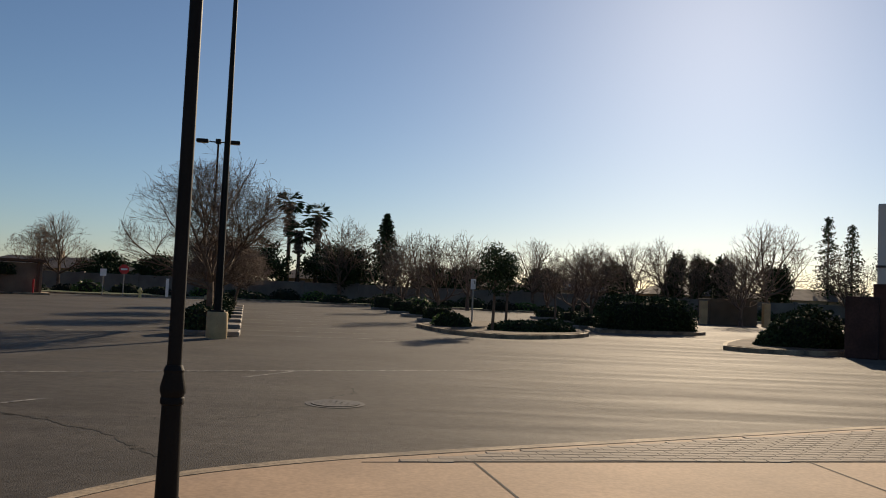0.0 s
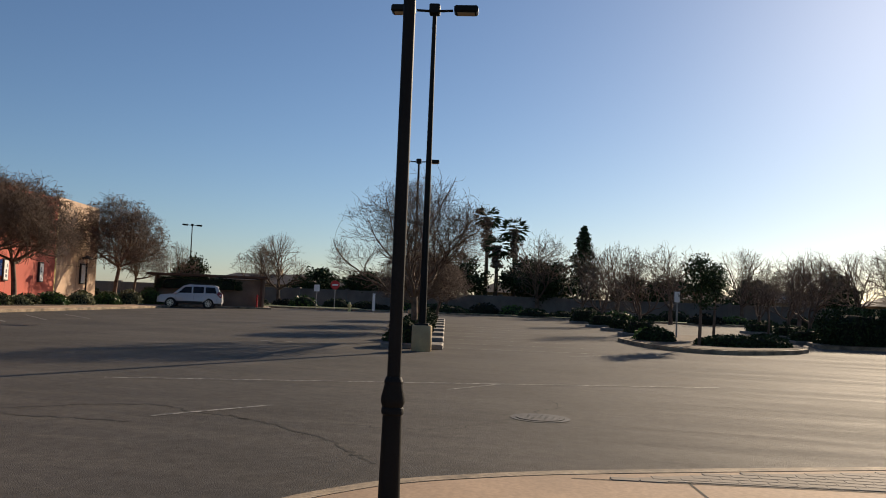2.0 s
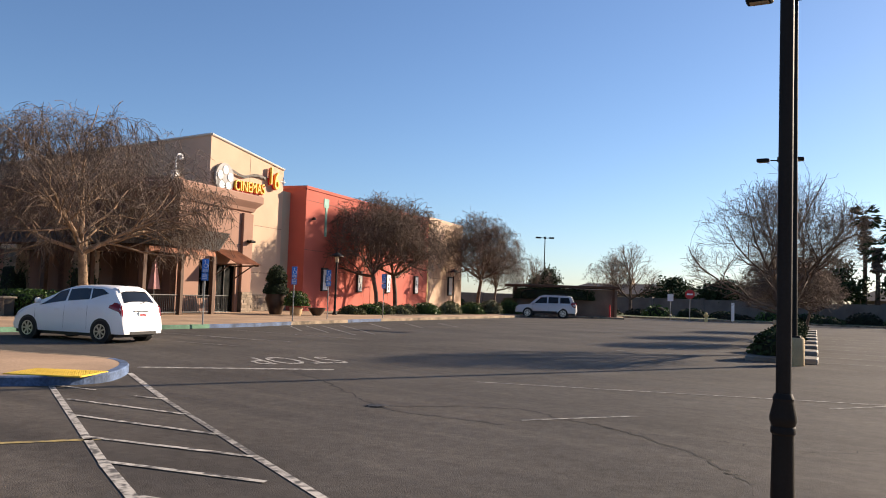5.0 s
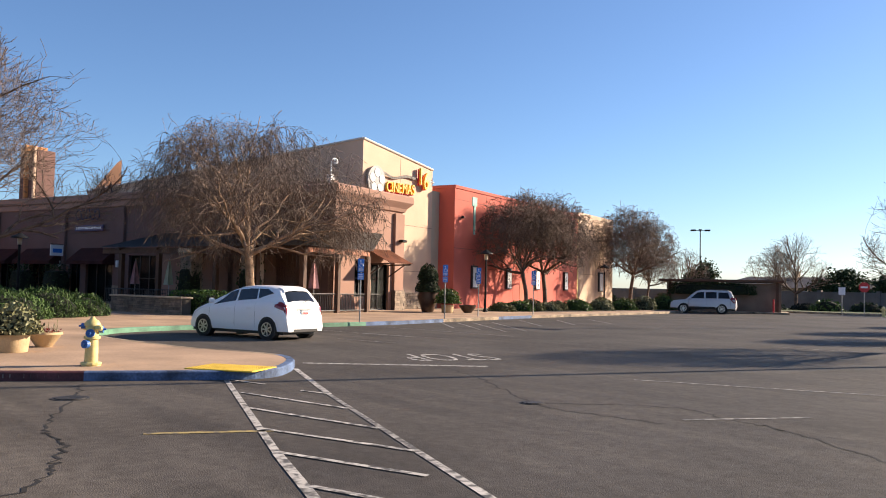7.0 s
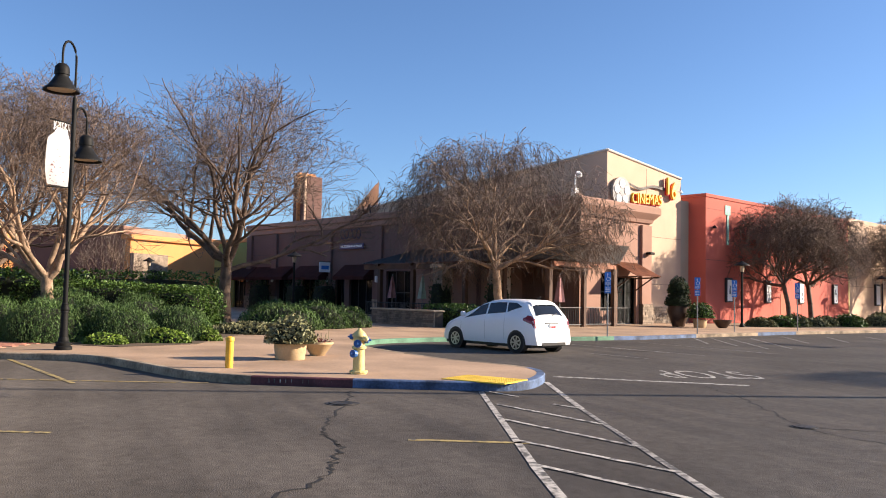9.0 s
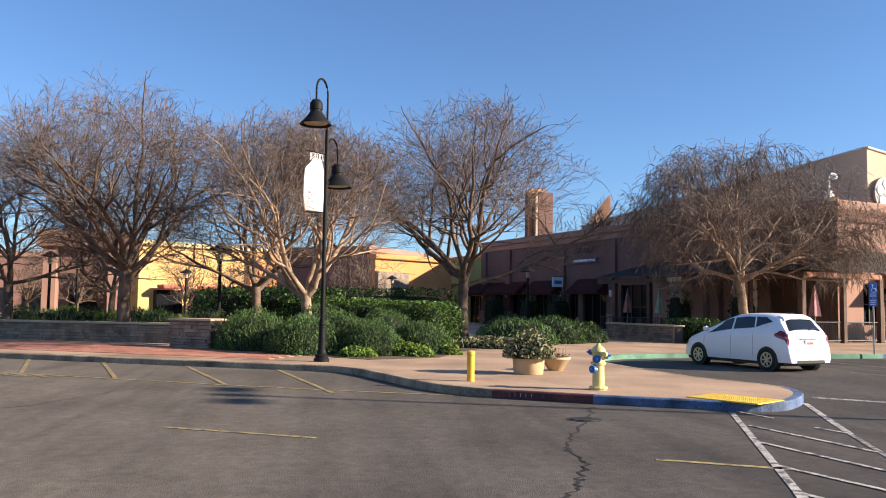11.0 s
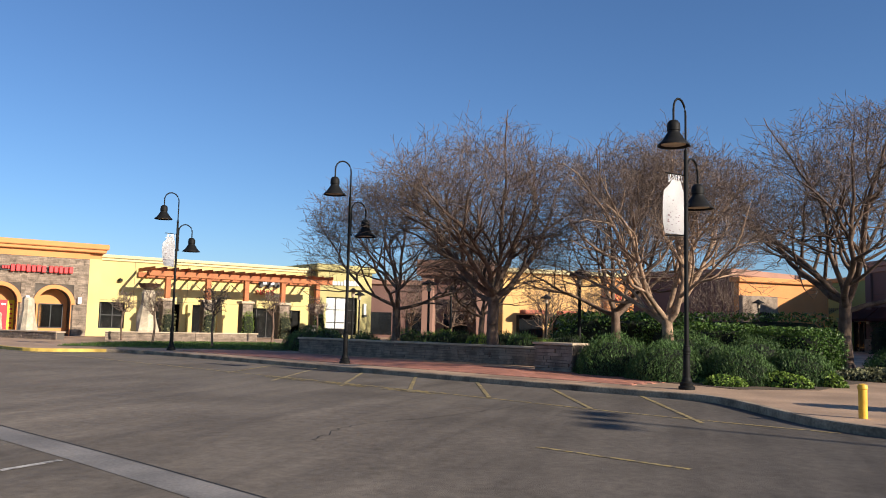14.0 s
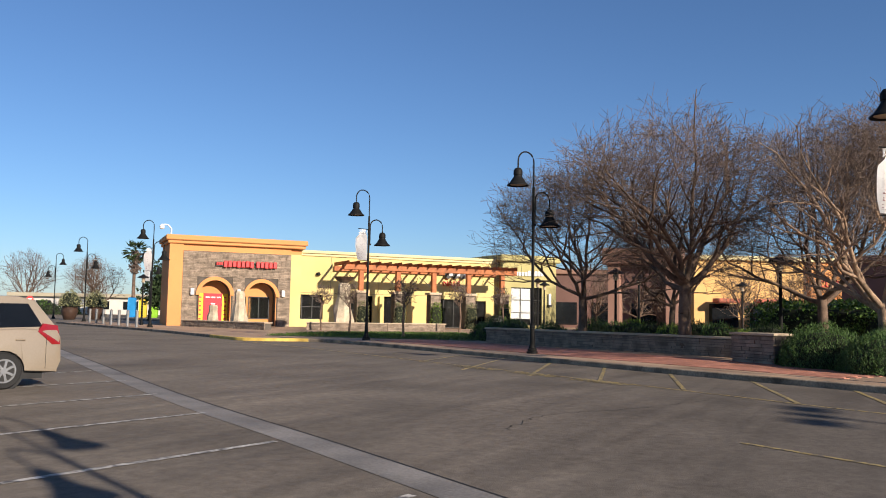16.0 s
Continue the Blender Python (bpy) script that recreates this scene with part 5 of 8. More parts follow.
# ---- street lamps ----
def bell_lamp(m, banner, label, group="bell lamps along the kerb"):
    ob = thing("street_lamp", m, label, "street lamp", group)
    part("base", lathe(B(), [(0.2, 0), (0.2, 0.07), (0.16, 0.1), (0.17, 0.16), (0.12, 0.2), (0.125, 0.24), (0.11, 0.27), (0.1, 0.3)], 20), POLE, ob, smooth=True)
    part("lower_shaft", lathe(B(), [(0.092, 0.28), (0.08, 0.86), (0.093, 0.87), (0.093, 0.9), (0.086, 0.91), (0.1, 0.94), (0.1, 0.97), (0.075, 1.05), (0.08, 1.07), (0.064, 1.1)], 20), POLE, ob, smooth=True)
    part("pole", tube(B(), [(0, 0, 1.05), (0, 0, 3.5), (0, 0, 6.0)], [0.058, 0.053, 0.048], 14), POLE, ob, smooth=True)
    for s, z, r in ((1, 6.9, 0.35), (-1, 5.51, 0.33)):
        if s > 0:
            pts = [(0, 0, 5.9), (0, 0, 6.5)] + [(s * r * (1 - math.cos(a)), 0, z + r * math.sin(a)) for a in [math.pi * k / 10 for k in range(11)]] + [(s * 2 * r, 0, z - 0.3)]
        else:
            pts = [(s * 0.07, 0, 4.6), (s * 0.07, 0, 5.3)] + [(s * (0.07 + r * (1 - math.cos(a))), 0, z + r * math.sin(a)) for a in [math.pi * k / 10 for k in range(11)]] + [(s * (0.07 + 2 * r), 0, z - 0.3)]
        part("arm", tube(B(), pts, 0.028, 8), POLE, ob, smooth=True)
        bx, bz = pts[-1][0], z - 0.28
        part("bell_shade", lathe(B(), [(0.02, bz + 0.02), (0.1, bz), (0.155, bz - 0.07), (0.165, bz - 0.16), (0.165, bz - 0.25), (0.15, bz - 0.26), (0.15, bz - 0.3), (0.17, bz - 0.33), (0.24, bz - 0.44), (0.31, bz - 0.54), (0.39, bz - 0.6), (0.4, bz - 0.64), (0.33, bz - 0.6), (0.2, bz - 0.4), (0.02, bz - 0.3)], 24, Matrix.Translation((bx, 0, 0))), POLE, ob, smooth=True)
        part("lens", lathe(B(), [(0.02, bz - 0.6), (0.3, bz - 0.6), (0.3, bz - 0.57), (0.02, bz - 0.57)], 16, Matrix.Translation((bx, 0, 0))), STONECAP, ob, "clouded lamp lens")
    part("clamp", box(B(), -0.11, 0.05, -0.05, 0.05, 4.58, 4.66, 0.01), POLE, ob)
    if banner:
        bn = new("banner")
        bn.parent = ob
        bn.matrix_local = pose(0, 0, 0, 0, 0, -40)
        for z in (5.35, 3.83):
            part("rod", tube(B(), [(0.04, 0, z), (0.55, 0, z + (0.05 if z > 5 else -0.02))], 0.018, 6), POLE, bn)
        bm = B()
        n = 24
        h = random.Random(banner + 40)
        tear = [0.62 * max(0.0, 1 - i / 5.0) ** 0.8 + h.uniform(0, 0.07) * (i < 12) + h.uniform(0, 0.02) for i in range(n + 1)]
        edge = [0.05 + 0.07 * math.sin(2.9 * i / n + 0.2) - 0.16 * max(0.0, i / n - 0.8) for i in range(n + 1)]
        vs = []
        for i in range(n + 1):
            z = 5.2 - 1.36 * i / n
            x1 = 0.52 + edge[i] - 0.3 * tear[i] * (i < 6)
            vs.append([bm.verts.new((0.06 + (x1 - 0.06) * j / 4 + (0.12 * tear[i] * (1 - j / 4)), 0.07 * math.sin(3 * i / n + 0.8 * j / 4) * (0.3 + 0.7 * j / 4), z + 0.05 * (tear[i] - 0.2) * math.sin(3 * j) + 0.03 * j / 4)) for j in range(5)])
        for a, b in zip(vs, vs[1:]):
            for j in range(4):
                bm.faces.new((a[j], a[j + 1], b[j + 1], b[j]))
        bmesh.ops.solidify(bm, geom=bm.faces[:], thickness=0.008)
        part("cloth", bm, BANNER, bn, "torn white banner cloth", True)
        bm = B()
        for k in range(9):
            x = 0.1 + 0.045 * k
            tube(bm, [(x, 0.0, 5.36), (x + h.uniform(-0.03, 0.05), h.uniform(-0.04, 0.04), 5.3 - 0.05 * (k % 3)), (x + h.uniform(-0.02, 0.08), h.uniform(-0.05, 0.05), 5.17)], 0.012, 4)
        part("frayed_hem", bm, BANNER, bn, "frayed strips of cloth")
        g = random.Random(banner)
        bm = B()
        for k in range(60):
            i = g.randrange(5, n - 1)
            t = g.random()
            x = 0.09 + 0.42 * g.random()
            z = 5.2 - 1.36 * (i + t) / n
            y = 0.06 * math.sin(3 * (i + t) / n) * (x - 0.06) / 0.46
            w, h = g.uniform(0.008, 0.05), g.uniform(0.006, 0.03)
            for s in (-0.013, 0.013):
                bm.faces.new([bm.verts.new(p) for p in ((x, y + s, z), (x + w, y + s, z + 0.01), (x + w, y + s, z + h), (x, y + s, z + h * 0.6))])
        part("print", bm, BANNERINK, bn, "flaking dark print")
    return ob


ARM = -30.0
bell_lamp(pose(-1.44, 4.79, 0.147, 0, 0, 120) @ Matrix.Diagonal((0.69, 0.69, 0.9, 1)), 0, "dark bronze street lamp with two bell shades")
bell_lamp(pose(-21.44, -0.08, 0.147, 0, 0, ARM + 6), 3, "dark bronze bell lamp with a torn white banner")
bell_lamp(pose(-27.23, -11.74, 0.147, 0, 0, ARM), 0, "dark bronze street lamp with two bell shades")
bell_lamp(pose(-32.63, -22.71, 0.147, 0, 0, ARM), 5, "dark bronze bell lamp with a printed banner")
bell_lamp(pose(-38.4, -44.5, 0.147, 0, 0, ARM), 7, "dark bronze bell lamp with a printed banner")
bell_lamp(pose(-45.8, -61.3, 0.147, 0, 0, ARM), 0, "dark bronze street lamp with two bell shades")
bell_lamp(pose(-57.2, -81.8, 0.0, 0, 0, ARM + 180), 0, "dark bronze street lamp with two bell shades")
bell_lamp(pose(-55.0, -64.0, 0.147, 0, 0, ARM), 9, "dark bronze bell lamp with a printed banner")


def lot_light(x, y, turn, base, label):
    ob = thing("parking_light", pose(x, y, 0, 0, 0, turn), label, "light pole", "tall car park lights")
    z0 = 0.0
    if base:
        part("footing", lathe(B(), [(0.29, 0), (0.3, 0.02), (0.3, 0.72), (0.27, 0.76), (0.05, 0.76)], 24), TANPOLE, ob, "tan concrete footing", True)
        z0 = 0.76
    part("base_plate", box(B(), -0.2, 0.2, -0.2, 0.2, z0 - 0.02, z0 + 0.05, 0.01), POLE, ob)
    part("pole", tube(B(), [(0, 0, z0), (0, 0, 4.5), (0, 0, 10.3)], [0.115, 0.09, 0.06], 14), POLE, ob, smooth=True)
    part("cap", box(B(), -0.16, 0.16, -0.16, 0.16, 10.1, 10.4, 0.03), POLE, ob)
    for s in (-1, 1):
        part("arm", tube(B(), [(0, 0, 10.2), (s * 0.55, 0, 10.23)], 0.04, 8), POLE, ob)
        hd = part("lamp_head", box(B(), s * 0.95 - 0.36, s * 0.95 + 0.36, -0.22, 0.22, 10.13, 10.35, 0.05), POLE, ob)
        part("lens", box(B(), s * 0.95 - 0.26, s * 0.95 + 0.26, -0.15, 0.15, 10.12, 10.135), STONECAP, hd, "clouded lens")
    return ob


lot_light(-6.32, 23.5, 10, True, "tall dark light pole on a tan concrete footing")
lot_light(-14.1, 50.0, 10, True, "tall dark light pole on a tan concrete footing")
lot_light(-60.7, 100.9, 40, False, "distant tall light pole")


def lantern(x, y, h=3.75, z=0.147):
    ob = thing("plaza_lantern", pose(x, y, z), "dark plaza lantern post with a flat hat", "lamp post", "lantern posts in the plaza")
    part("base", lathe(B(), [(0.16, 0), (0.16, 0.06), (0.09, 0.2), (0.08, 0.24)], 14), POLE, ob)
    part("pole", cyl(B(), 0.075, 0.06, 0.2, h - 0.55, seg=12), POLE, ob)
    part("lamp_glass", cyl(B(), 0.11, 0.13, h - 0.55, h - 0.2, seg=12), STONECAP, ob, "milky lamp glass")
    part("hat", lathe(B(), [(0.12, h - 0.22), (0.44, h - 0.2), (0.42, h - 0.15), (0.14, h), (0.06, h + 0.07), (0.02, h + 0.08)], 20), POLE, ob)


for p in ((-33.3, -4.2), (-41.2, -13.1), (-47.2, -13.6), (-59.6, -9.9), (-46.6, 11.6), (-63.9, 5.0), (-45.8, 60.0), (-42.5, -50.2)):
    lantern(*p)
lantern(-35.9, 35.2)
lantern(-58.0, -24.0)
lantern(-52.0, -22.0)


# ---- vehicles ----
def wheel(parent, x, y, r, w, out):
    t = Matrix.Translation((x, y, r)) @ pose(0, 0, 0, 90, 0, 0)
    wh = part("wheel", lathe(B(), [(r * 0.62, -w / 2), (r * 0.93, -w / 2), (r, -w / 2 + 0.03), (r, w / 2 - 0.03), (r * 0.93, w / 2), (r * 0.62, w / 2)], 28, t, False), TYRE, parent, "black tyre", True)
    s = -out
    part("rim", cyl(B(), r * 0.63, r * 0.63, -w / 2 + 0.02, w / 2 - 0.03, seg=24, m=t), BLACKTRIM, wh)
    bm = B()
    for k in range(7):
        a = 2 * math.pi * k / 7
        q = t @ Matrix.Rotation(a, 4, "Z")
        bmesh.ops.create_cube(bm, size=1, matrix=q @ Matrix.Translation((r * 0.32, 0, s * (w / 2 - 0.01))) @ Matrix.Diagonal((r * 0.6, r * 0.13, 0.03, 1)))
    lathe(bm, [(r * 0.57, s * (w / 2 - 0.03)), (r * 0.66, s * (w / 2 - 0.03)), (r * 0.66, s * (w / 2 + 0.006)), (r * 0.57, s * (w / 2 + 0.006)), (r * 0.57, s * (w / 2 - 0.03))], 24, t, False)
    cyl(bm, r * 0.16, r * 0.16, min(s * (w / 2 - 0.03), s * (w / 2 + 0.012)), max(s * (w / 2 - 0.03), s * (w / 2 + 0.012)), seg=12, m=t)
    part("spokes", bm, RIM, wh, "silver alloy spokes")


def car(m, label, paint, W, belt, roof, axles, r, glass, lamps, plate_z, rails=False, cladding=False, bottom=0.22):
    """belt: outline of the lower body from the rear bumper over the bonnet to the front, x forward; roof: outline of the cabin; glass: side windows."""
    ob = thing("car", m, label, "car")
    arch = r + 0.07
    low = [(belt[-1][0], bottom + 0.04)]
    for ax in sorted(axles, reverse=True):
        low += [(ax + arch * math.cos(a), max(bottom, r + arch * math.sin(a) - 0.02)) for a in [math.pi * k / 10 for k in range(11)]]
    low.append((belt[0][0], bottom + 0.06))
    out = belt + low

    def skin(pts, fn, inset):
        bm = B()
        ks = ((-1, inset), (-0.985, inset * 0.35), (-0.93, 0), (0.93, 0), (0.985, inset * 0.35), (1, inset))
        cx, cz = sum(p[0] for p in pts) / len(pts), sum(p[1] for p in pts) / len(pts)
        rows = []
        for k, i in ks:
            rows.append([bm.verts.new((x + (cx - x) * i * 0.12, k * fn(z), z + (cz - z) * i * 0.35)) for x, z in pts])
        for a, b in zip(rows, rows[1:]):
            for j in range(len(pts)):
                bm.faces.new((a[j], a[(j + 1) % len(pts)], b[(j + 1) % len(pts)], b[j]))
        for row in (rows[0], rows[-1][::-1]):
            f = bm.faces.new(row)
            bmesh.ops.triangulate(bm, faces=[f])
        bmesh.ops.recalc_face_normals(bm, faces=bm.faces)
        return bm

    zb, zr = min(z for _, z in roof), max(z for _, z in roof)
    half = lambda z: W / 2 * (1 - 0.03 * max(0, (z - 0.7)))  # noqa: E731
    cab = lambda z: W / 2 * (0.95 - 0.2 * (z - zb) / (zr - zb))  # noqa: E731
    part("body", skin(out, half, 0.22), paint, ob, smooth=True)
    part("cabin", skin(roof, cab, 0.1), paint, ob, smooth=True)
    part("underbody", box(B(), belt[0][0] + 0.25, belt[-1][0] - 0.25, -W / 2 + 0.12, W / 2 - 0.12, bottom - 0.05, bottom + 0.28), BLACKTRIM, ob)
    for poly in glass:
        for s in (-1, 1):
            bm = B()
            f = bm.faces.new([bm.verts.new((x, s * (cab(z) + 0.012), z)) for x, z in poly])
            bmesh.ops.solidify(bm, geom=[f], thickness=0.02)
            part("side_window", bm, CARGLASS, ob, "dark tinted side window")
    for (x0, z0), (x1, z1), nm in ((roof[1], roof[2], "rear_window"), (roof[-2], roof[-1], "windscreen")):
        d = Vector((x1 - x0, 0, z1 - z0))
        nrm = Vector((d.z, 0, -d.x)).normalized() * (0.016 if nm == "windscreen" else 0.016)
        nrm = -nrm if (nrm.x > 0) != (nm == "windscreen") else nrm
        a, b = (0.1, 0.9)
        q = []
        for t, s in ((a, -1), (b, -1), (b, 1), (a, 1)):
            x, z = x0 + d.x * t, z0 + d.z * t
            q.append(Vector((x, s * (cab(z) - 0.16), z)) + nrm)
        bm = B()
        f = bm.faces.new([bm.verts.new(p) for p in q])
        bmesh.ops.solidify(bm, geom=[f], thickness=0.015)
        part(nm, bm, CARGLASS, ob, "dark tinted glass")
    for ax in axles:
        for s in (-1, 1):
            wheel(ob, ax, s * (W / 2 - 0.13), r, 0.21, s)
            part("wheel_well_disc", cyl(B(), arch - 0.015, arch - 0.015, -0.26, 0.0, seg=24, m=Matrix.Translation((ax, s * (W / 2 - (0.05 if s > 0 else -0.05) * s - 0.02), r)) @ pose(0, 0, 0, 90 if s < 0 else -90, 0, 0)), BLACKTRIM, ob)
    (lx, lz, lh), xr = lamps, belt[0][0]
    for s in (-1, 1):
        bm = B()
        y0, y1 = s * (W / 2 - 0.16), s * (half(lz + lh / 2) + 0.008)
        f0 = [(lx - 0.015, lz), (lx + 0.02, lz + lh), (lx + 0.3, lz + lh * 1.12), (lx + 0.42, lz + lh * 0.7), (lx + 0.14, lz)]
        va = [bm.verts.new((x, y0, z)) for x, z in f0]
        vb = [bm.verts.new((x, y1 - s * 0.05 * (z > lz + lh * 0.9), z)) for x, z in f0]
        bm.faces.new(va)
        bm.faces.new(vb[::-1])
        for k in range(5):
            bm.faces.new((va[k], vb[k], vb[(k + 1) % 5], va[(k + 1) % 5]))
        bmesh.ops.recalc_face_normals(bm, faces=bm.faces)
        part("tail_light", bm, REDLENS, ob, "red tail lamp")
        part("headlight", box(B(), belt[-1][0] - 0.45, belt[-1][0] - 0.1, s * (W / 2 - 0.34), s * (W / 2 - 0.03), 0.62, 0.78, 0.04), SIGNWHITE, ob, "clear headlamp")
        part("mirror", box(B(), roof[-1][0] - 0.42, roof[-1][0] - 0.25, s * (W / 2 + 0.02), s * (W / 2 + 0.18), zb + 0.02, zb + 0.17, 0.04), paint, ob)
        for hx in glass[0][0][0] + 0.35, glass[-1][0][0] + 0.15:
            part("door_handle", box(B(), hx, hx + 0.18, s * (half(0.9) - 0.005), s * (half(0.9) + 0.025), zb - 0.1, zb - 0.06, 0.008), paint, ob)
        bm = B()
        for x in (glass[0][0][0] - 0.05, sum(p[0] for p in glass[-1]) / len(glass[-1]) - 0.55, roof[-1][0] - 0.25):
            box(bm, x, x + 0.006, s * (half(0.6) - 0.01), s * (half(0.6) + 0.004), 0.36, zb - 0.02)
        part("door_seam", bm, BLACKTRIM, ob)
        if cladding:
            part("side_cladding", box(B(), axles[0] + arch, axles[1] - arch, s * (W / 2 - 0.02), s * (W / 2 + 0.02), bottom, bottom + 0.14, 0.01), BLACKTRIM, ob)
        if rails:
            part("roof_rail", tube(B(), [(roof[2][0] + 0.3, s * 0.55, zr - 0.02), (roof[2][0] + 0.4, s * 0.55, zr + 0.06), (roof[-2][0] - 0.4, s * 0.55, zr + 0.06), (roof[-2][0] - 0.2, s * 0.55, zr - 0.02)], 0.022, 6), BLACKTRIM, ob)
    pl = part("plate", box(B(), xr - 0.03, xr + 0.08, -0.16, 0.16, plate_z, plate_z + 0.16, 0.008), SIGNWHITE, ob, "pale number plate")
    bm = B()
    for k in range(6):
        box(bm, xr - 0.034, xr - 0.03, -0.12 + k * 0.042, -0.095 + k * 0.042, plate_z + 0.05, plate_z + 0.11)
    part("plate_marks", bm, SIGNBLUE, pl)
    part("lower_bumper", box(B(), xr - 0.01, xr + 0.25, -W / 2 + 0.25, W / 2 - 0.25, 0.26, 0.38, 0.02), BLACKTRIM, ob)
    part("wiper", tube(B(), [(roof[0][0] - 0.02, 0.0, roof[0][1] + 0.08), (roof[0][0] - 0.0, -0.34, roof[0][1] + 0.13)], 0.012, 5), BLACKTRIM, ob)
    return ob


def curve_at(pts, x):
    """The height of a line of (x, z) points, x rising, at x."""
    return float(np.interp(x, [p[0] for p in pts], [p[1] for p in pts]))


def hatchback(m, label):
    """A compact car as one rounded shell; glass, lamps and seams lie on its skin."""
    ob = thing("car", m, label, "car")
    W, r = 1.7, 0.305
    crest = [(-2.07, 0.42), (-2.06, 0.58), (-2.03, 0.68), (-1.985, 0.8), (-1.95, 0.98), (-1.9, 1.08), (-1.62, 1.44), (-1.5, 1.485), (-1.2, 1.525), (-0.5, 1.535), (0.0, 1.49), (0.3, 1.41), (0.6, 1.27), (1.22, 0.96), (1.55, 0.86), (1.83, 0.74), (1.98, 0.64), (2.05, 0.46)]
    shoulder = [(-2.07, 0.4), (-1.95, 0.95), (-1.5, 1.07), (0.0, 0.97), (1.2, 0.88), (1.8, 0.67), (2.05, 0.42)]

    def skin(x, u):
        top = curve_at(crest, x)
        belt = min(curve_at(shoulder, x), top - 0.025)
        f = 1 - 0.13 * max(0, (-1.5 - x) / 0.57) ** 2.2 - 0.3 * max(0, (x - 1.25) / 0.8) ** 2.2
        h = W / 2 * f
        rise = top - belt
        lean = min(1.0, rise / 0.4)
        bump = 0.012 if x < 1.3 else 0.0
        pts = [(0, top + 0.02), (h * 0.42, top + 0.012), (h * (0.9 - 0.22 * lean), top - 0.045 * min(1, rise / 0.1)), (h * (0.93 - 0.19 * lean), belt + rise * 0.82), (h * 0.935, belt + 0.02 * lean), (h * 0.98, belt - 0.025), (h, min(0.68, belt - 0.05)), (h * (0.985 + bump), 0.52 if belt > 0.6 else belt - 0.08), (h * 0.99, 0.36), (h * 0.95, 0.25)]
        k = min(int(u), 8)
        t = u - k
        return Vector((x, pts[k][0] * (1 - t) + pts[k + 1][0] * t, pts[k][1] * (1 - t) + pts[k + 1][1] * t))

    xs = [-2.07, -2.06, -2.045, -2.03, -2.01, -1.985, -1.97, -1.95, -1.9, -1.84, -1.76, -1.68, -1.62, -1.56, -1.5, -1.4, -1.2] + [-1.0 + 0.2 * k for k in range(6)] + [0.2, 0.35, 0.5, 0.65, 0.8, 1.0, 1.15, 1.3, 1.45, 1.6, 1.72, 1.85, 1.92, 1.98, 2.02, 2.05]
    bm = B()
    rows = []
    for x in xs:
        half = [skin(x, k) for k in range(10)]
        rows.append([bm.verts.new((p.x, -p.y, p.z)) for p in half[::-1]] + [bm.verts.new(p) for p in half[1:]])
    for a, b in zip(rows, rows[1:]):
        for k in range(len(a) - 1):
            bm.faces.new((a[k], a[k + 1], b[k + 1], b[k]))
    bm.faces.new(rows[0])
    bm.faces.new(rows[-1][::-1])
    bmesh.ops.recalc_face_normals(bm, faces=bm.faces)
    part("body", bm, WHITECAR, ob, smooth=True)

    def patch(name, material, corners, label="", side=1, lift=0.006, nx=8, nu=5):
        """A piece on the skin between four (x, u) corners, given round its edge."""
        (x0, u0), (x1, u1), (x2, u2), (x3, u3) = corners
        bm = B()
        grid = []
        for i in range(nx + 1):
            t = i / nx
            line = []
            for j in range(nu + 1):
                v = j / nu
                x = (x0 * (1 - t) + x1 * t) * (1 - v) + (x3 * (1 - t) + x2 * t) * v
                u = (u0 * (1 - t) + u1 * t) * (1 - v) + (u3 * (1 - t) + u2 * t) * v
                p = skin(x, abs(u))
                if u < 0:
                    p.y = -p.y
                e = 0.01
                nrm = (skin(x + e, abs(u)) - skin(x - e, abs(u))).cross(skin(x, min(9, abs(u) + 0.05)) - skin(x, max(0, abs(u) - 0.05))).normalized()
                if u < 0:
                    nrm.y = -nrm.y
                if nrm.dot(Vector((p.x * 0.25, p.y, p.z - 0.7))) < 0:
                    nrm = -nrm
                p = p + nrm * lift
                line.append(bm.verts.new((p.x, p.y * side, p.z)))
            grid.append(line)
        for a, b in zip(grid, grid[1:]):
            for k in range(nu):
                bm.faces.new((a[k], a[k + 1], b[k + 1], b[k]))
        bmesh.ops.recalc_face_normals(bm, faces=bm.faces)
        return part(name, bm, material, ob, label, True)

    patch("rear_window", CARGLASS, ((-1.885, -1.75), (-1.63, -1.5), (-1.63, 1.5), (-1.885, 1.75)), "dark tinted rear glass", nu=12)
    patch("windscreen", CARGLASS, ((0.38, -1.85), (1.2, -1.9), (1.2, 1.9), (0.38, 1.85)), "dark tinted glass", nu=12)
    patch("spoiler", WHITECAR, ((-1.68, -1.7), (-1.5, -1.7), (-1.5, 1.7), (-1.68, 1.7)), "roof spoiler", lift=0.03, nu=10)
    for s in (-1, 1):
        patch("side_window", CARGLASS, ((-1.45, 3.3), (-1.2, 3.0), (-0.85, 2.95), (-0.92, 3.72)), "dark rear quarter glass", s)
        patch("side_window", CARGLASS, ((-0.86, 3.74), (-0.8, 2.95), (-0.1, 2.95), (-0.1, 3.78)), "dark tinted side window", s)
        patch("side_window", CARGLASS, ((-0.03, 3.78), (-0.03, 2.95), (0.3, 3.0), (0.9, 3.85)), "dark tinted side window", s)
        patch("tail_light", REDLENS, ((-1.99, 5.4), (-1.9, 3.3), (-1.72, 3.75), (-1.62, 5.2)), "red tail lamp", s, 0.012)
        patch("tail_light_edge", REDLENS, ((-2.0, 2.05), (-1.93, 2.05), (-1.93, 4.6), (-2.0, 4.6)), "red tail lamp", s, 0.012)
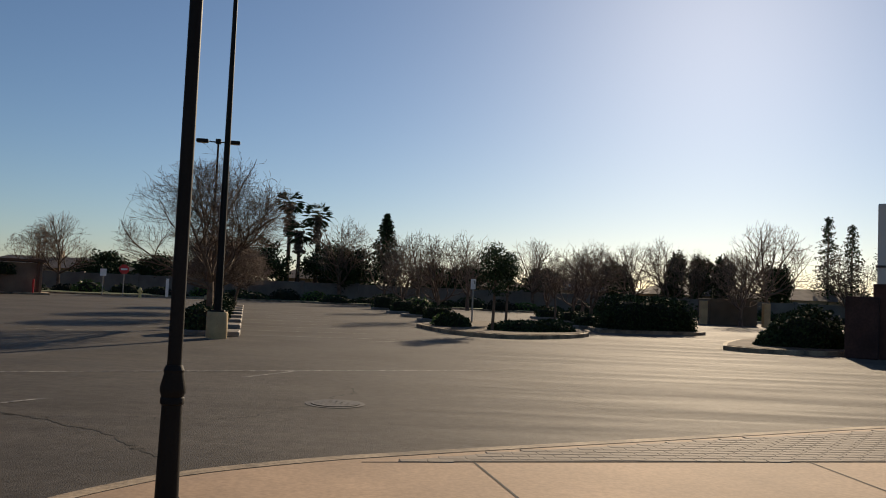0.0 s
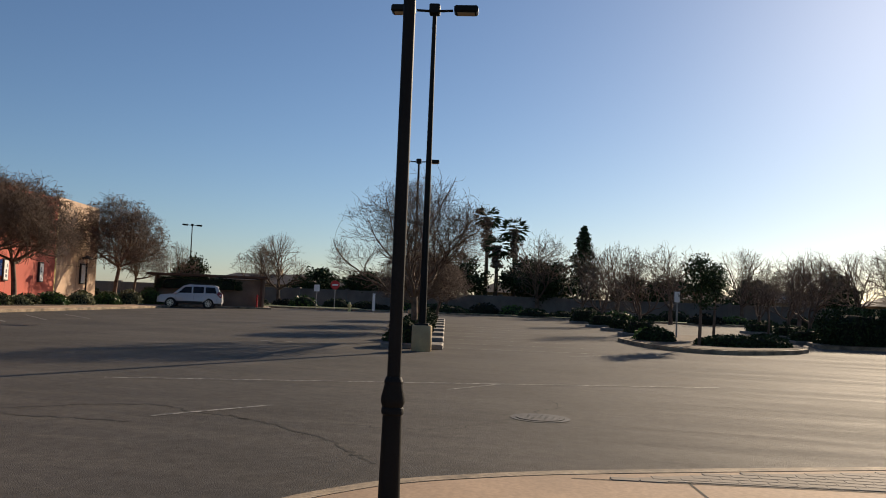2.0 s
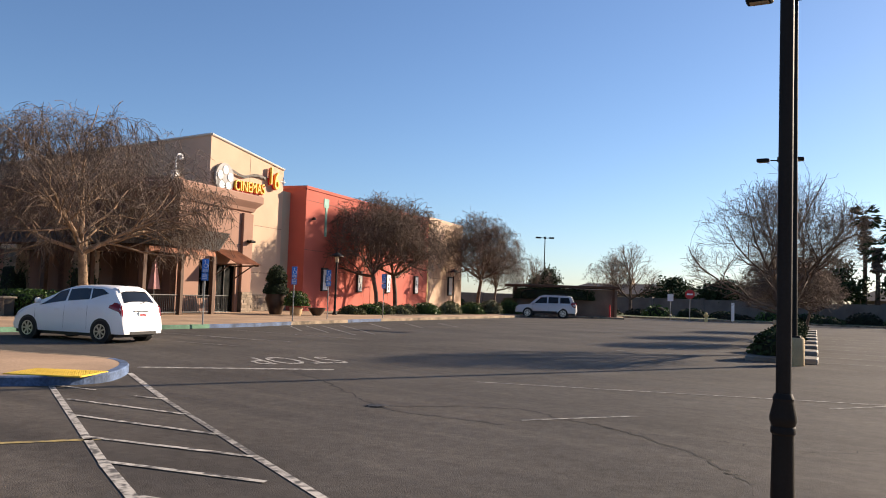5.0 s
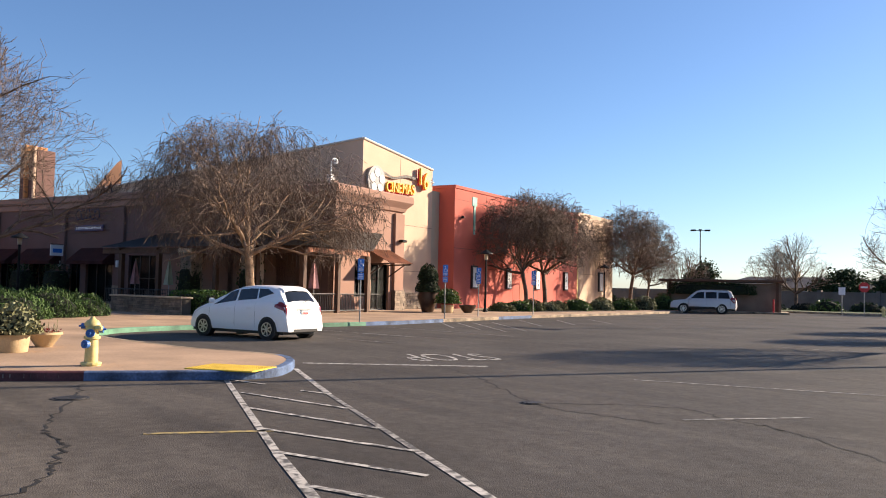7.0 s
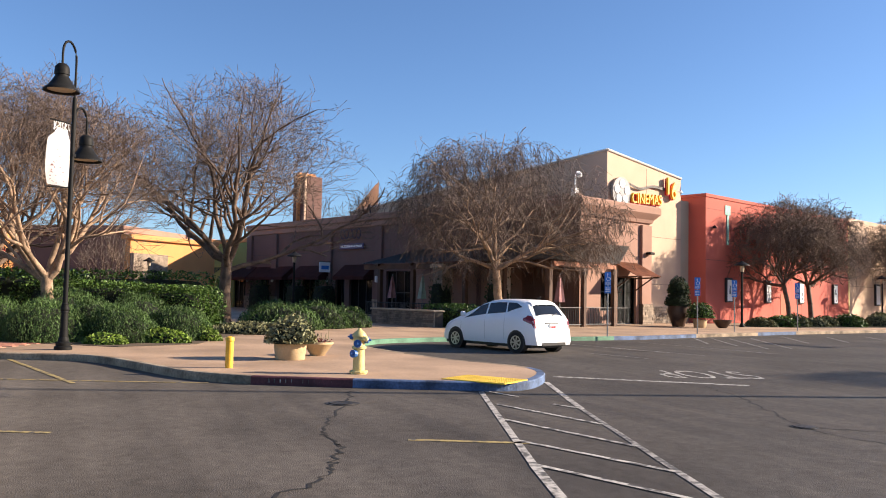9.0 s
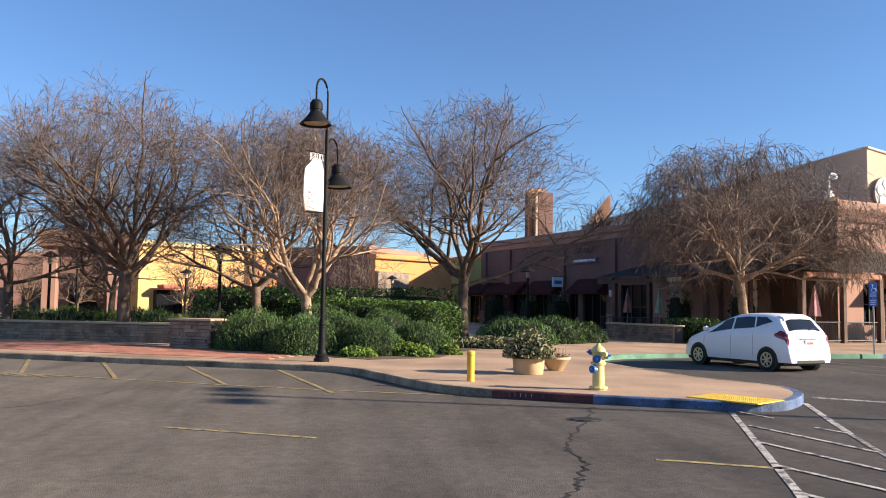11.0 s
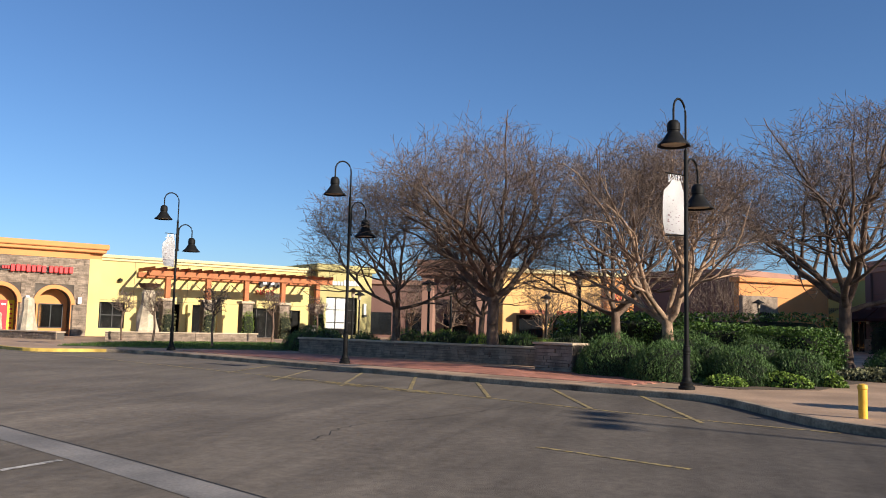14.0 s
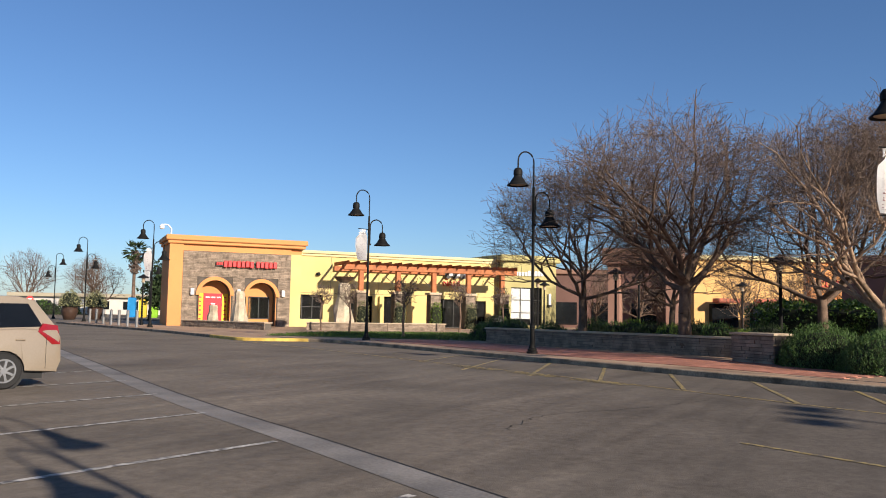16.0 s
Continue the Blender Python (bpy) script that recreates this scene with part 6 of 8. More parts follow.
        patch("headlight", SIGNWHITE, ((1.5, 3.2), (1.85, 2.6), (1.93, 5.2), (1.68, 5.4)), "clear headlamp", s, 0.008)
        for x in (-0.88, -0.07, 0.98):
            patch("door_seam", BLACKTRIM, ((x, 4.1), (x + 0.008, 4.1), (x + 0.008, 8.0), (x, 8.0)), "", s, 0.002, 1, 8)
        for x in (-0.75, 0.06):
            patch("door_handle", WHITECAR, ((x, 5.25), (x + 0.2, 5.25), (x + 0.2, 5.45), (x, 5.45)), "", s, 0.03, 2, 2)
        for ax in (-1.37, 1.21):
            # The shell has no arch; a black disc on it stands for the shade.
            part("wheel_well_disc", cyl(B(), r + 0.035, r + 0.035, -0.2, 0.0, seg=28, m=Matrix.Translation((ax, s * (W / 2 + 0.004), r + 0.015)) @ pose(0, 0, 0, 90 if s < 0 else -90, 0, 0)), BLACKTRIM, ob)
            wheel(ob, ax, s * (W / 2 - 0.085), r, 0.2, s)
        part("mirror", box(B(), 0.72, 0.86, s * (W / 2 + 0.0), s * (W / 2 + 0.17), 0.99, 1.14, 0.04), WHITECAR, ob)
    part("underbody", box(B(), -1.85, 1.8, -0.7, 0.7, 0.16, 0.4), BLACKTRIM, ob)
    part("lower_bumper", box(B(), -2.08, -1.9, -0.52, 0.52, 0.22, 0.33, 0.02), BLACKTRIM, ob, "black lower bumper")
    part("tailgate_grip", box(B(), -2.02, -1.96, -0.3, 0.3, 0.86, 0.885, 0.008), STEEL, ob, "chrome strip")
    pl = part("plate", box(B(), -2.035, -1.98, -0.16, 0.16, 0.69, 0.84, 0.008), SIGNWHITE, ob, "pale number plate")
    bm = B()
    for k in range(6):
        box(bm, -2.04, -2.035, -0.12 + k * 0.042, -0.095 + k * 0.042, 0.735, 0.795)
    part("plate_marks", bm, REDPANEL, pl)
    part("wiper", tube(B(), [(-1.93, 0.0, 1.07), (-1.89, -0.32, 1.15)], 0.012, 5), BLACKTRIM, ob)
    part("aerial", tube(B(), [(-1.35, 0.0, 1.52), (-1.52, 0.0, 1.62)], 0.008, 5), BLACKTRIM, ob)
    return ob


HEAD = math.degrees(math.atan2(-0.29, -0.957))
hatchback(pose(-22.3, 12.13, 0, 0, 0, HEAD), "white compact hatchback parked at the kerb")
car(pose(-34.6, 58.0, 0, 0, 0, math.degrees(math.atan2(-0.43, -0.9))), "silvery white sport utility vehicle with black trim", SILVERCAR, 1.9,
    [(-2.38, 0.38), (-2.45, 0.55), (-2.42, 0.95), (-2.36, 1.1), (-1.8, 1.14), (0.9, 1.1), (1.5, 1.06), (2.2, 0.98), (2.42, 0.8), (2.45, 0.4)],
    [(-2.36, 1.08), (-2.32, 1.2), (-2.05, 1.72), (-1.8, 1.82), (0.1, 1.84), (0.5, 1.74), (1.3, 1.08)], (-1.4, 1.45), 0.38,
    [[(-2.0, 1.2), (-1.15, 1.2), (-1.15, 1.66), (-1.85, 1.66)], [(-1.02, 1.2), (-0.22, 1.18), (-0.22, 1.68), (-1.02, 1.68)], [(-0.1, 1.18), (0.9, 1.16), (0.4, 1.64), (-0.1, 1.68)]], (-2.42, 0.85, 0.42), 0.8, True, True, 0.4)
car(pose(-8.15, -15.9, 0, 0, 0, math.degrees(math.atan2(-0.16, 0.985))), "champagne minivan with dark windows", TANCAR, 1.96,
    [(-2.5, 0.32), (-2.57, 0.5), (-2.55, 0.95), (-2.48, 1.1), (-1.8, 1.13), (0.9, 1.06), (1.6, 0.98), (2.2, 0.84), (2.5, 0.62), (2.54, 0.36)],
    [(-2.5, 1.08), (-2.44, 1.2), (-2.1, 1.66), (-1.8, 1.74), (0.2, 1.76), (0.8, 1.62), (1.85, 1.0)], (-1.5, 1.53), 0.34,
    [[(-2.2, 1.16), (-1.1, 1.14), (-1.1, 1.6), (-1.95, 1.6)], [(-1.0, 1.14), (0.0, 1.12), (0.0, 1.62), (-1.0, 1.62)], [(0.1, 1.12), (1.1, 1.08), (0.6, 1.52), (0.1, 1.6)]], (-2.5, 0.82, 0.36), 0.8)

# ---- small street things ----
hy = thing("fire_hydrant", pose(-14.5, 4.9, 0.147, 0, 0, 20) @ Matrix.Scale(0.88, 4), "cream fire hydrant with blue caps", "fire hydrant")
part("body", lathe(B(), [(0.17, 0), (0.17, 0.05), (0.125, 0.06), (0.115, 0.5), (0.15, 0.52), (0.15, 0.56), (0.12, 0.58), (0.12, 0.76), (0.15, 0.77), (0.15, 0.8), (0.11, 0.86), (0.05, 0.9), (0.03, 0.94)], 20), HYDYEL, hy, smooth=True)
part("bolt_ring", lathe(B(), [(0.18, 0.02), (0.19, 0.03), (0.19, 0.06), (0.18, 0.07)], 12), HYDYEL, hy)
part("top_arm", box(B(), -0.27, 0.27, -0.05, 0.05, 0.68, 0.78, 0.03), HYDYEL, hy)
for a, z, r, n in ((-50, 0.63, 0.08, "front_cap"), (40, 0.7, 0.07, "side_cap"), (215, 0.76, 0.055, "side_cap"), (-80, 0.42, 0.08, "front_cap")):
    q = pose(0, 0, z, 0, 0, a) @ pose(0, 0, 0, 0, 90, 0)
    bm = cyl(B(), r, r, 0.12, 0.2, seg=14, m=q)
    cyl(bm, r * 0.35, r * 0.3, 0.2, 0.25, seg=5, m=q)
    part(n, bm, HYDBLUE, hy, "blue outlet cap")
    part("outlet", cyl(B(), r * 0.85, r * 0.85, 0.05, 0.13, seg=14, m=q), HYDYEL, hy)
hf = thing("fire_hydrant", pose(-25.4, 69.1, 0.0), "small pale hydrant at the lot's edge", "fire hydrant")
part("body", lathe(B(), [(0.15, 0), (0.13, 0.1), (0.11, 0.6), (0.15, 0.62), (0.1, 0.8), (0.03, 0.85)], 12), HYDYEL, hf)
part("side_cap", cyl(B(), 0.08, 0.08, -0.2, 0.2, seg=10, m=Matrix.Translation((0, 0, 0.55)) @ pose(0, 0, 0, 0, 90, 0)), HYDYEL, hf)

bo = thing("bollard", pose(-16.1, 2.85, 0.147), "yellow painted steel bollard", "bollard")
part("post", lathe(B(), [(0.075, 0), (0.075, 0.5), (0.085, 0.51), (0.085, 0.56), (0.075, 0.58), (0.02, 0.6)], 16), BOLLARD, bo, smooth=True)
for i in range(7):
    x, y = -37.9 - 1.05 * i, -45.2 - 2.2 * i
    b2 = thing("bollard", pose(x, y, 0.147), "grey round steel bollard", "bollard", "bollards by the crossing")
    part("post", cyl(B(), 0.1, 0.1, 0, 1.05, seg=12), STEEL, b2)
    part("cap", lathe(B(), [(0.11, 1.05), (0.11, 1.09), (0.02, 1.14)], 12), STEEL, b2)


def pot(x, y, z, prof, material, label):
    ob = thing("plant_pot", pose(x, y, z), label, "plant pot")
    part("pot", lathe(B(), prof, 28), material, ob, smooth=True)
    r = prof[-3][0] - 0.06
    part("soil", cyl(B(), r, r, prof[-3][1] - 0.1, prof[-3][1] - 0.05, seg=20), SOIL, ob)
    return ob


BIG = [(0.31, 0), (0.32, 0.02), (0.36, 0.37), (0.39, 0.38), (0.39, 0.45), (0.35, 0.45), (0.33, 0.38)]
pot(-17.85, 4.45, 0.147, BIG, TERRA, "large sand-coloured round planter pot")
shrub("potted_shrub", pose(-17.85, 4.45, 0.5), (0.56, 0.56, 0.62), PALELEAF, 1100, "loose grey-green shrub in a pot", leaf_size=0.09, seed=5)
pot(-18.85, 5.35, 0.147, [(0.15, 0), (0.18, 0.03), (0.33, 0.25), (0.36, 0.27), (0.36, 0.32), (0.32, 0.32), (0.28, 0.25)], TERRA, "shallow sand-coloured bowl planter")
g = random.Random(2)
fl = thing("flowers", pose(-18.85, 5.35, 0.38) @ Matrix.Scale(0.7, 4), "sparse stems with red flowers in a bowl", "plant")
bm = B()
for k in range(26):
    a, r = g.uniform(0, 6.28), g.uniform(0.05, 0.4)
    tube(bm, [(r * math.cos(a), r * math.sin(a), 0), (1.15 * r * math.cos(a), 1.15 * r * math.sin(a), g.uniform(0.1, 0.4 if k % 5 else 0.7))], 0.006, 4)
part("stem_bunch", bm, PALELEAF, fl)
v, f = leaf_cloud([(g.gauss(0, 0.2), g.gauss(0, 0.2), 0.08 + 0.15 * g.random()) for _ in range(160)], 0.07, 3)
link_mesh("blooms", raw_mesh("blooms", v, f), REDLENS, fl)
pot(-36.3, 30.9, 0.147, [(0.3, 0), (0.34, 0.03), (0.62, 0.85), (0.55, 1.15), (0.6, 1.25), (0.5, 1.25), (0.5, 1.1)], DARKPOT, "tall dark glazed urn")
shrub("topiary", pose(-36.3, 30.9, 1.3), (0.72, 0.72, 1.0), DARKLEAF, 1600, "round clipped dark topiary in an urn", leaf_size=0.11, seed=8)
shrub("topiary", pose(-36.3, 30.9, 2.0), (0.62, 0.62, 0.95), DARKLEAF, 1300, "round clipped dark topiary ball", leaf_size=0.11, seed=9)
pot(-34.9, 31.2, 0.147, BIG, TERRA, "sand-coloured round planter pot")
shrub("potted_shrub", pose(-34.9, 31.2, 0.68), (0.75, 0.75, 0.85), HEDGE, 1200, "leafy green shrub in a pot", leaf_size=0.12, seed=12)
pot(-34.7, 32.6, 0.147, [(0.2, 0), (0.25, 0.03), (0.5, 0.36), (0.52, 0.45), (0.47, 0.45), (0.4, 0.36), (0.3, 0.36)], DARKPOT, "shallow dark bowl planter")
for x, y, s in ((-55.0, -76.0, 1), (-58.5, -76.5, 1)):
    pot(x, y, 0.0, [(0.5, 0), (0.55, 0.03), (0.85, 0.9), (0.75, 1.35), (0.8, 1.45), (0.7, 1.45), (0.7, 1.3)], DARKPOT, "large dark urn by the road")
    shrub("potted_shrub", pose(x, y, 1.4), (1.2, 1.2, 1.7), PALELEAF, 900, "spreading shrub in a large urn", leaf_size=0.18, seed=int(-x))


def access_sign(x, y, turn, label="blue accessible parking sign on a steel post"):
    ob = thing("parking_sign", pose(x, y, 0.147, 0, 0, turn), label, "sign", "accessible parking signs")
    part("post", cyl(B(), 0.028, 0.028, 0, 2.5, seg=8), STEEL, ob)
    part("upper_plate", box(B(), -0.12, 0.12, -0.05, -0.035, 1.98, 2.5, 0.004), SIGNBLUE, ob)
    part("lower_plate", box(B(), -0.12, 0.12, -0.05, -0.035, 1.68, 1.95, 0.004), SIGNBLUE, ob)
    bm = B()
    cyl(bm, 0.028, 0.028, -0.006, 0.006, seg=10, m=Matrix.Translation((-0.01, -0.052, 2.42)) @ pose(0, 0, 0, 90, 0, 0))
    tube(bm, [(-0.01, -0.053, 2.39), (0.0, -0.053, 2.3), (0.07, -0.053, 2.3), (0.1, -0.053, 2.22)], 0.013, 5)
    tube(bm, [(0.02 + 0.075 * math.cos(a), -0.053, 2.24 + 0.075 * math.sin(a)) for a in [2.2 + 0.45 * k for k in range(9)]], 0.011, 5)
    part("wheelchair_symbol", bm, SIGNWHITE, ob)
    bm = B()
    for k in range(3):
        box(bm, -0.09, 0.09, -0.056, -0.05, 2.02 + k * 0.04, 2.04 + k * 0.04)
        box(bm, -0.09, 0.08, -0.056, -0.05, 1.73 + k * 0.07, 1.76 + k * 0.07)
    part("small_print", bm, SIGNWHITE, ob)


for x, y in ((-26.3, 18.9), (-28.5, 25.3), (-30.3, 29.2), (-31.5, 34.7)):
    access_sign(x, y, math.degrees(math.atan2(x, -y)) + 180 + 0)


def post_sign(x, y, h, w, ph, material, label, octagon=False):
    ob = thing("road_sign", pose(x, y, 0, 0, 0, math.degrees(math.atan2(x, -y)) + 180), label, "sign")
    part("post", cyl(B(), 0.04, 0.04, 0, h, seg=8), STEEL, ob)
    if octagon:
        part("plate", cyl(B(), w, w, -0.01, 0.01, seg=8, m=Matrix.Translation((0, -0.06, h - w)) @ pose(0, 0, 0, 90, 22.5, 0)), material, ob)
        part("bar", box(B(), -w * 0.6, w * 0.6, -0.085, -0.07, h - w - 0.07, h - w + 0.07), SIGNWHITE, ob)
    else:
        part("plate", box(B(), -w, w, -0.07, -0.05, h - ph, h, 0.005), material, ob)
    return ob


post_sign(-26.7, 68.7, 2.75, 0.42, 0, SIGNRED, "red octagonal road sign on a post", True)
post_sign(-28.4, 68.6, 2.3, 0.25, 0.6, SIGNWHITE, "small white road sign on a post")
post_sign(-22.6, 67.5, 1.7, 0.12, 1.5, SIGNWHITE, "white marker post at the lot's edge")
post_sign(-68.5, -103.2, 2.7, 0.45, 0, SIGNRED, "red octagonal road sign on a yellow post", True)
post_sign(1.6, 40.5, 2.3, 0.12, 0.5, SIGNWHITE, "thin sign post on the island")

# Stencilled kerb words and stall words, worn past reading.
bm = B()
g = random.Random(12)
for i in range(11):
    f0 = 0.12 + 0.035 * i + (0.02 if i > 4 else 0)
    c = Vector((-14.35, 3.25)).lerp(Vector((-13.75, 4.3)), (i + (1 if i > 4 else 0)) / 12)
    n2 = Vector((0.868, -0.496)) * 0.004
    box(bm, c.x + n2.x - 0.018, c.x + n2.x + 0.018, c.y + n2.y - 0.03, c.y + n2.y + 0.03, 0.05, 0.115)
structure(part("kerb_stencil", bm, LINE_FAINT), "worn pale stencil marks on the red kerb", "road marking")
bm = B()
for j in range(3):
    o = k0 + kd * (4.6 + 2.45 * j) + kn * 3.5
    for i in range(7):
        a = o + kd * (-0.85 + 0.26 * i)
        line_mark(bm, a, a + kn * 0.55, 0.12, 0.01)
        if i % 2:
            line_mark(bm, a + kn * 0.25, a + kn * 0.3 + kd * 0.18, 0.1, 0.011)
structure(part("stall_stencil", bm, LINE_YELLOW), "worn yellow stencil marks in the stalls", "road marking")


# ---- walls, planters and beds in the plaza ----
def stone_wall(pts, h, t, seed, label, cap=True, z=0.147, limit=300):
    """A low wall of split stone along a line, with a cast cap; the faces to the line's right carry stones."""
    ob = thing("stone_wall", pose(pts[0][0], pts[0][1], z), label, "wall")
    lim = limit // max(1, len(pts) - 1)
    for i, (a, b) in enumerate(zip(pts, pts[1:])):
        d = Vector(b) - Vector(a)
        ln = d.length
        seg = part("wall_run", box(B(), 0, ln, 0, t, 0, h - 0.08 if cap else h), MORTAR, ob)
        seg.matrix_local = Matrix.Translation((a[0] - pts[0][0], a[1] - pts[0][1], 0)) @ pose(0, 0, 0, 0, 0, math.degrees(math.atan2(d.y, d.x)))
        ledge_stones(seg, 0, ln, 0, h - 0.09 if cap else h, -0.01, seed + i, 0.1, lim)
        if cap:
            c = part("cap", box(B(), -0.06, ln + 0.06, -0.12, t + 0.08, h - 0.08, h, 0.015), STONECAP, seg, "cast stone coping")
    return ob


stone_wall([(-35.2, -17.5), (-33.0, -12.4), (-31.3, -7.6), (-30.0, -4.6)], 0.72, 0.4, 20, "low dry-laid stone planter wall", True)
stone_wall([(-27.9, -5.0), (-27.0, -3.6)], 0.95, 0.7, 30, "short stone pier with a pale cap")
stone_wall([(-39.6, 14.0), (-34.4, 15.2)], 0.78, 0.45, 40, "low stone planter wall in the shade")
stone_wall([(-48.5, -8.0), (-47.0, -2.0)], 0.8, 0.4, 44, "low stone wall further back in the plaza", limit=120)
stone_wall([(-42.9, -46.3), (-42.0, -41.0), (-41.2, -36.8)], 0.5, 0.5, 47, "low stone fountain wall", limit=200)
stone_wall([(-44.5, -36.0), (-47.8, -31.5), (-51.5, -29.0)], 0.55, 0.4, 52, "low stone terrace wall", limit=200)


def standing_stone(x, y, w, h, seed, label):
    ob = thing("standing_stone", pose(x, y, 0.147, 0, 0, seed * 40), label, "sculpture", "standing stones of the fountain")
    bm = B()
    g = random.Random(seed)
    prof = [(w * 0.95, 0), (w, h * 0.2), (w * 0.86, h * 0.45), (w * 0.66, h * 0.7), (w * 0.6, h * 0.93), (w * 0.5, h)]
    lathe(bm, prof, 9)
    for v_ in bm.verts:
        n = noise.noise(v_.co * 1.7 + Vector((seed, 0, 0)))
        v_.co.x *= 1 + 0.3 * n
        v_.co.y *= 0.75 + 0.3 * n
    part("block", bm, SCULPT, ob)
    return ob


standing_stone(-43.4, -41.2, 0.75, 2.6, 1, "rough pale standing stone")
standing_stone(-43.2, -43.6, 0.6, 1.6, 2, "low rough pale standing stone")
s3 = standing_stone(-46.8, -34.6, 0.75, 3.3, 3, "tall stone column with a fire bowl")
part("bowl", lathe(B(), [(0.2, 3.3), (0.55, 3.5), (0.75, 3.75), (0.7, 3.75), (0.1, 3.5)], 18), DARKPOT, s3, "dark shallow bowl")


def bed(poly, label, material=SOIL, z=0.16):
    return structure(part("planting_bed", slab(B(), poly, 0.1, z), material), label, "bed")


bed([(-26.4, -3.3), (-23.6, -0.4), (-22.2, 1.2), (-23.2, 3.2), (-25.9, 4.3), (-31.7, 7.0), (-33.2, 10.0), (-36.0, 9.5), (-38.0, 2.0), (-33.0, -1.5), (-28.5, -2.4)], "brown mulch planting bed")
bed([(-33.2, -12.3), (-31.5, -7.5), (-30.2, -4.6), (-36, -3.0), (-46, -7), (-48, -17), (-35.2, -17.2)], "raised planting bed behind the stone wall", SOIL, 0.62)
bed([(-33.2, -29.6), (-35.0, -22.9), (-36.5, -19.0), (-44.0, -19.5), (-48.0, -26.0), (-42.0, -31.6), (-38.5, -31.5)], "patch of short lawn", LAWNBASE, 0.165)
bed([(-37.0, 36.6), (-38.6, 36.3), (-43.0, 50.0), (-47.5, 64.0), (-38.8, 64.0), (-36.2, 50.0), (-34.6, 40.0)], "dirt bed along the red wall")
g = np.random.default_rng(5)
poly_l = [(-33.2, -29.6), (-35.0, -22.9), (-36.5, -19.0), (-44.0, -19.5), (-48.0, -26.0), (-42.0, -31.6), (-38.5, -31.5)]


def inside(poly, x, y):
    c = False
    for (x0, y0), (x1, y1) in zip(poly, poly[1:] + poly[:1]):
        if (y0 > y) != (y1 > y) and x < (x1 - x0) * (y - y0) / (y1 - y0) + x0:
            c = not c
    return c


pts = [(x, y, 0.2) for x, y in zip(g.uniform(-48, -33, 16000), g.uniform(-32, -19, 16000)) if inside(poly_l, x, y)]
v, f = leaf_cloud(pts, 0.12, 6, 2.0, 0.25)
tagged(link_mesh("grass", raw_mesh("grass", v, f), LAWN), "short green lawn grass", "grass", "", "stuff")

# ---- shrubs ----
def mass(items, leaf, label, group, size, spiky=0.0, boxy=0.0, category="shrub", name="shrub"):
    for i, (x, y, sx, sy, h, turn, n) in enumerate(items):
        shrub(name, pose(x, y, 0.15, 0, 0, turn), (sx, sy, h), leaf, n, label, category, group, size, boxy, seed=int(abs(x * 13 + y * 7)) + i, spiky=spiky)


mass([(-26.6, -2.2, 1.4, 1.15, 1.25, 60, 9000), (-24.9, -0.6, 1.25, 1.1, 1.1, 50, 9000), (-27.6, -0.2, 1.4, 1.2, 1.4, 20, 8000), (-24.6, 1.3, 1.15, 1.0, 1.0, 40, 9000), (-25.6, 2.9, 1.15, 1.0, 1.0, 30, 9000), (-27.3, 2.0, 1.35, 1.15, 1.3, 10, 8000), (-29.2, -2.4, 1.5, 1.3, 1.1, 0, 5000), (-25.9, 0.6, 0.9, 0.8, 1.2, 0, 5000)], ROSEMARY, "mounded dark green rosemary bush", "rosemary mounds", 0.085, spiky=0.07)
mass([(-24.0, 2.3, 0.9, 0.45, 0.4, 60, 1500), (-25.2, 3.6, 0.8, 0.45, 0.4, 20, 1400), (-23.4, 0.9, 0.6, 0.4, 0.3, 60, 800)], LIMELEAF, "low bright green ground cover", "ground cover", 0.1)
mass([(-33.5, 3.6, 1.9, 1.0, 1.6, 42, 16000), (-36.2, 0.6, 2.6, 0.95, 1.75, 60, 12000)], HEDGE, "clipped glossy green hedge", "clipped hedges", 0.095, boxy=0.9, category="hedge", name="hedge")
mass([(-38.0, -2.4, 3.4, 1.0, 2.15, 78, 6000), (-41.5, 3.0, 3.6, 1.0, 2.3, 75, 4000), (-43.0, -4.0, 3.0, 1.0, 2.2, 75, 3000)], HEDGE, "tall clipped green hedge", "clipped hedges", 0.16, boxy=0.9, category="hedge", name="hedge")
mass([(-32.2, 7.6, 1.7, 1.2, 1.0, 60, 2600), (-33.6, 9.3, 1.6, 1.2, 1.1, 60, 2600), (-35.4, 8.0, 1.6, 1.3, 1.1, 40, 2000), (-34.4, 10.9, 1.2, 0.9, 0.9, 60, 1600)], ROSEMARY, "low spreading dark green shrub", "shrubs before the shops", 0.16, spiky=0.08)
mass([(-30.8, 6.2, 1.6, 0.5, 0.35, 64, 1200), (-28.6, 5.4, 1.2, 0.4, 0.3, 60, 900)], PALELEAF, "thin dry patchy ground cover", "ground cover", 0.12)
mass([(-35.2, 16.4, 1.7, 0.7, 1.05, 14, 3000), (-33.2, 17.3, 0.7, 0.6, 0.8, 20, 1200)], HEDGE, "clipped low hedge by the patio", "patio hedges", 0.12, boxy=0.8, category="hedge", name="hedge")
mass([(-36.2, -16.6, 1.5, 1.1, 1.1, 40, 2200), (-37.9, -18.2, 1.6, 1.2, 1.15, 40, 2200), (-35.6, -14.4, 1.2, 1.0, 1.0, 40, 1800), (-39.5, -19.6, 1.3, 1.0, 0.9, 40, 1500), (-37.6, -13.0, 1.4, 1.1, 1.2, 40, 1600)], ROSEMARY, "loose dark green shrub at the wall", "shrubs behind the wall", 0.16, spiky=0.1)
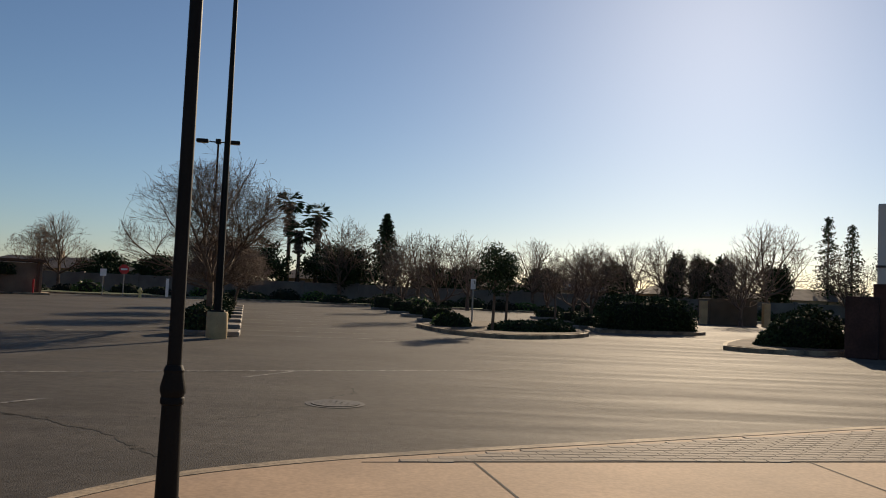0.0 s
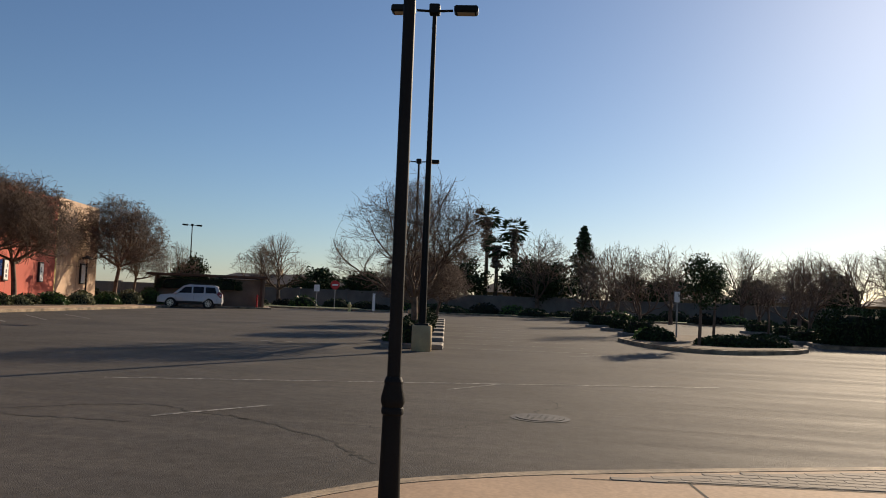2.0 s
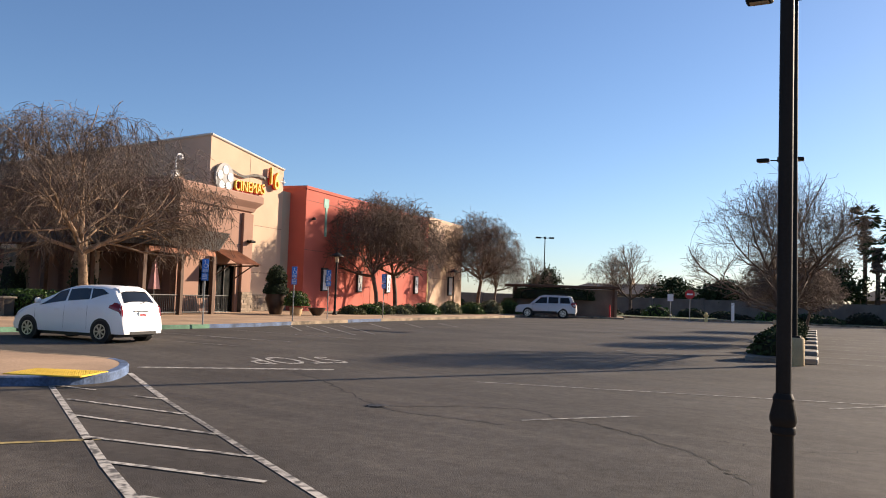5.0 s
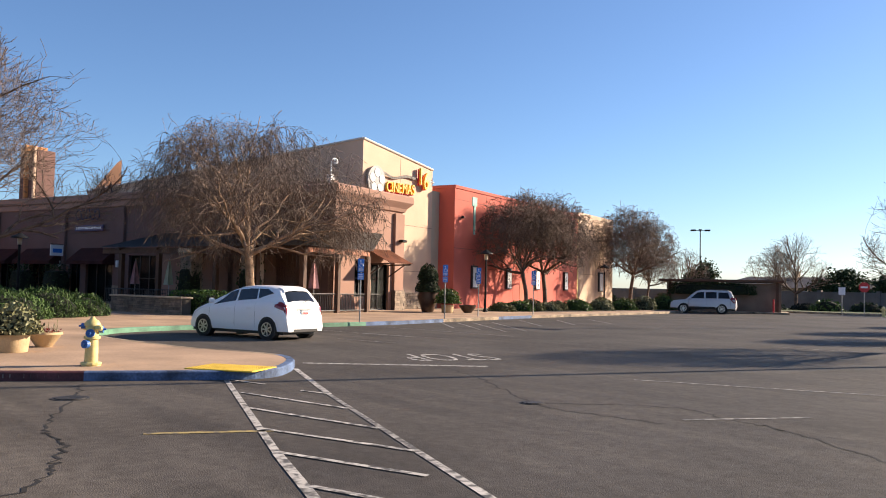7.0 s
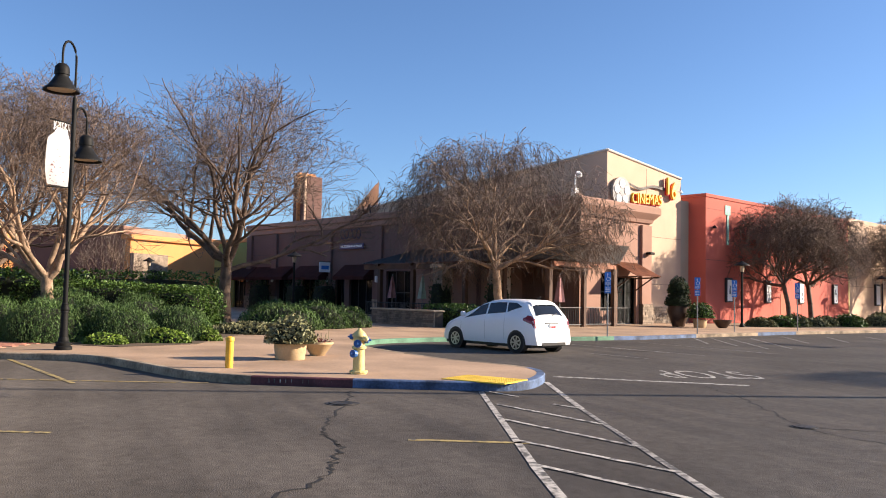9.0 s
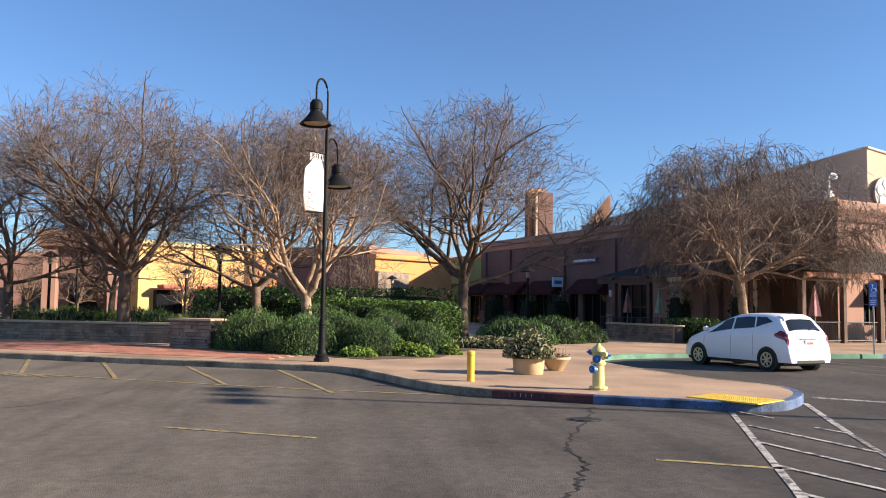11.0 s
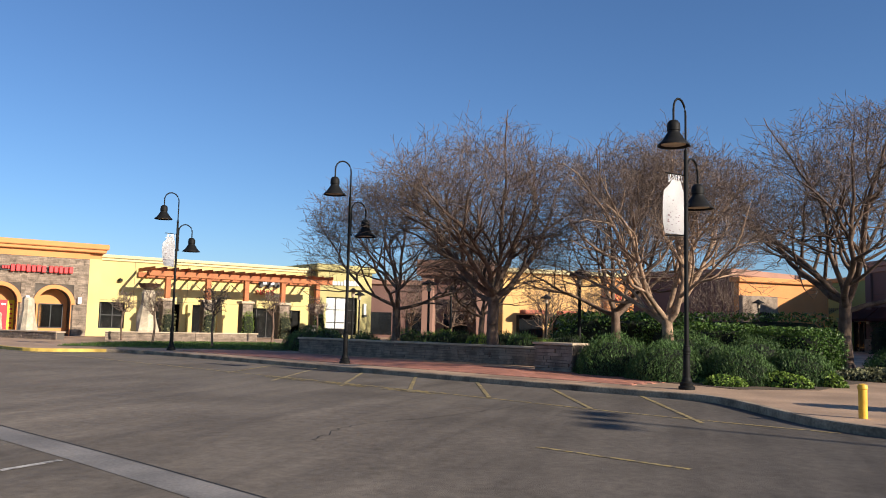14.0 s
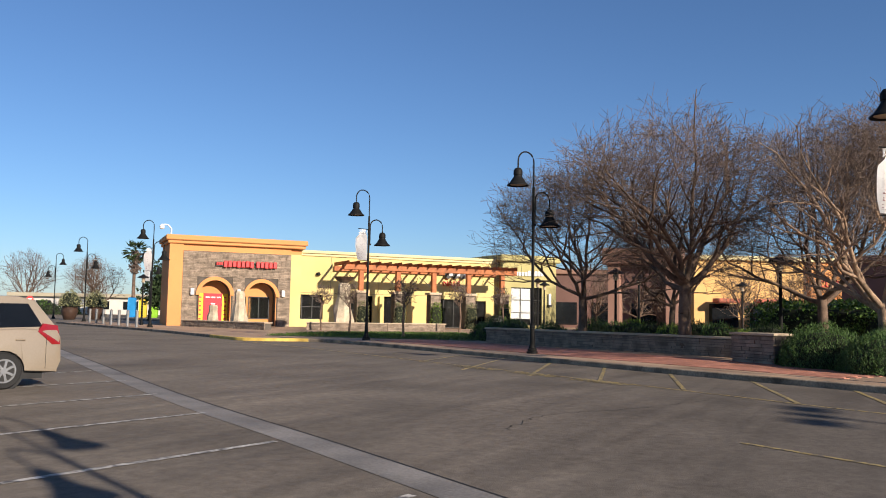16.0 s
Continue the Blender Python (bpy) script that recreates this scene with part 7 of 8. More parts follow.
for i in range(13):
    x, y = -33.4 - 0.9 * (i % 3) + 0.28 * i, -11.8 + 0.62 * i
    shrub("shrub", pose(x - 1.1, y, 0.6, 0, 0, 60), (0.85, 0.7, 0.5 + 0.35 * ((i * 7) % 5) / 5), (DARKLEAF, ROSEMARY, LIMELEAF, DARKLEAF)[i % 4], 700, "mixed low planting in the raised bed", "shrub", "raised bed planting", 0.15, seed=100 + i, spiky=0.15)
for i in range(16):
    t = i / 15
    x, y = -37.2 - 2.6 * t + 0.5 * math.sin(i * 3), 37.5 + 24 * t
    shrub("shrub", pose(x + 0.5, y, 0.15, 0, 0, 20), (0.9 + 0.3 * ((i * 3) % 4) / 4, 0.8, 0.55 + 0.1 * (i % 3) + 0.7 * t * t), (OLIVELEAF, HEDGE, OLIVELEAF, PALELEAF)[i % 4], 1500, "uneven green shrub along the red wall", "shrub", "shrubs along the red wall", 0.13, seed=200 + i)
# Ivy on the piers and pergola feet.
for x in (14.9, 18.05, 21.2, 24.4, 27.6):
    shrub("climbing_plant", ROWP @ pose(x, -3.55, 0.0), (0.48, 0.3, 2.1), (PALELEAF, LIMELEAF)[int(x) % 2], 700, "climbing plant on a stone pier", "climber", "climbers on the piers", 0.13, 0.8, seed=int(x * 9))
for v_ in (30.0, 34.5):
    q = pose(0, 0, 0, 0, 0, BLOCK) @ pose(31.4, v_ + 0.0, 0.147)
    pier = thing("stone_pier", q, "stone pier with a pale cap and climbing plant", "pier", "patio piers")
    part("shaft", box(B(), -0.42, 0.42, -0.42, 0.42, 0, 3.0, 0.03), STONE, pier)
    part("cap", box(B(), -0.55, 0.55, -0.55, 0.55, 3.0, 3.25, 0.05), STONECAP, pier, "pale cap")
    shrub("climbing_plant", q @ pose(-0.1, 0, 0), (0.55, 0.55, 2.6), DARKLEAF, 900, "dark climbing plant on a patio pier", "climber", "climbers on the piers", 0.14, 0.8, seed=int(v_))


def umbrella(u, v_, cloth, label):
    ob = thing("patio_umbrella", block(u, v_, 0.147), label, "umbrella", "closed patio umbrellas")
    part("pole", cyl(B(), 0.025, 0.025, 0.0, 2.75, seg=8), STEEL, ob)
    bm = lathe(B(), [(0.3, 1.25), (0.26, 1.5), (0.16, 2.1), (0.06, 2.6), (0.02, 2.65)], 10)
    for i, v0 in enumerate(bm.verts):
        if i % 2:
            v0.co.x *= 0.65
            v0.co.y *= 0.65
    part("canopy", bm, cloth, ob, "folded cloth")
    part("base", cyl(B(), 0.25, 0.22, 0, 0.08, seg=14), IRON, ob)


umbrella(32.4, 40.3, CANVAS_R, "closed pink striped patio umbrella")
umbrella(32.4, 37.4, CANVAS_G, "closed pale green patio umbrella")
umbrella(32.6, 26.9, CANVAS_R, "closed pink striped patio umbrella")
fen = thing("patio_fence", block(31.0, 26.4, 0.147), "dark metal patio railing", "fence")
for z in (0.12, 0.98):
    part("rail", tube(B(), [(0, 0, z), (0, 14.8, z)], 0.025, 6), FRAME, fen)
    part("rail", tube(B(), [(0, 0, z), (7.0, 0, z)], 0.03, 6), FRAME, fen)
bal = raw_mesh("baluster", *tubes([(0, 0, 0.12)], [(0, 0, 0.98)], [0.019], [0.019], 4))
bal.materials.append(FRAME)
for i in range(110):
    o = new("baluster", bal)
    o.parent = fen
    o.matrix_local = Matrix.Translation((0, 0.135 * i, 0))
for i in range(51):
    o = new("baluster", bal)
    o.parent = fen
    o.matrix_local = Matrix.Translation((0.14 * i, 0, 0))


def patio_set(u, v_):
    tb = thing("patio_table", block(u, v_, 0.147), "small dark patio table", "table", "patio tables")
    part("top", cyl(B(), 0.42, 0.42, 0.72, 0.75, seg=18), FRAME, tb)
    part("leg", cyl(B(), 0.04, 0.04, 0, 0.72, seg=8), FRAME, tb)
    part("foot", cyl(B(), 0.25, 0.2, 0, 0.04, seg=12), FRAME, tb)
    for s in (-1, 1):
        ch = thing("patio_chair", block(u, v_ + s * 0.75, 0.147) @ pose(0, 0, 0, 0, 0, 90 * s - 90), "dark metal patio chair", "chair", "patio chairs")
        part("seat", box(B(), -0.22, 0.22, -0.22, 0.22, 0.43, 0.47, 0.01), FRAME, ch)
        part("backrest", box(B(), -0.24, -0.2, -0.22, 0.22, 0.55, 0.88, 0.01), FRAME, ch)
        for a in (-0.2, 0.2):
            for b in (-0.2, 0.2):
                part("leg", tube(B(), [(a, b, 0), (a, b, 0.45 if a > 0 else 0.86)], 0.014, 5), FRAME, ch)


for u, v_ in ((32.8, 28.6), (32.8, 31.6), (33.6, 36.0), (33.0, 38.9)):
    patio_set(u, v_)
for u, v_, c in ((33.4, 60.2, 0), (33.6, 54.8, 0), (33.8, 51.3, 0)):
    shrub("topiary", block(u + 0.9, v_, 0.147), (0.8, 0.8, 2.4), DARKLEAF, 700, "tall dark clipped shrub by a shop door", "shrub", "door shrubs", 0.15, 0.7, seed=int(v_ * 3))
tc = thing("trash_bin", ROWP @ pose(26.6, -4.2, 0), "grey square litter bin", "litter bin")
part("body", box(B(), -0.35, 0.35, -0.35, 0.35, 0.0, 0.95, 0.03), STEEL, tc)
part("lid", box(B(), -0.4, 0.4, -0.4, 0.4, 0.95, 1.15, 0.06), GREYROOF, tc)

# ---- trees ----
BARE = [tree_data("a", BARK, TWIG, seed=3, height=9.2, radius=5.3, fork=0.25, limbs=7, rad=0.2, levels=5, thin=0.0075, dense=0.9, kink=1.3, steep=10),
        tree_data("b", BARK, TWIG, seed=8, height=9.2, radius=5.3, fork=0.24, limbs=6, rad=0.18, levels=5, thin=0.0075, dense=0.9, kink=1.3, steep=10),
        tree_data("c", PALEBARK, TWIG, seed=15, height=9.2, radius=5.3, fork=0.24, limbs=7, rad=0.2, levels=5, thin=0.0075, dense=0.9, kink=1.3, steep=26)]
MOP = [tree_data("d", BARK, TWIG, seed=21, height=7.0, radius=4.4, fork=0.32, limbs=7, droop=0.22, rad=0.15, levels=5, lean=0.25, thin=0.011, up=0.6, low=0.9, kink=1.5),
       tree_data("e", PALEBARK, TWIG, seed=27, height=7.6, radius=5.0, fork=0.32, limbs=8, droop=0.6, rad=0.16, levels=5, lean=0.25, thin=0.008, up=0.6, low=0.62, kink=1.4)]
FAR = [tree_data("f", BARK, TWIG, seed=33, height=8.0, radius=4.2, fork=0.24, limbs=6, rad=0.2, levels=4, thin=0.012, dense=0.8),
       tree_data("g", BARK, TWIG, seed=37, height=8.0, radius=4.0, fork=0.22, limbs=5, rad=0.2, levels=4, thin=0.012, dense=0.8, kink=1.6)]
BARELABEL = "leafless tree with fine brown twigs"
for d, x, y, z, turn, s, h in ((0, -31.4, -7.3, 0.5, 20, 1.0, 1.0), (1, -34.0, -12.3, 0.5, 80, 0.9, 0.86), (2, -27.7, -0.7, 0.15, 140, 0.85, 0.86), (1, -32.3, -2.7, 0.15, 200, 0.9, 0.98), (0, -37.0, 6.2, 0.15, 250, 1.2, 1.2), (1, -38.5, -9.5, 0.5, 300, 0.7, 0.75)):
    plant_tree(BARE[d], x, y, z, turn, (s * 1.13, h * 1.01), BARELABEL, "bare plaza trees")
plant_tree(MOP[1], -35.4, 19.2, 0.15, 220, (1.28, 1.27), "leafless tree with a drooping mop of twigs", "mop-headed trees")
for x, y, turn, s, h in ((-40.6, 44.1, 100, 1.12, 1.24), (-41.9, 47.6, 10, 1.15, 1.26), (-48.0, 66.9, 200, 1.2, 1.4), (-49.8, 72.5, 300, 0.8, 1.0)):
    plant_tree(MOP[0], x, y, 0.15, turn, (s, h), "leafless tree with a drooping mop of twigs", "mop-headed trees")
for i, (x, y, s, h) in enumerate(((-8.0, 28.5, 0.85, 0.9), (-9.6, 35.5, 0.95, 0.9), (-11.5, 43.0, 1.0, 0.95), (-13.2, 52.5, 1.0, 0.9))):
    plant_tree(MOP[0] if i else BARE[0], x, y, 0.15, 70 * i, (s * (0.6 if i else 0.7), h * (0.6 if i else 0.72)), "leafless tree in the strip between stalls", "trees in the car park strip")
POLLARD = tree_data("p", BARK, TWIG, seed=41, height=3.4, radius=0.9, fork=0.55, limbs=7, rad=0.06, levels=3, thin=0.012, dense=0.7, kink=2.2)
for x, y, s in ((-44.25, -34.55, 1.0), (-40.8, -29.7, 1.0), (-37.8, -23.85, 1.0), (-50.0, -27.0, 1.1), (-58.0, -27.5, 1.1)):
    plant_tree(POLLARD, x, y, 0.15, x * 40, (s, s), "small pollarded tree with knobby twigs", "pollarded trees")
for x, y, s, d in ((-37.6, 80.2, 1.0, 0), (-11.0, 88, 1.15, 1), (-2.3, 84, 1.0, 0), (2.5, 74, 0.9, 1), (9.9, 88, 1.0, 0), (12.9, 74, 0.85, 1), (20.8, 88, 1.0, 0), (24.2, 87, 1.05, 1), (36.0, 90, 1.4, 0), (22.5, 61, 0.75, 1), (31.5, 86, 0.9, 0), (-27, 92, 0.85, 1), (6.0, 92, 0.9, 1), (16.5, 93, 0.95, 0), (-48, 96, 1.0, 1), (-55, 88, 0.9, 0), (44, 88, 1.0, 1), (-5.5, 80, 0.9, 1), (28.5, 92, 0.95, 1), (-20, 84, 1.0, 0),
                   (-92, -140, 1.5, 0), (-84, -146, 1.4, 1), (-80, -104, 1.15, 1), (-100, -132, 1.4, 0), (-74, -140, 1.3, 0), (-66, -19, 0.75, 0), (-72, -12, 0.8, 1), (-80, -20, 0.8, 0), (-76, -5, 0.75, 1), (-62, -16, 0.7, 1), (-88, -12, 0.8, 0), (-54, -6, 0.6, 1), (-58, 2, 0.7, 0), (-70, -24, 0.8, 0)):
    plant_tree(FAR[d], x, y, 0.0, x * 17 + y * 3, (s * 0.95, s), "leafless tree in the distance", "distant bare trees")


def evergreen(x, y, h, w, label, seed, name="evergreen_tree"):
    """A broad dark crown of clumps on a trunk."""
    g = np.random.default_rng(seed)
    ob = thing(name, pose(x, y, 0), label, "tree", "dark evergreen trees")
    part("trunk", tube(B(), [(0, 0, 0), (0.1, 0, h * 0.4), (0, 0.1, h * 0.8)], [0.22, 0.16, 0.05], 8), BARK, ob)
    c = g.normal(size=(30, 3))
    c = c / np.linalg.norm(c, axis=1, keepdims=True) * g.uniform(0.2, 1.0, (30, 1)) ** 0.5 * np.array([w * 0.75, w * 0.75, h * 0.36]) + np.array([0, 0, h * 0.56])
    P = np.concatenate([q + g.normal(size=(140, 3)) * np.array([w * 0.16, w * 0.16, h * 0.06]) for q in c])
    P[:, 2] = np.maximum(P[:, 2], 0.3)
    v, f = leaf_cloud(P, 0.42, seed)
    link_mesh("crown", raw_mesh("crown", v, f), DARKLEAF, ob)


def conifer(x, y, h, w, label, seed, sparse=False):
    g = np.random.default_rng(seed)
    ob = thing("conifer", pose(x, y, 0), label, "tree", "conifers")
    part("trunk", tube(B(), [(0, 0, 0), (0, 0, h)], [0.25, 0.03], 8), BARK, ob)
    P0, P1, L = [], [], []
    n = int(h * (4 if sparse else 8))
    for k in range(n):
        z = h * (0.08 + 0.92 * (k / n))
        r = w * (1 - z / h) ** (0.7 if sparse else 0.85) * g.uniform(0.7, 1.1) + 0.15
        for j in range(5):
            a = g.uniform(0, 6.28)
            e = np.array([r * np.cos(a), r * np.sin(a), z - r * 0.25])
            P0.append((0, 0, z)), P1.append(e)
            for t in np.linspace(0.25, 1, 8 if sparse else 10):
                L.append(np.array([0, 0, z]) * (1 - t) + e * t + g.normal(size=3) * 0.12)
    n = len(P0)
    v, f = tubes(P0, P1, np.full(n, 0.03), np.full(n, 0.01), 3)
    link_mesh("branches", raw_mesh("branches", v, f), BARK, ob)
    v, f = leaf_cloud(L, 0.42 if not sparse else 0.34, seed, 0, 0.5)
    link_mesh("needles", raw_mesh("needles", v, f), DARKLEAF, ob)


def palm(x, y, h, seed, label="tall fan palm with a skirt of dead fronds"):
    g = np.random.default_rng(seed)
    ob = thing("palm_tree", pose(x, y, 0), label, "palm tree", "fan palms")
    part("trunk", tube(B(), [(0, 0, 0), (0.1, 0, h * 0.5), (0, 0, h - 1)], [0.3, 0.22, 0.2], 8), BARK, ob)
    V, F = [], []
    for k in range(60):
        a, el = g.uniform(0, 6.28), g.uniform(-1.1, 1.2)
        d = np.array([np.cos(a) * np.cos(el), np.sin(a) * np.cos(el), np.sin(el)])
        c = np.array([0, 0, h - 1]) + d * 1.0
        s = np.cross(d, [0, 0, 1])
        s /= np.linalg.norm(s)
        for j in range(7):
            t = (j - 3) / 3
            e = c + (d * np.cos(t) + s * np.sin(t)) * g.uniform(0.8, 1.1) - np.array([0, 0, 0.15])
            w = np.cross(e - c, d) * 0.08 + np.array([0, 0, 0.05])
            i = len(V)
            V += [c, (c + e) / 2 + w, e, (c + e) / 2 - w]
            F.append((i, i + 1, i + 2, i + 3))
    link_mesh("fronds", raw_mesh("fronds", V, F), DARKLEAF, ob)
    P = np.stack([g.normal(0, 0.3, 500), g.normal(0, 0.3, 500), g.uniform(h * 0.6, h - 1, 500)], 1)
    v, f = leaf_cloud(P, 0.5, seed)
    link_mesh("dead_skirt", raw_mesh("dead_skirt", v, f), TWIG, ob)


palm(-18.6, 97.9, 12.6, 1)
palm(-15.2, 98.0, 11.2, 2)
palm(-17.0, 96.0, 9.0, 3)
palm(-78.5, -94.7, 10.3, 4, "tall fan palm by the road")
conifer(-7.8, 112.0, 12.0, 3.9, "dark pointed conifer beyond houses", 5)
conifer(49.8, 104.8, 13.5, 3.0, "tall sparse conifer with flat branches", 6, True)
conifer(53.0, 105.0, 12.6, 2.8, "tall sparse conifer with flat branches", 7, True)
conifer(57.0, 104.0, 13.0, 2.8, "tall sparse conifer with flat branches", 8, True)
for i, (x, y, h, w) in enumerate(((-10.0, 91, 6.4, 3.5), (-20.5, 95, 7.5, 3.5), (-13.5, 96, 7.0, 3.4), (27.3, 95, 7.6, 1.6), (30.6, 96, 7.8, 1.8), (33.5, 97, 7.6, 1.6), (20.5, 96, 6.0, 2.5), (-32, 92, 4.6, 3.6), (-55.2, 92, 5.6, 3.0), (-60, -66.5, 6.3, 3.4), (-63, -70, 5.5, 3.4), (39.5, 96, 7.0, 2.0), (-42, 102, 5.0, 4.0), (3.0, 98, 5.0, 3.0), (12.0, 99, 5.2, 3.4), (-1.0, 100, 5.0, 3.0))):
    evergreen(x, y, h, w, "dark evergreen tree beyond the lot", 50 + i)
for i, (x, y) in enumerate(((2.13, 32.9), (3.2, 39.6), (5.4, 38.7))):
    if i != 2:
        g2 = np.random.default_rng(90 + i)
        ob = thing("young_tree", pose(x, y, 0.15), "young evergreen tree on a thin trunk", "tree", "young island trees")
        part("trunk", tube(B(), [(0, 0, 0), (0.05, 0, 1.8), (0, 0.05, 3.2)], [0.07, 0.05, 0.02], 7), BARK, ob)
        c = g2.normal(size=(12, 3)) * np.array([0.3, 0.3, 0.42]) + np.array([0, 0, 2.45])
        P = np.concatenate([q + g2.normal(size=(200, 3)) * 0.2 for q in c])
        P[:, 2] = np.clip(P[:, 2], 1.4, 3.5)
        v, f = leaf_cloud(P, 0.13, 91 + i)
        link_mesh("crown", raw_mesh("crown", v, f), DARKLEAF, ob)
    else:
        plant_tree(POLLARD, x, y, 0.15, 30, (0.8, 0.85), "thin leafless sapling tree", "young island trees", "young_tree")
for x, y in ((-0.1, 44), (8.4, 51.6), (8.1, 43.8), (-2.6, 56.5), (7.6, 58)):
    plant_tree(FAR[1], x, y, 0.15, x * 60, (0.5, 0.55), "small leafless tree in a kerbed square", "trees in kerbed squares")


# ---- islands in the car park ----
def island(poly, label, soil=True):
    ring = smooth_line(poly + [poly[0]], 3)[:-1]
    out = structure(part("traffic_island", slab(B(), ring, -0.05, 0.15), KERB), label, "traffic island")
    c = sum((Vector(p) for p in ring), Vector((0, 0))) / len(ring)
    inn = [tuple(c + (Vector(p) - c) * (1 - 0.22 / max(0.6, (Vector(p) - c).length))) for p in ring]
    part("soil", slab(B(), inn, 0.1, 0.165), SOIL, out)


island([(-1.0, 36.3), (0.2, 32.2), (2.1, 30.0), (4.2, 31.0), (6.3, 34.4), (5.6, 38.5), (3.9, 43.4), (0.9, 43.3)], "kerbed planting island with dark soil")
mass([(3.3, 33.4, 1.3, 0.7, 0.45, 10, 1200), (4.7, 34.6, 1.2, 0.8, 0.5, 40, 1200), (0.6, 35.0, 0.8, 0.6, 0.55, 0, 900)], DARKLEAF, "low dark ground cover on an island", "island shrubs", 0.15)
mass([(0.3, 36.5, 0.7, 0.5, 0.5, 0, 700)], LIMELEAF, "bright green low shrub on an island", "island shrubs", 0.15)
island([(7.6, 38.6), (12.8, 40.4), (13.0, 43.0), (8.2, 44.0)], "kerbed island under a large hedge")
mass([(9.9, 41.0, 2.0, 1.3, 1.62, 18, 5000), (11.6, 41.8, 1.2, 1.3, 1.5, 20, 3000)], DARKLEAF, "large clipped dark hedge", "island hedges", 0.16, boxy=0.5, category="hedge", name="hedge")
island([(10.0, 28.9), (10.9, 27.8), (13.4, 28.0), (16.0, 29.5), (17.0, 37.0), (14.0, 36.5), (11.2, 32.0)], "kerbed corner bed beside a building")
mass([(13.6, 30.6, 1.5, 1.2, 1.35, 20, 2600), (14.6, 32.4, 1.5, 1.2, 1.5, 20, 2200), (12.3, 30.2, 0.7, 0.6, 0.6, 0, 800)], DARKLEAF, "rounded dark shrub beside a building", "corner shrubs", 0.16)
for i, (x, y, w, h) in enumerate(((-4.4, 65, 1.0, 0.85), (-2.6, 56.5, 0.8, 0.6), (-1.3, 50.5, 0.5, 0.4), (-0.1, 44.0, 0.7, 0.5), (7.6, 58, 0.8, 0.4), (8.4, 51.6, 0.8, 0.4), (8.1, 43.8, 0.9, 0.4))):
    sq = thing("kerbed_square", pose(x, y, 0, 0, 0, 12), "small kerbed planting square", "traffic island", "kerbed squares")
    part("kerb_block", box(B(), -1.0, 1.0, -0.8, 0.8, -0.02, 0.15, 0.03), GUTTER, sq)
    shrub("hedge", pose(x, y, 0.15, 0, 0, 12), (w, 0.7, h + 0.2), DARKLEAF, 700, "small clipped hedge in a kerbed square", "hedge", "square hedges", 0.15, 0.8, seed=300 + i)
for i in range(8):
    x, y = -7.0 - 0.98 * i, 25.0 + 4.1 * i
    sq = thing("kerbed_square", pose(x, y, 0, 0, 0, 12), "small kerbed planting square in a strip", "traffic island", "kerbed squares")
    part("kerb_block", box(B(), -0.95, 0.95, -0.75, 0.75, -0.02, 0.15, 0.03), GUTTER, sq)
    shrub("shrub", pose(x - 0.25, y + 0.1, 0.15), (0.75, 0.6, 0.75), DARKLEAF, 800, "dark low shrub in a kerbed square", "shrub", "strip shrubs", 0.14, seed=320 + i)

# Trash enclosure by the parked vehicle.
enc = thing("trash_enclosure", pose(-39.4, 60.2, 0, 0, 0, 28), "brown block trash enclosure with a timber top", "enclosure")
part("footing", box(B(), -0.6, 9.6, -0.9, 4.4, 0, 0.15, 0.02), KERB, enc)
part("wall", box(B(), 0, 9.0, 0, 4.0, 0.15, 2.45, 0.02), mat("brown_block", (0.2, 0.14, 0.1), 0.9, 0.15, 0.8, 20, 0.4), enc)
part("timber_top", box(B(), -0.6, 9.2, -0.5, 4.2, 2.55, 2.75, 0.02), DARKWOOD, enc)
for x in (0.2, 4.4, 8.6):
    part("post", box(B(), x, x + 0.2, -0.2, 0.0, 0.15, 2.55), DARKWOOD, enc)
shrub("climbing_plant", pose(-39.4, 60.2, 1.5, 0, 0, 28) @ pose(3.6, -0.2, 0), (3.4, 0.4, 0.95), DARKLEAF, 2200, "dark creeper hanging on the enclosure", "climber", "", 0.16, 0.8, seed=77)
pr = thing("red_post", pose(-31.6, 63.4, 0.15), "short red marker post", "post")
part("post", cyl(B(), 0.07, 0.07, 0, 1.0, seg=10), SIGNRED, pr)
part("cap", lathe(B(), [(0.075, 1.0), (0.07, 1.04), (0.01, 1.06)], 10), SIGNRED, pr)

# ---- the far side: bed, block wall, houses ----
far_k = smooth_line([(-70, 74), (-52, 71), (-38, 70.2), (-30, 71.5), (-18.6, 75.5), (-4.2, 76.5), (11.6, 76.0), (30, 72), (48, 66), (90, 60)])
bm = B()
strip(bm, far_k, 0.3, -0.05, 0.15)
structure(part("kerb", bm, KERB), "concrete kerb at the lot's far edge", "kerb")
structure(part("planting_bed", slab(B(), offset_line(far_k, 0.3) + [(120, 400), (-160, 400), (-160, 78)], 0.05, 0.16), LAWNBASE), "dark planted ground beyond the lot", "ground")
for i in range(44):
    t = i / 43
    x = -62 + 112 * t
    y = 79.5 + 2.5 * math.sin(i * 2.1) - (0 if abs(x) < 35 else 3)
    # Every fourth one has leaves in the near-black shade colour too.
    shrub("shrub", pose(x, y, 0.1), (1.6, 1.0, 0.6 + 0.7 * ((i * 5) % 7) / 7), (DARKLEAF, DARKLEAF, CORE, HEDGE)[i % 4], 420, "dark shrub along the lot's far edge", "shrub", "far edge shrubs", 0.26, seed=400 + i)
bw = structure(new("boundary_wall"), "grey block wall along the far edge", "wall")
for i in range(28):
    x = -75 + 6 * i
    part("wall_panel", box(B(), x, x + 5.7, 89.0, 89.3, 0, 2.0, 0.02), FENCE, bw)
    part("wall_post", box(B(), x + 5.65, x + 6.05, 88.9, 89.4, 0, 2.15, 0.02), FENCE, bw)


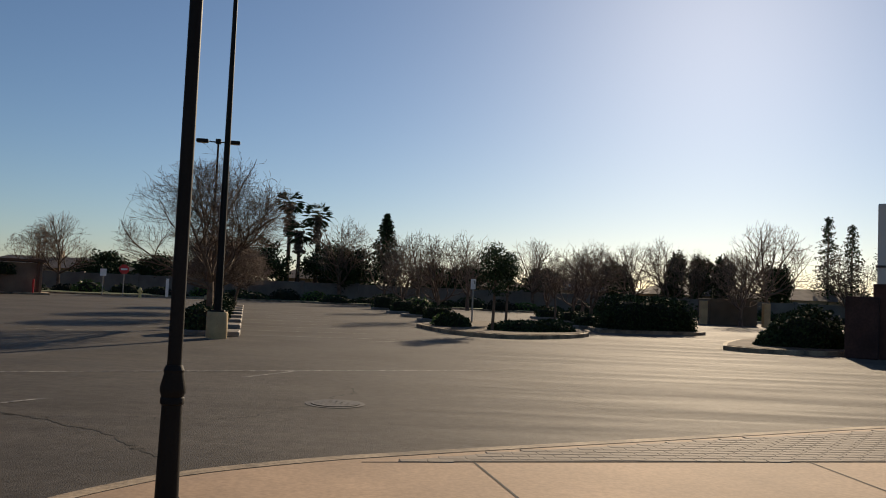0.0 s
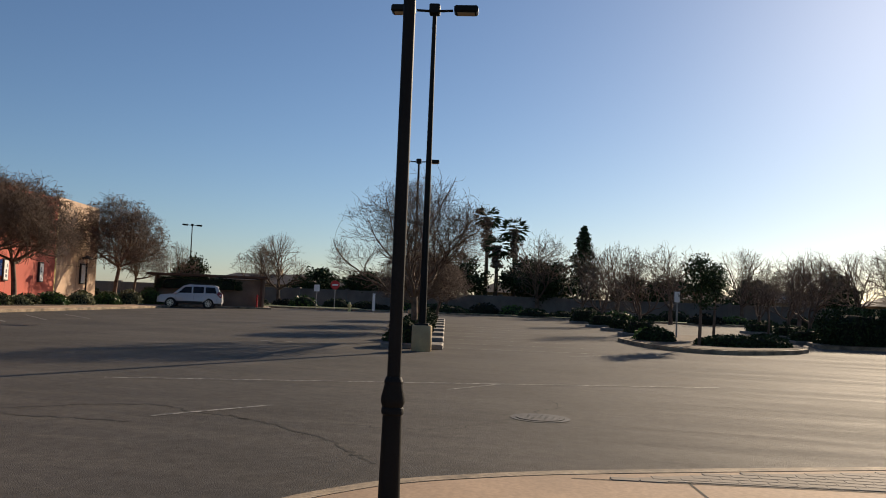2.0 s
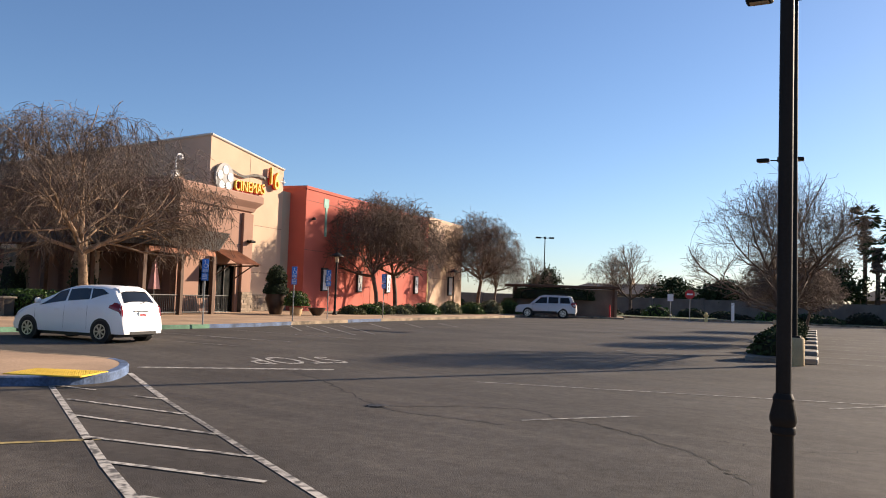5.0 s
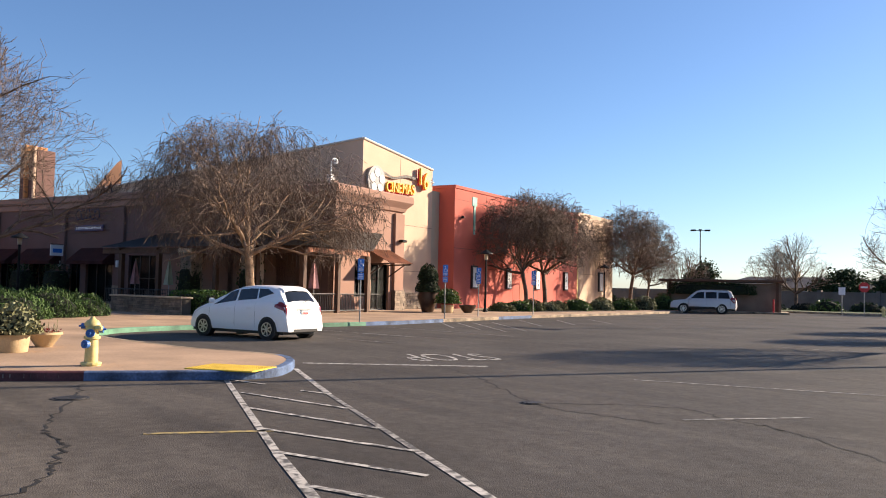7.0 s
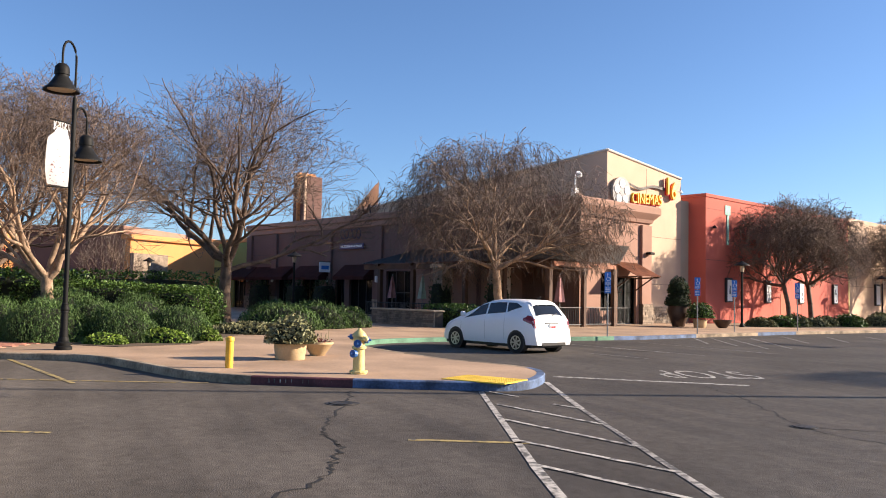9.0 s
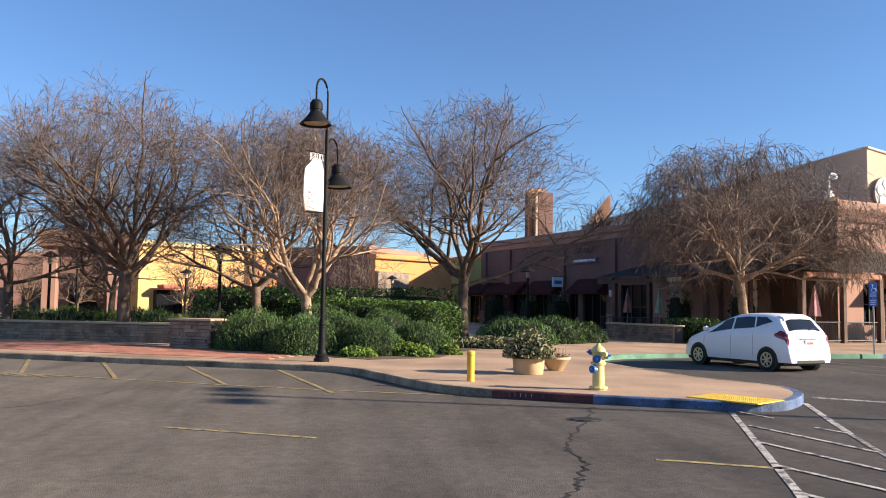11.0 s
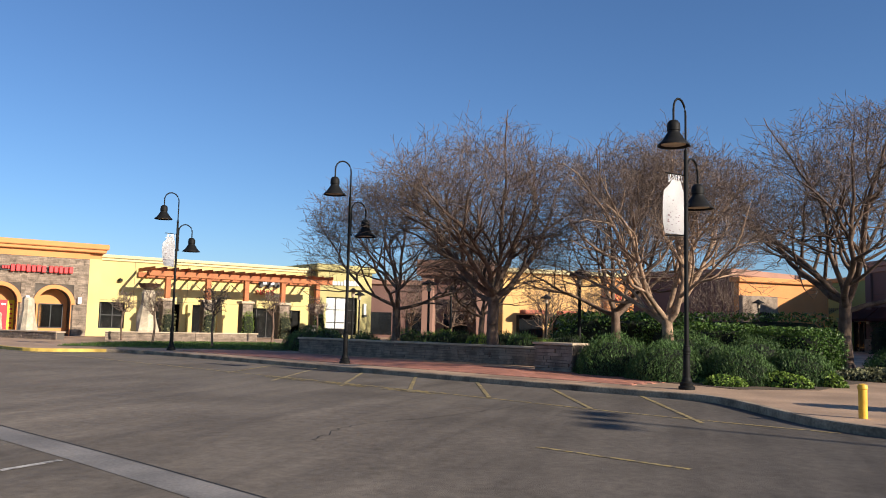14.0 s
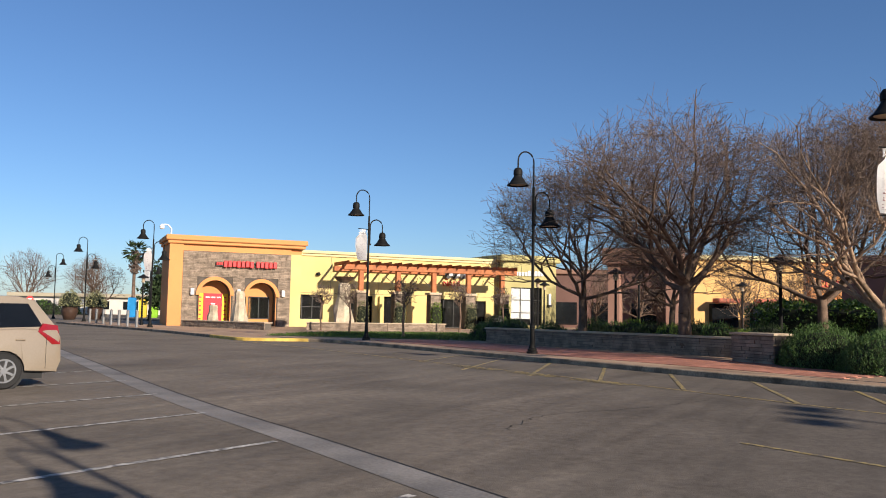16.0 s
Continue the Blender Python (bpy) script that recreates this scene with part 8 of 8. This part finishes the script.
def house(x, y, w, d, h, turn, label, solar=False):
    ob = thing("house", pose(x, y, 0, 0, 0, turn), label, "house", "houses beyond the wall")
    part("wall", box(B(), -w / 2, w / 2, 0, d, 0, h), HOUSEWALL, ob)
    bm = B()
    r = [(-w / 2 - 0.5, -0.6, h), (w / 2 + 0.5, -0.6, h), (w / 2 + 0.5, d + 0.6, h), (-w / 2 - 0.5, d + 0.6, h), (-w / 2 + 2.5, d / 2, h + 1.5), (w / 2 - 2.5, d / 2, h + 1.5)]
    vs = [bm.verts.new(p) for p in r]
    for f in ((0, 1, 5, 4), (1, 2, 5), (2, 3, 4, 5), (3, 0, 4), (3, 2, 1, 0)):
        bm.faces.new([vs[k] for k in f])
    roof_ = part("roof", bm, ROOFTILE, ob)
    part("chimney", box(B(), 1.0, 1.8, d / 2 - 0.4, d / 2 + 0.4, h + 0.9, h + 2.3), HOUSEWALL, roof_)
    for k in (-0.3, 0.3):
        wn = part("window", box(B(), k * w - 0.7, k * w + 0.7, -0.06, 0.02, 1.0, 2.1, 0.02), SIGNWHITE, ob)
        part("pane", box(B(), k * w - 0.6, k * w + 0.6, -0.08, -0.05, 1.1, 2.0), CARGLASS, wn)
    if solar:
        for k in range(4):
            t0 = -w / 4 + k * 1.3
            q = [bm_pt for bm_pt in ((t0, 0.2, h + 0.36), (t0 + 1.2, 0.2, h + 0.36), (t0 + 1.2, d / 2 - 0.6, h + 1.37), (t0, d / 2 - 0.6, h + 1.37))]
            bm = B()
            f = bm.faces.new([bm.verts.new(p) for p in q])
            bmesh.ops.solidify(bm, geom=[f], thickness=-0.06)
            part("solar_panel", bm, CARGLASS, roof_, "dark solar panel")


for x, y, w, t, s in ((-52, 104, 16, 0, 0), (-33, 102, 14, 4, 0), (-15, 101, 11, 0, 0), (3.5, 102, 14, -3, 1), (18.5, 102, 12, 2, 1), (33, 101, 14, 0, 0), (50, 103, 15, 3, 0)):
    house(x, y, w, 8, 2.5, t, "low house with a brown hipped roof", bool(s))

# Building at the right end of the lot.
rb = thing("shop_building", pose(13.5, 27.4, 0.0, 0, 0, -32), "pale stucco shop block over a dark brick base", "building")
part("upper_wall", box(B(), 0.9, 22, 0.6, 16, 2.45, 5.2, 0.03), STUC["white"], rb)
part("band", box(B(), 0.86, 22, 0.55, 16, 3.05, 3.12), MORTAR, rb)
part("base_wall", box(B(), 0.8, 22, 0.5, 16, 0, 2.5, 0.02), mat("dark_brick", (0.12, 0.05, 0.035), 0.9, 0.25, 1.0, 15, 0.4), rb)
part("yard_wall", box(B(), 0.0, 1.0, 0.0, 7.0, 0, 2.05, 0.03), mat("dark_brown_wall", (0.07, 0.035, 0.028), 0.9, 0.25, 1.0, 15, 0.4), rb)
en2 = thing("trash_enclosure", pose(22.5, 62.5, 0, 0, 0, 0), "tan gate enclosure by the far stalls", "enclosure")
part("wall", box(B(), -1.8, 1.8, 0, 3, 0, 2.0, 0.03), mat("dim_brown_block", (0.12, 0.09, 0.06), 0.9, 0.2, 0.8, 20, 0.4), en2)
for x in (-2.6, 2.2):
    part("post", box(B(), x, x + 0.5, -0.3, 0.2, 0, 1.8, 0.02), TANPOLE, en2)

bb = thing("brown_building", pose(-77.5, -36.0, 0.15, 0, 0, 112), "dark brown stucco shop closing the plaza", "building")
part("wall", box(B(), -2, 16, 0, 10, 0, 5.6), STUC["mauve"], bb)
part("cornice", box(B(), -2.2, 16.2, -0.3, 10, 5.5, 6.0, 0.05), STUC["brown"], bb)
for k in range(4):
    part("window", box(B(), 0.5 + 4.0 * k, 3.0 + 4.0 * k, -0.06, 0.02, 0.3, 2.6), CARGLASS, bb, "dark shop window")

# Far plaza buildings seen between the trees.
amb = thing("amber_building", pose(-78.4, -17.3, 0.15, 0, 0, 128), "amber stucco shop with orange awning band", "building")
part("wall", box(B(), 0, 22, 0, 10, 0, 6.9), STUC["amber"], amb)
part("bay", box(B(), 11.5, 17, -0.6, 0, 0, 6.6, 0.04), STUC["orange"], amb, "orange projecting bay")
part("cornice", box(B(), -0.3, 22.2, -0.4, 10, 6.75, 7.2, 0.05), STUC["cornice"], amb)
for k in range(5):
    x = 1.5 + 4.1 * k
    aw = part("awning", box(B(), x, x + 2.6, -1.9, -0.6, 2.7, 3.1, 0.1), PINKWALL, amb, "faded red awning")
    part("window", box(B(), x, x + 2.6, -0.66, 0.0, 0.4, 2.6), CARGLASS, amb, "dark shop window")
text_part("letters", "CUP", 0.9, SIGNRED, wall_text(12.4, -0.65, 4.4), amb, 0.05, "red letters")
bm = B()
for k in range(4):
    box(bm, 14.2 + 0.6 * k, 14.6 + 0.6 * k, -0.7, -0.6, 4.45, 5.0)
part("lettering", bm, SIGNRED, amb)
gt = thing("gate_tower", pose(-59.5, -19.5, 0.15, 0, 0, 100), "orange and brown stucco entry tower", "building")
for x in (0, 4.2):
    part("pillar", box(B(), x, x + 0.9, 0, 1.6, 0, 6.0, 0.03), STUC["brown"], gt)
part("lintel", box(B(), -0.4, 5.5, -0.3, 2.0, 5.2, 6.4, 0.05), STUC["brown"], gt)
part("wall", box(B(), 0.9, 4.2, 0.6, 1.2, 3.4, 5.2), STUC["mauve"], gt)
org = thing("orange_building", pose(-66.2, 3.8, 0.15, 0, 0, 128), "orange stucco shop with a stone arch front", "building")
part("wall", box(B(), 0, 9.0, 0, 10, 0, 5.3), STUC["orange"], org)
part("cornice", box(B(), -0.2, 9.2, -0.3, 10, 5.25, 5.65, 0.05), STUC["orange"], org)
part("stone_front", box(B(), 0.0, 3.4, -0.4, 0, 0, 4.2), STONE, org)
# No hole is cut: black disc and box stand for the arch's shade.
part("arch_door", cyl(B(), 1.1, 1.1, -0.06, 0.02, seg=24, m=Matrix.Translation((1.9, -0.42, 1.9)) @ pose(0, 0, 0, 90, 0, 0)), INTERIOR_SHADE, org, "near-black disc standing for the shade in an arch")
part("arch_foot", box(B(), 0.8, 3.0, -0.47, -0.38, 0, 1.9), INTERIOR_SHADE, org)
br = thing("brown_building", pose(-72.0, -4.4, 0.15, 0, 0, 55), "brown stucco shop with arched windows", "building")
part("wall", box(B(), 0, 9.5, 0, 10, 0, 6.0), STUC["mauve"], br)
part("cornice", box(B(), -0.2, 9.6, -0.3, 10, 5.8, 6.3, 0.05), STUC["brown"], br)
for x in (2.5, 5.2):
    part("arch_window", cyl(B(), 0.75, 0.75, -0.05, 0.05, seg=20, m=Matrix.Translation((x, -0.02, 2.2)) @ pose(0, 0, 0, 90, 0, 0)), CARGLASS, br, "dark arched window")
ru = thing("roof_units", pose(-71.5, 3.2, 5.45, 0, 0, 128), "white rooftop machine boxes behind a parapet", "roof unit")
part("unit", box(B(), 0, 2.4, 0, 2, 0, 1.2, 0.05), STUC["white"], ru)
part("unit", box(B(), 3.0, 5.0, 0, 2, 0, 0.8, 0.05), STUC["white"], ru)
wh = thing("low_building", pose(-80.5, -123.0, 0.1, 0, 0, 122), "long low white building with a flat roof", "building")
part("wall", box(B(), -2, 26, 0, 10, 0, 2.7), STUC["white"], wh)
part("fascia", box(B(), -2.4, 26.4, -0.6, 10, 2.7, 3.3, 0.03), STUC["grey"], wh)
for k in range(5):
    part("window", box(B(), 2 + 4.6 * k, 4.4 + 4.6 * k, -0.05, 0.02, 0.8, 2.1), CARGLASS, wh, "dark window")
mu = thing("painted_panels", pose(-75.4, -92.0, -0.3, 0, 0, 122), "row of bright blue, yellow and green painted panels", "panel")
for k, c in enumerate(((0.02, 0.25, 0.55), (0.7, 0.5, 0.05), (0.25, 0.5, 0.03), (0.02, 0.2, 0.45))):
    part("panel", box(B(), 1.5 * k, 1.5 * k + 1.1, -0.1, 0.0, 0.3, 3.0, 0.15), mat("panel_paint", c, 0.6, 0.1, 1, 20, 0.1), mu)
for i in range(14):
    shrub("shrub", pose(-55 - 3.0 * i, -100 - 2.0 * i + 4.8 * (i % 2), 0.1), (1.8, 1.2, 1.2 + 0.5 * (i % 3)), (HEDGE, DARKLEAF)[i % 2], 420, "shrub along the distant road", "shrub", "distant road shrubs", 0.3, seed=500 + i)


# ---- pavers: pieces laid last ----
PAVER_J = island_tint(mat("red_paver_field", (0.4, 0.17, 0.11), 0.8, 0.15, 0.7, 30, 0.3), 0.22)
GREY_J = island_tint(mat("grey_paver_field", (0.2, 0.165, 0.13), 0.85, 0.12, 0.7, 30, 0.2), 0.08)


def pave(parent, org, ax, ay, nx, ny, w, h, keep, material, joined, near, z):
    """A running bond of pavers on a rectangle, kept where keep(x, y) holds; the first near ones are pieces of their own."""
    bm = B()
    box(bm, -w / 2 + 0.004, w / 2 - 0.004, -h / 2 + 0.004, h / 2 - 0.004, -0.02, 0.012, 0.006)
    me = bpy.data.meshes.new("paver")
    bm.to_mesh(me)
    bm.free()
    me.materials.append(material)
    turn = math.degrees(math.atan2(ax.y, ax.x))
    rest, made = B(), 0
    for i in range(nx):
        for j in range(ny):
            c = org + ax * (w * (i + 0.5 * (j % 2))) + ay * (h * (j + 0.5))
            if not keep(c.x, c.y):
                continue
            m = pose(c.x, c.y, z, 0, 0, turn)
            if made < near:
                o = new("paver", me)
                o.parent = parent
                o.matrix_local = m
            else:
                bmesh.ops.create_cube(rest, size=1.0, matrix=m @ Matrix.Diagonal((w - 0.008, h - 0.008, 0.024, 1)))
            made += 1
    if made > near:
        p = part("paver_field", rest, joined, parent)
        p["kind"] = "stuff"
    else:
        rest.free()


kt = Vector((-0.444, -0.896))
ki = Vector((-0.896, 0.444))
pave(PLAZA, Vector((-21.6, -2.0)) + ki * 0.75, kt, ki, 46, 14, 0.5, 0.27, lambda x, y: True, PAVER, PAVER_J, 300, 0.15)
tri = [(-0.3, 7.3), (7.2, 8.85), (7.2, 11.0), (5.6, 10.35), (2.6, 8.85), (0.6, 7.85)]
structure(part("paver_base", slab(B(), tri, 0.1, 0.152), PAVER_GREY), "dark bedding under pavers", "pavement")
nt_, ni = Vector((0.985, 0.166)), Vector((-0.166, 0.985))
pave(NEAR, Vector((-0.5, 7.1)), nt_, ni, 34, 32, 0.24, 0.12, lambda x, y: inside(tri, x, y), PAVER_GREY, GREY_J, 300, 0.1425)
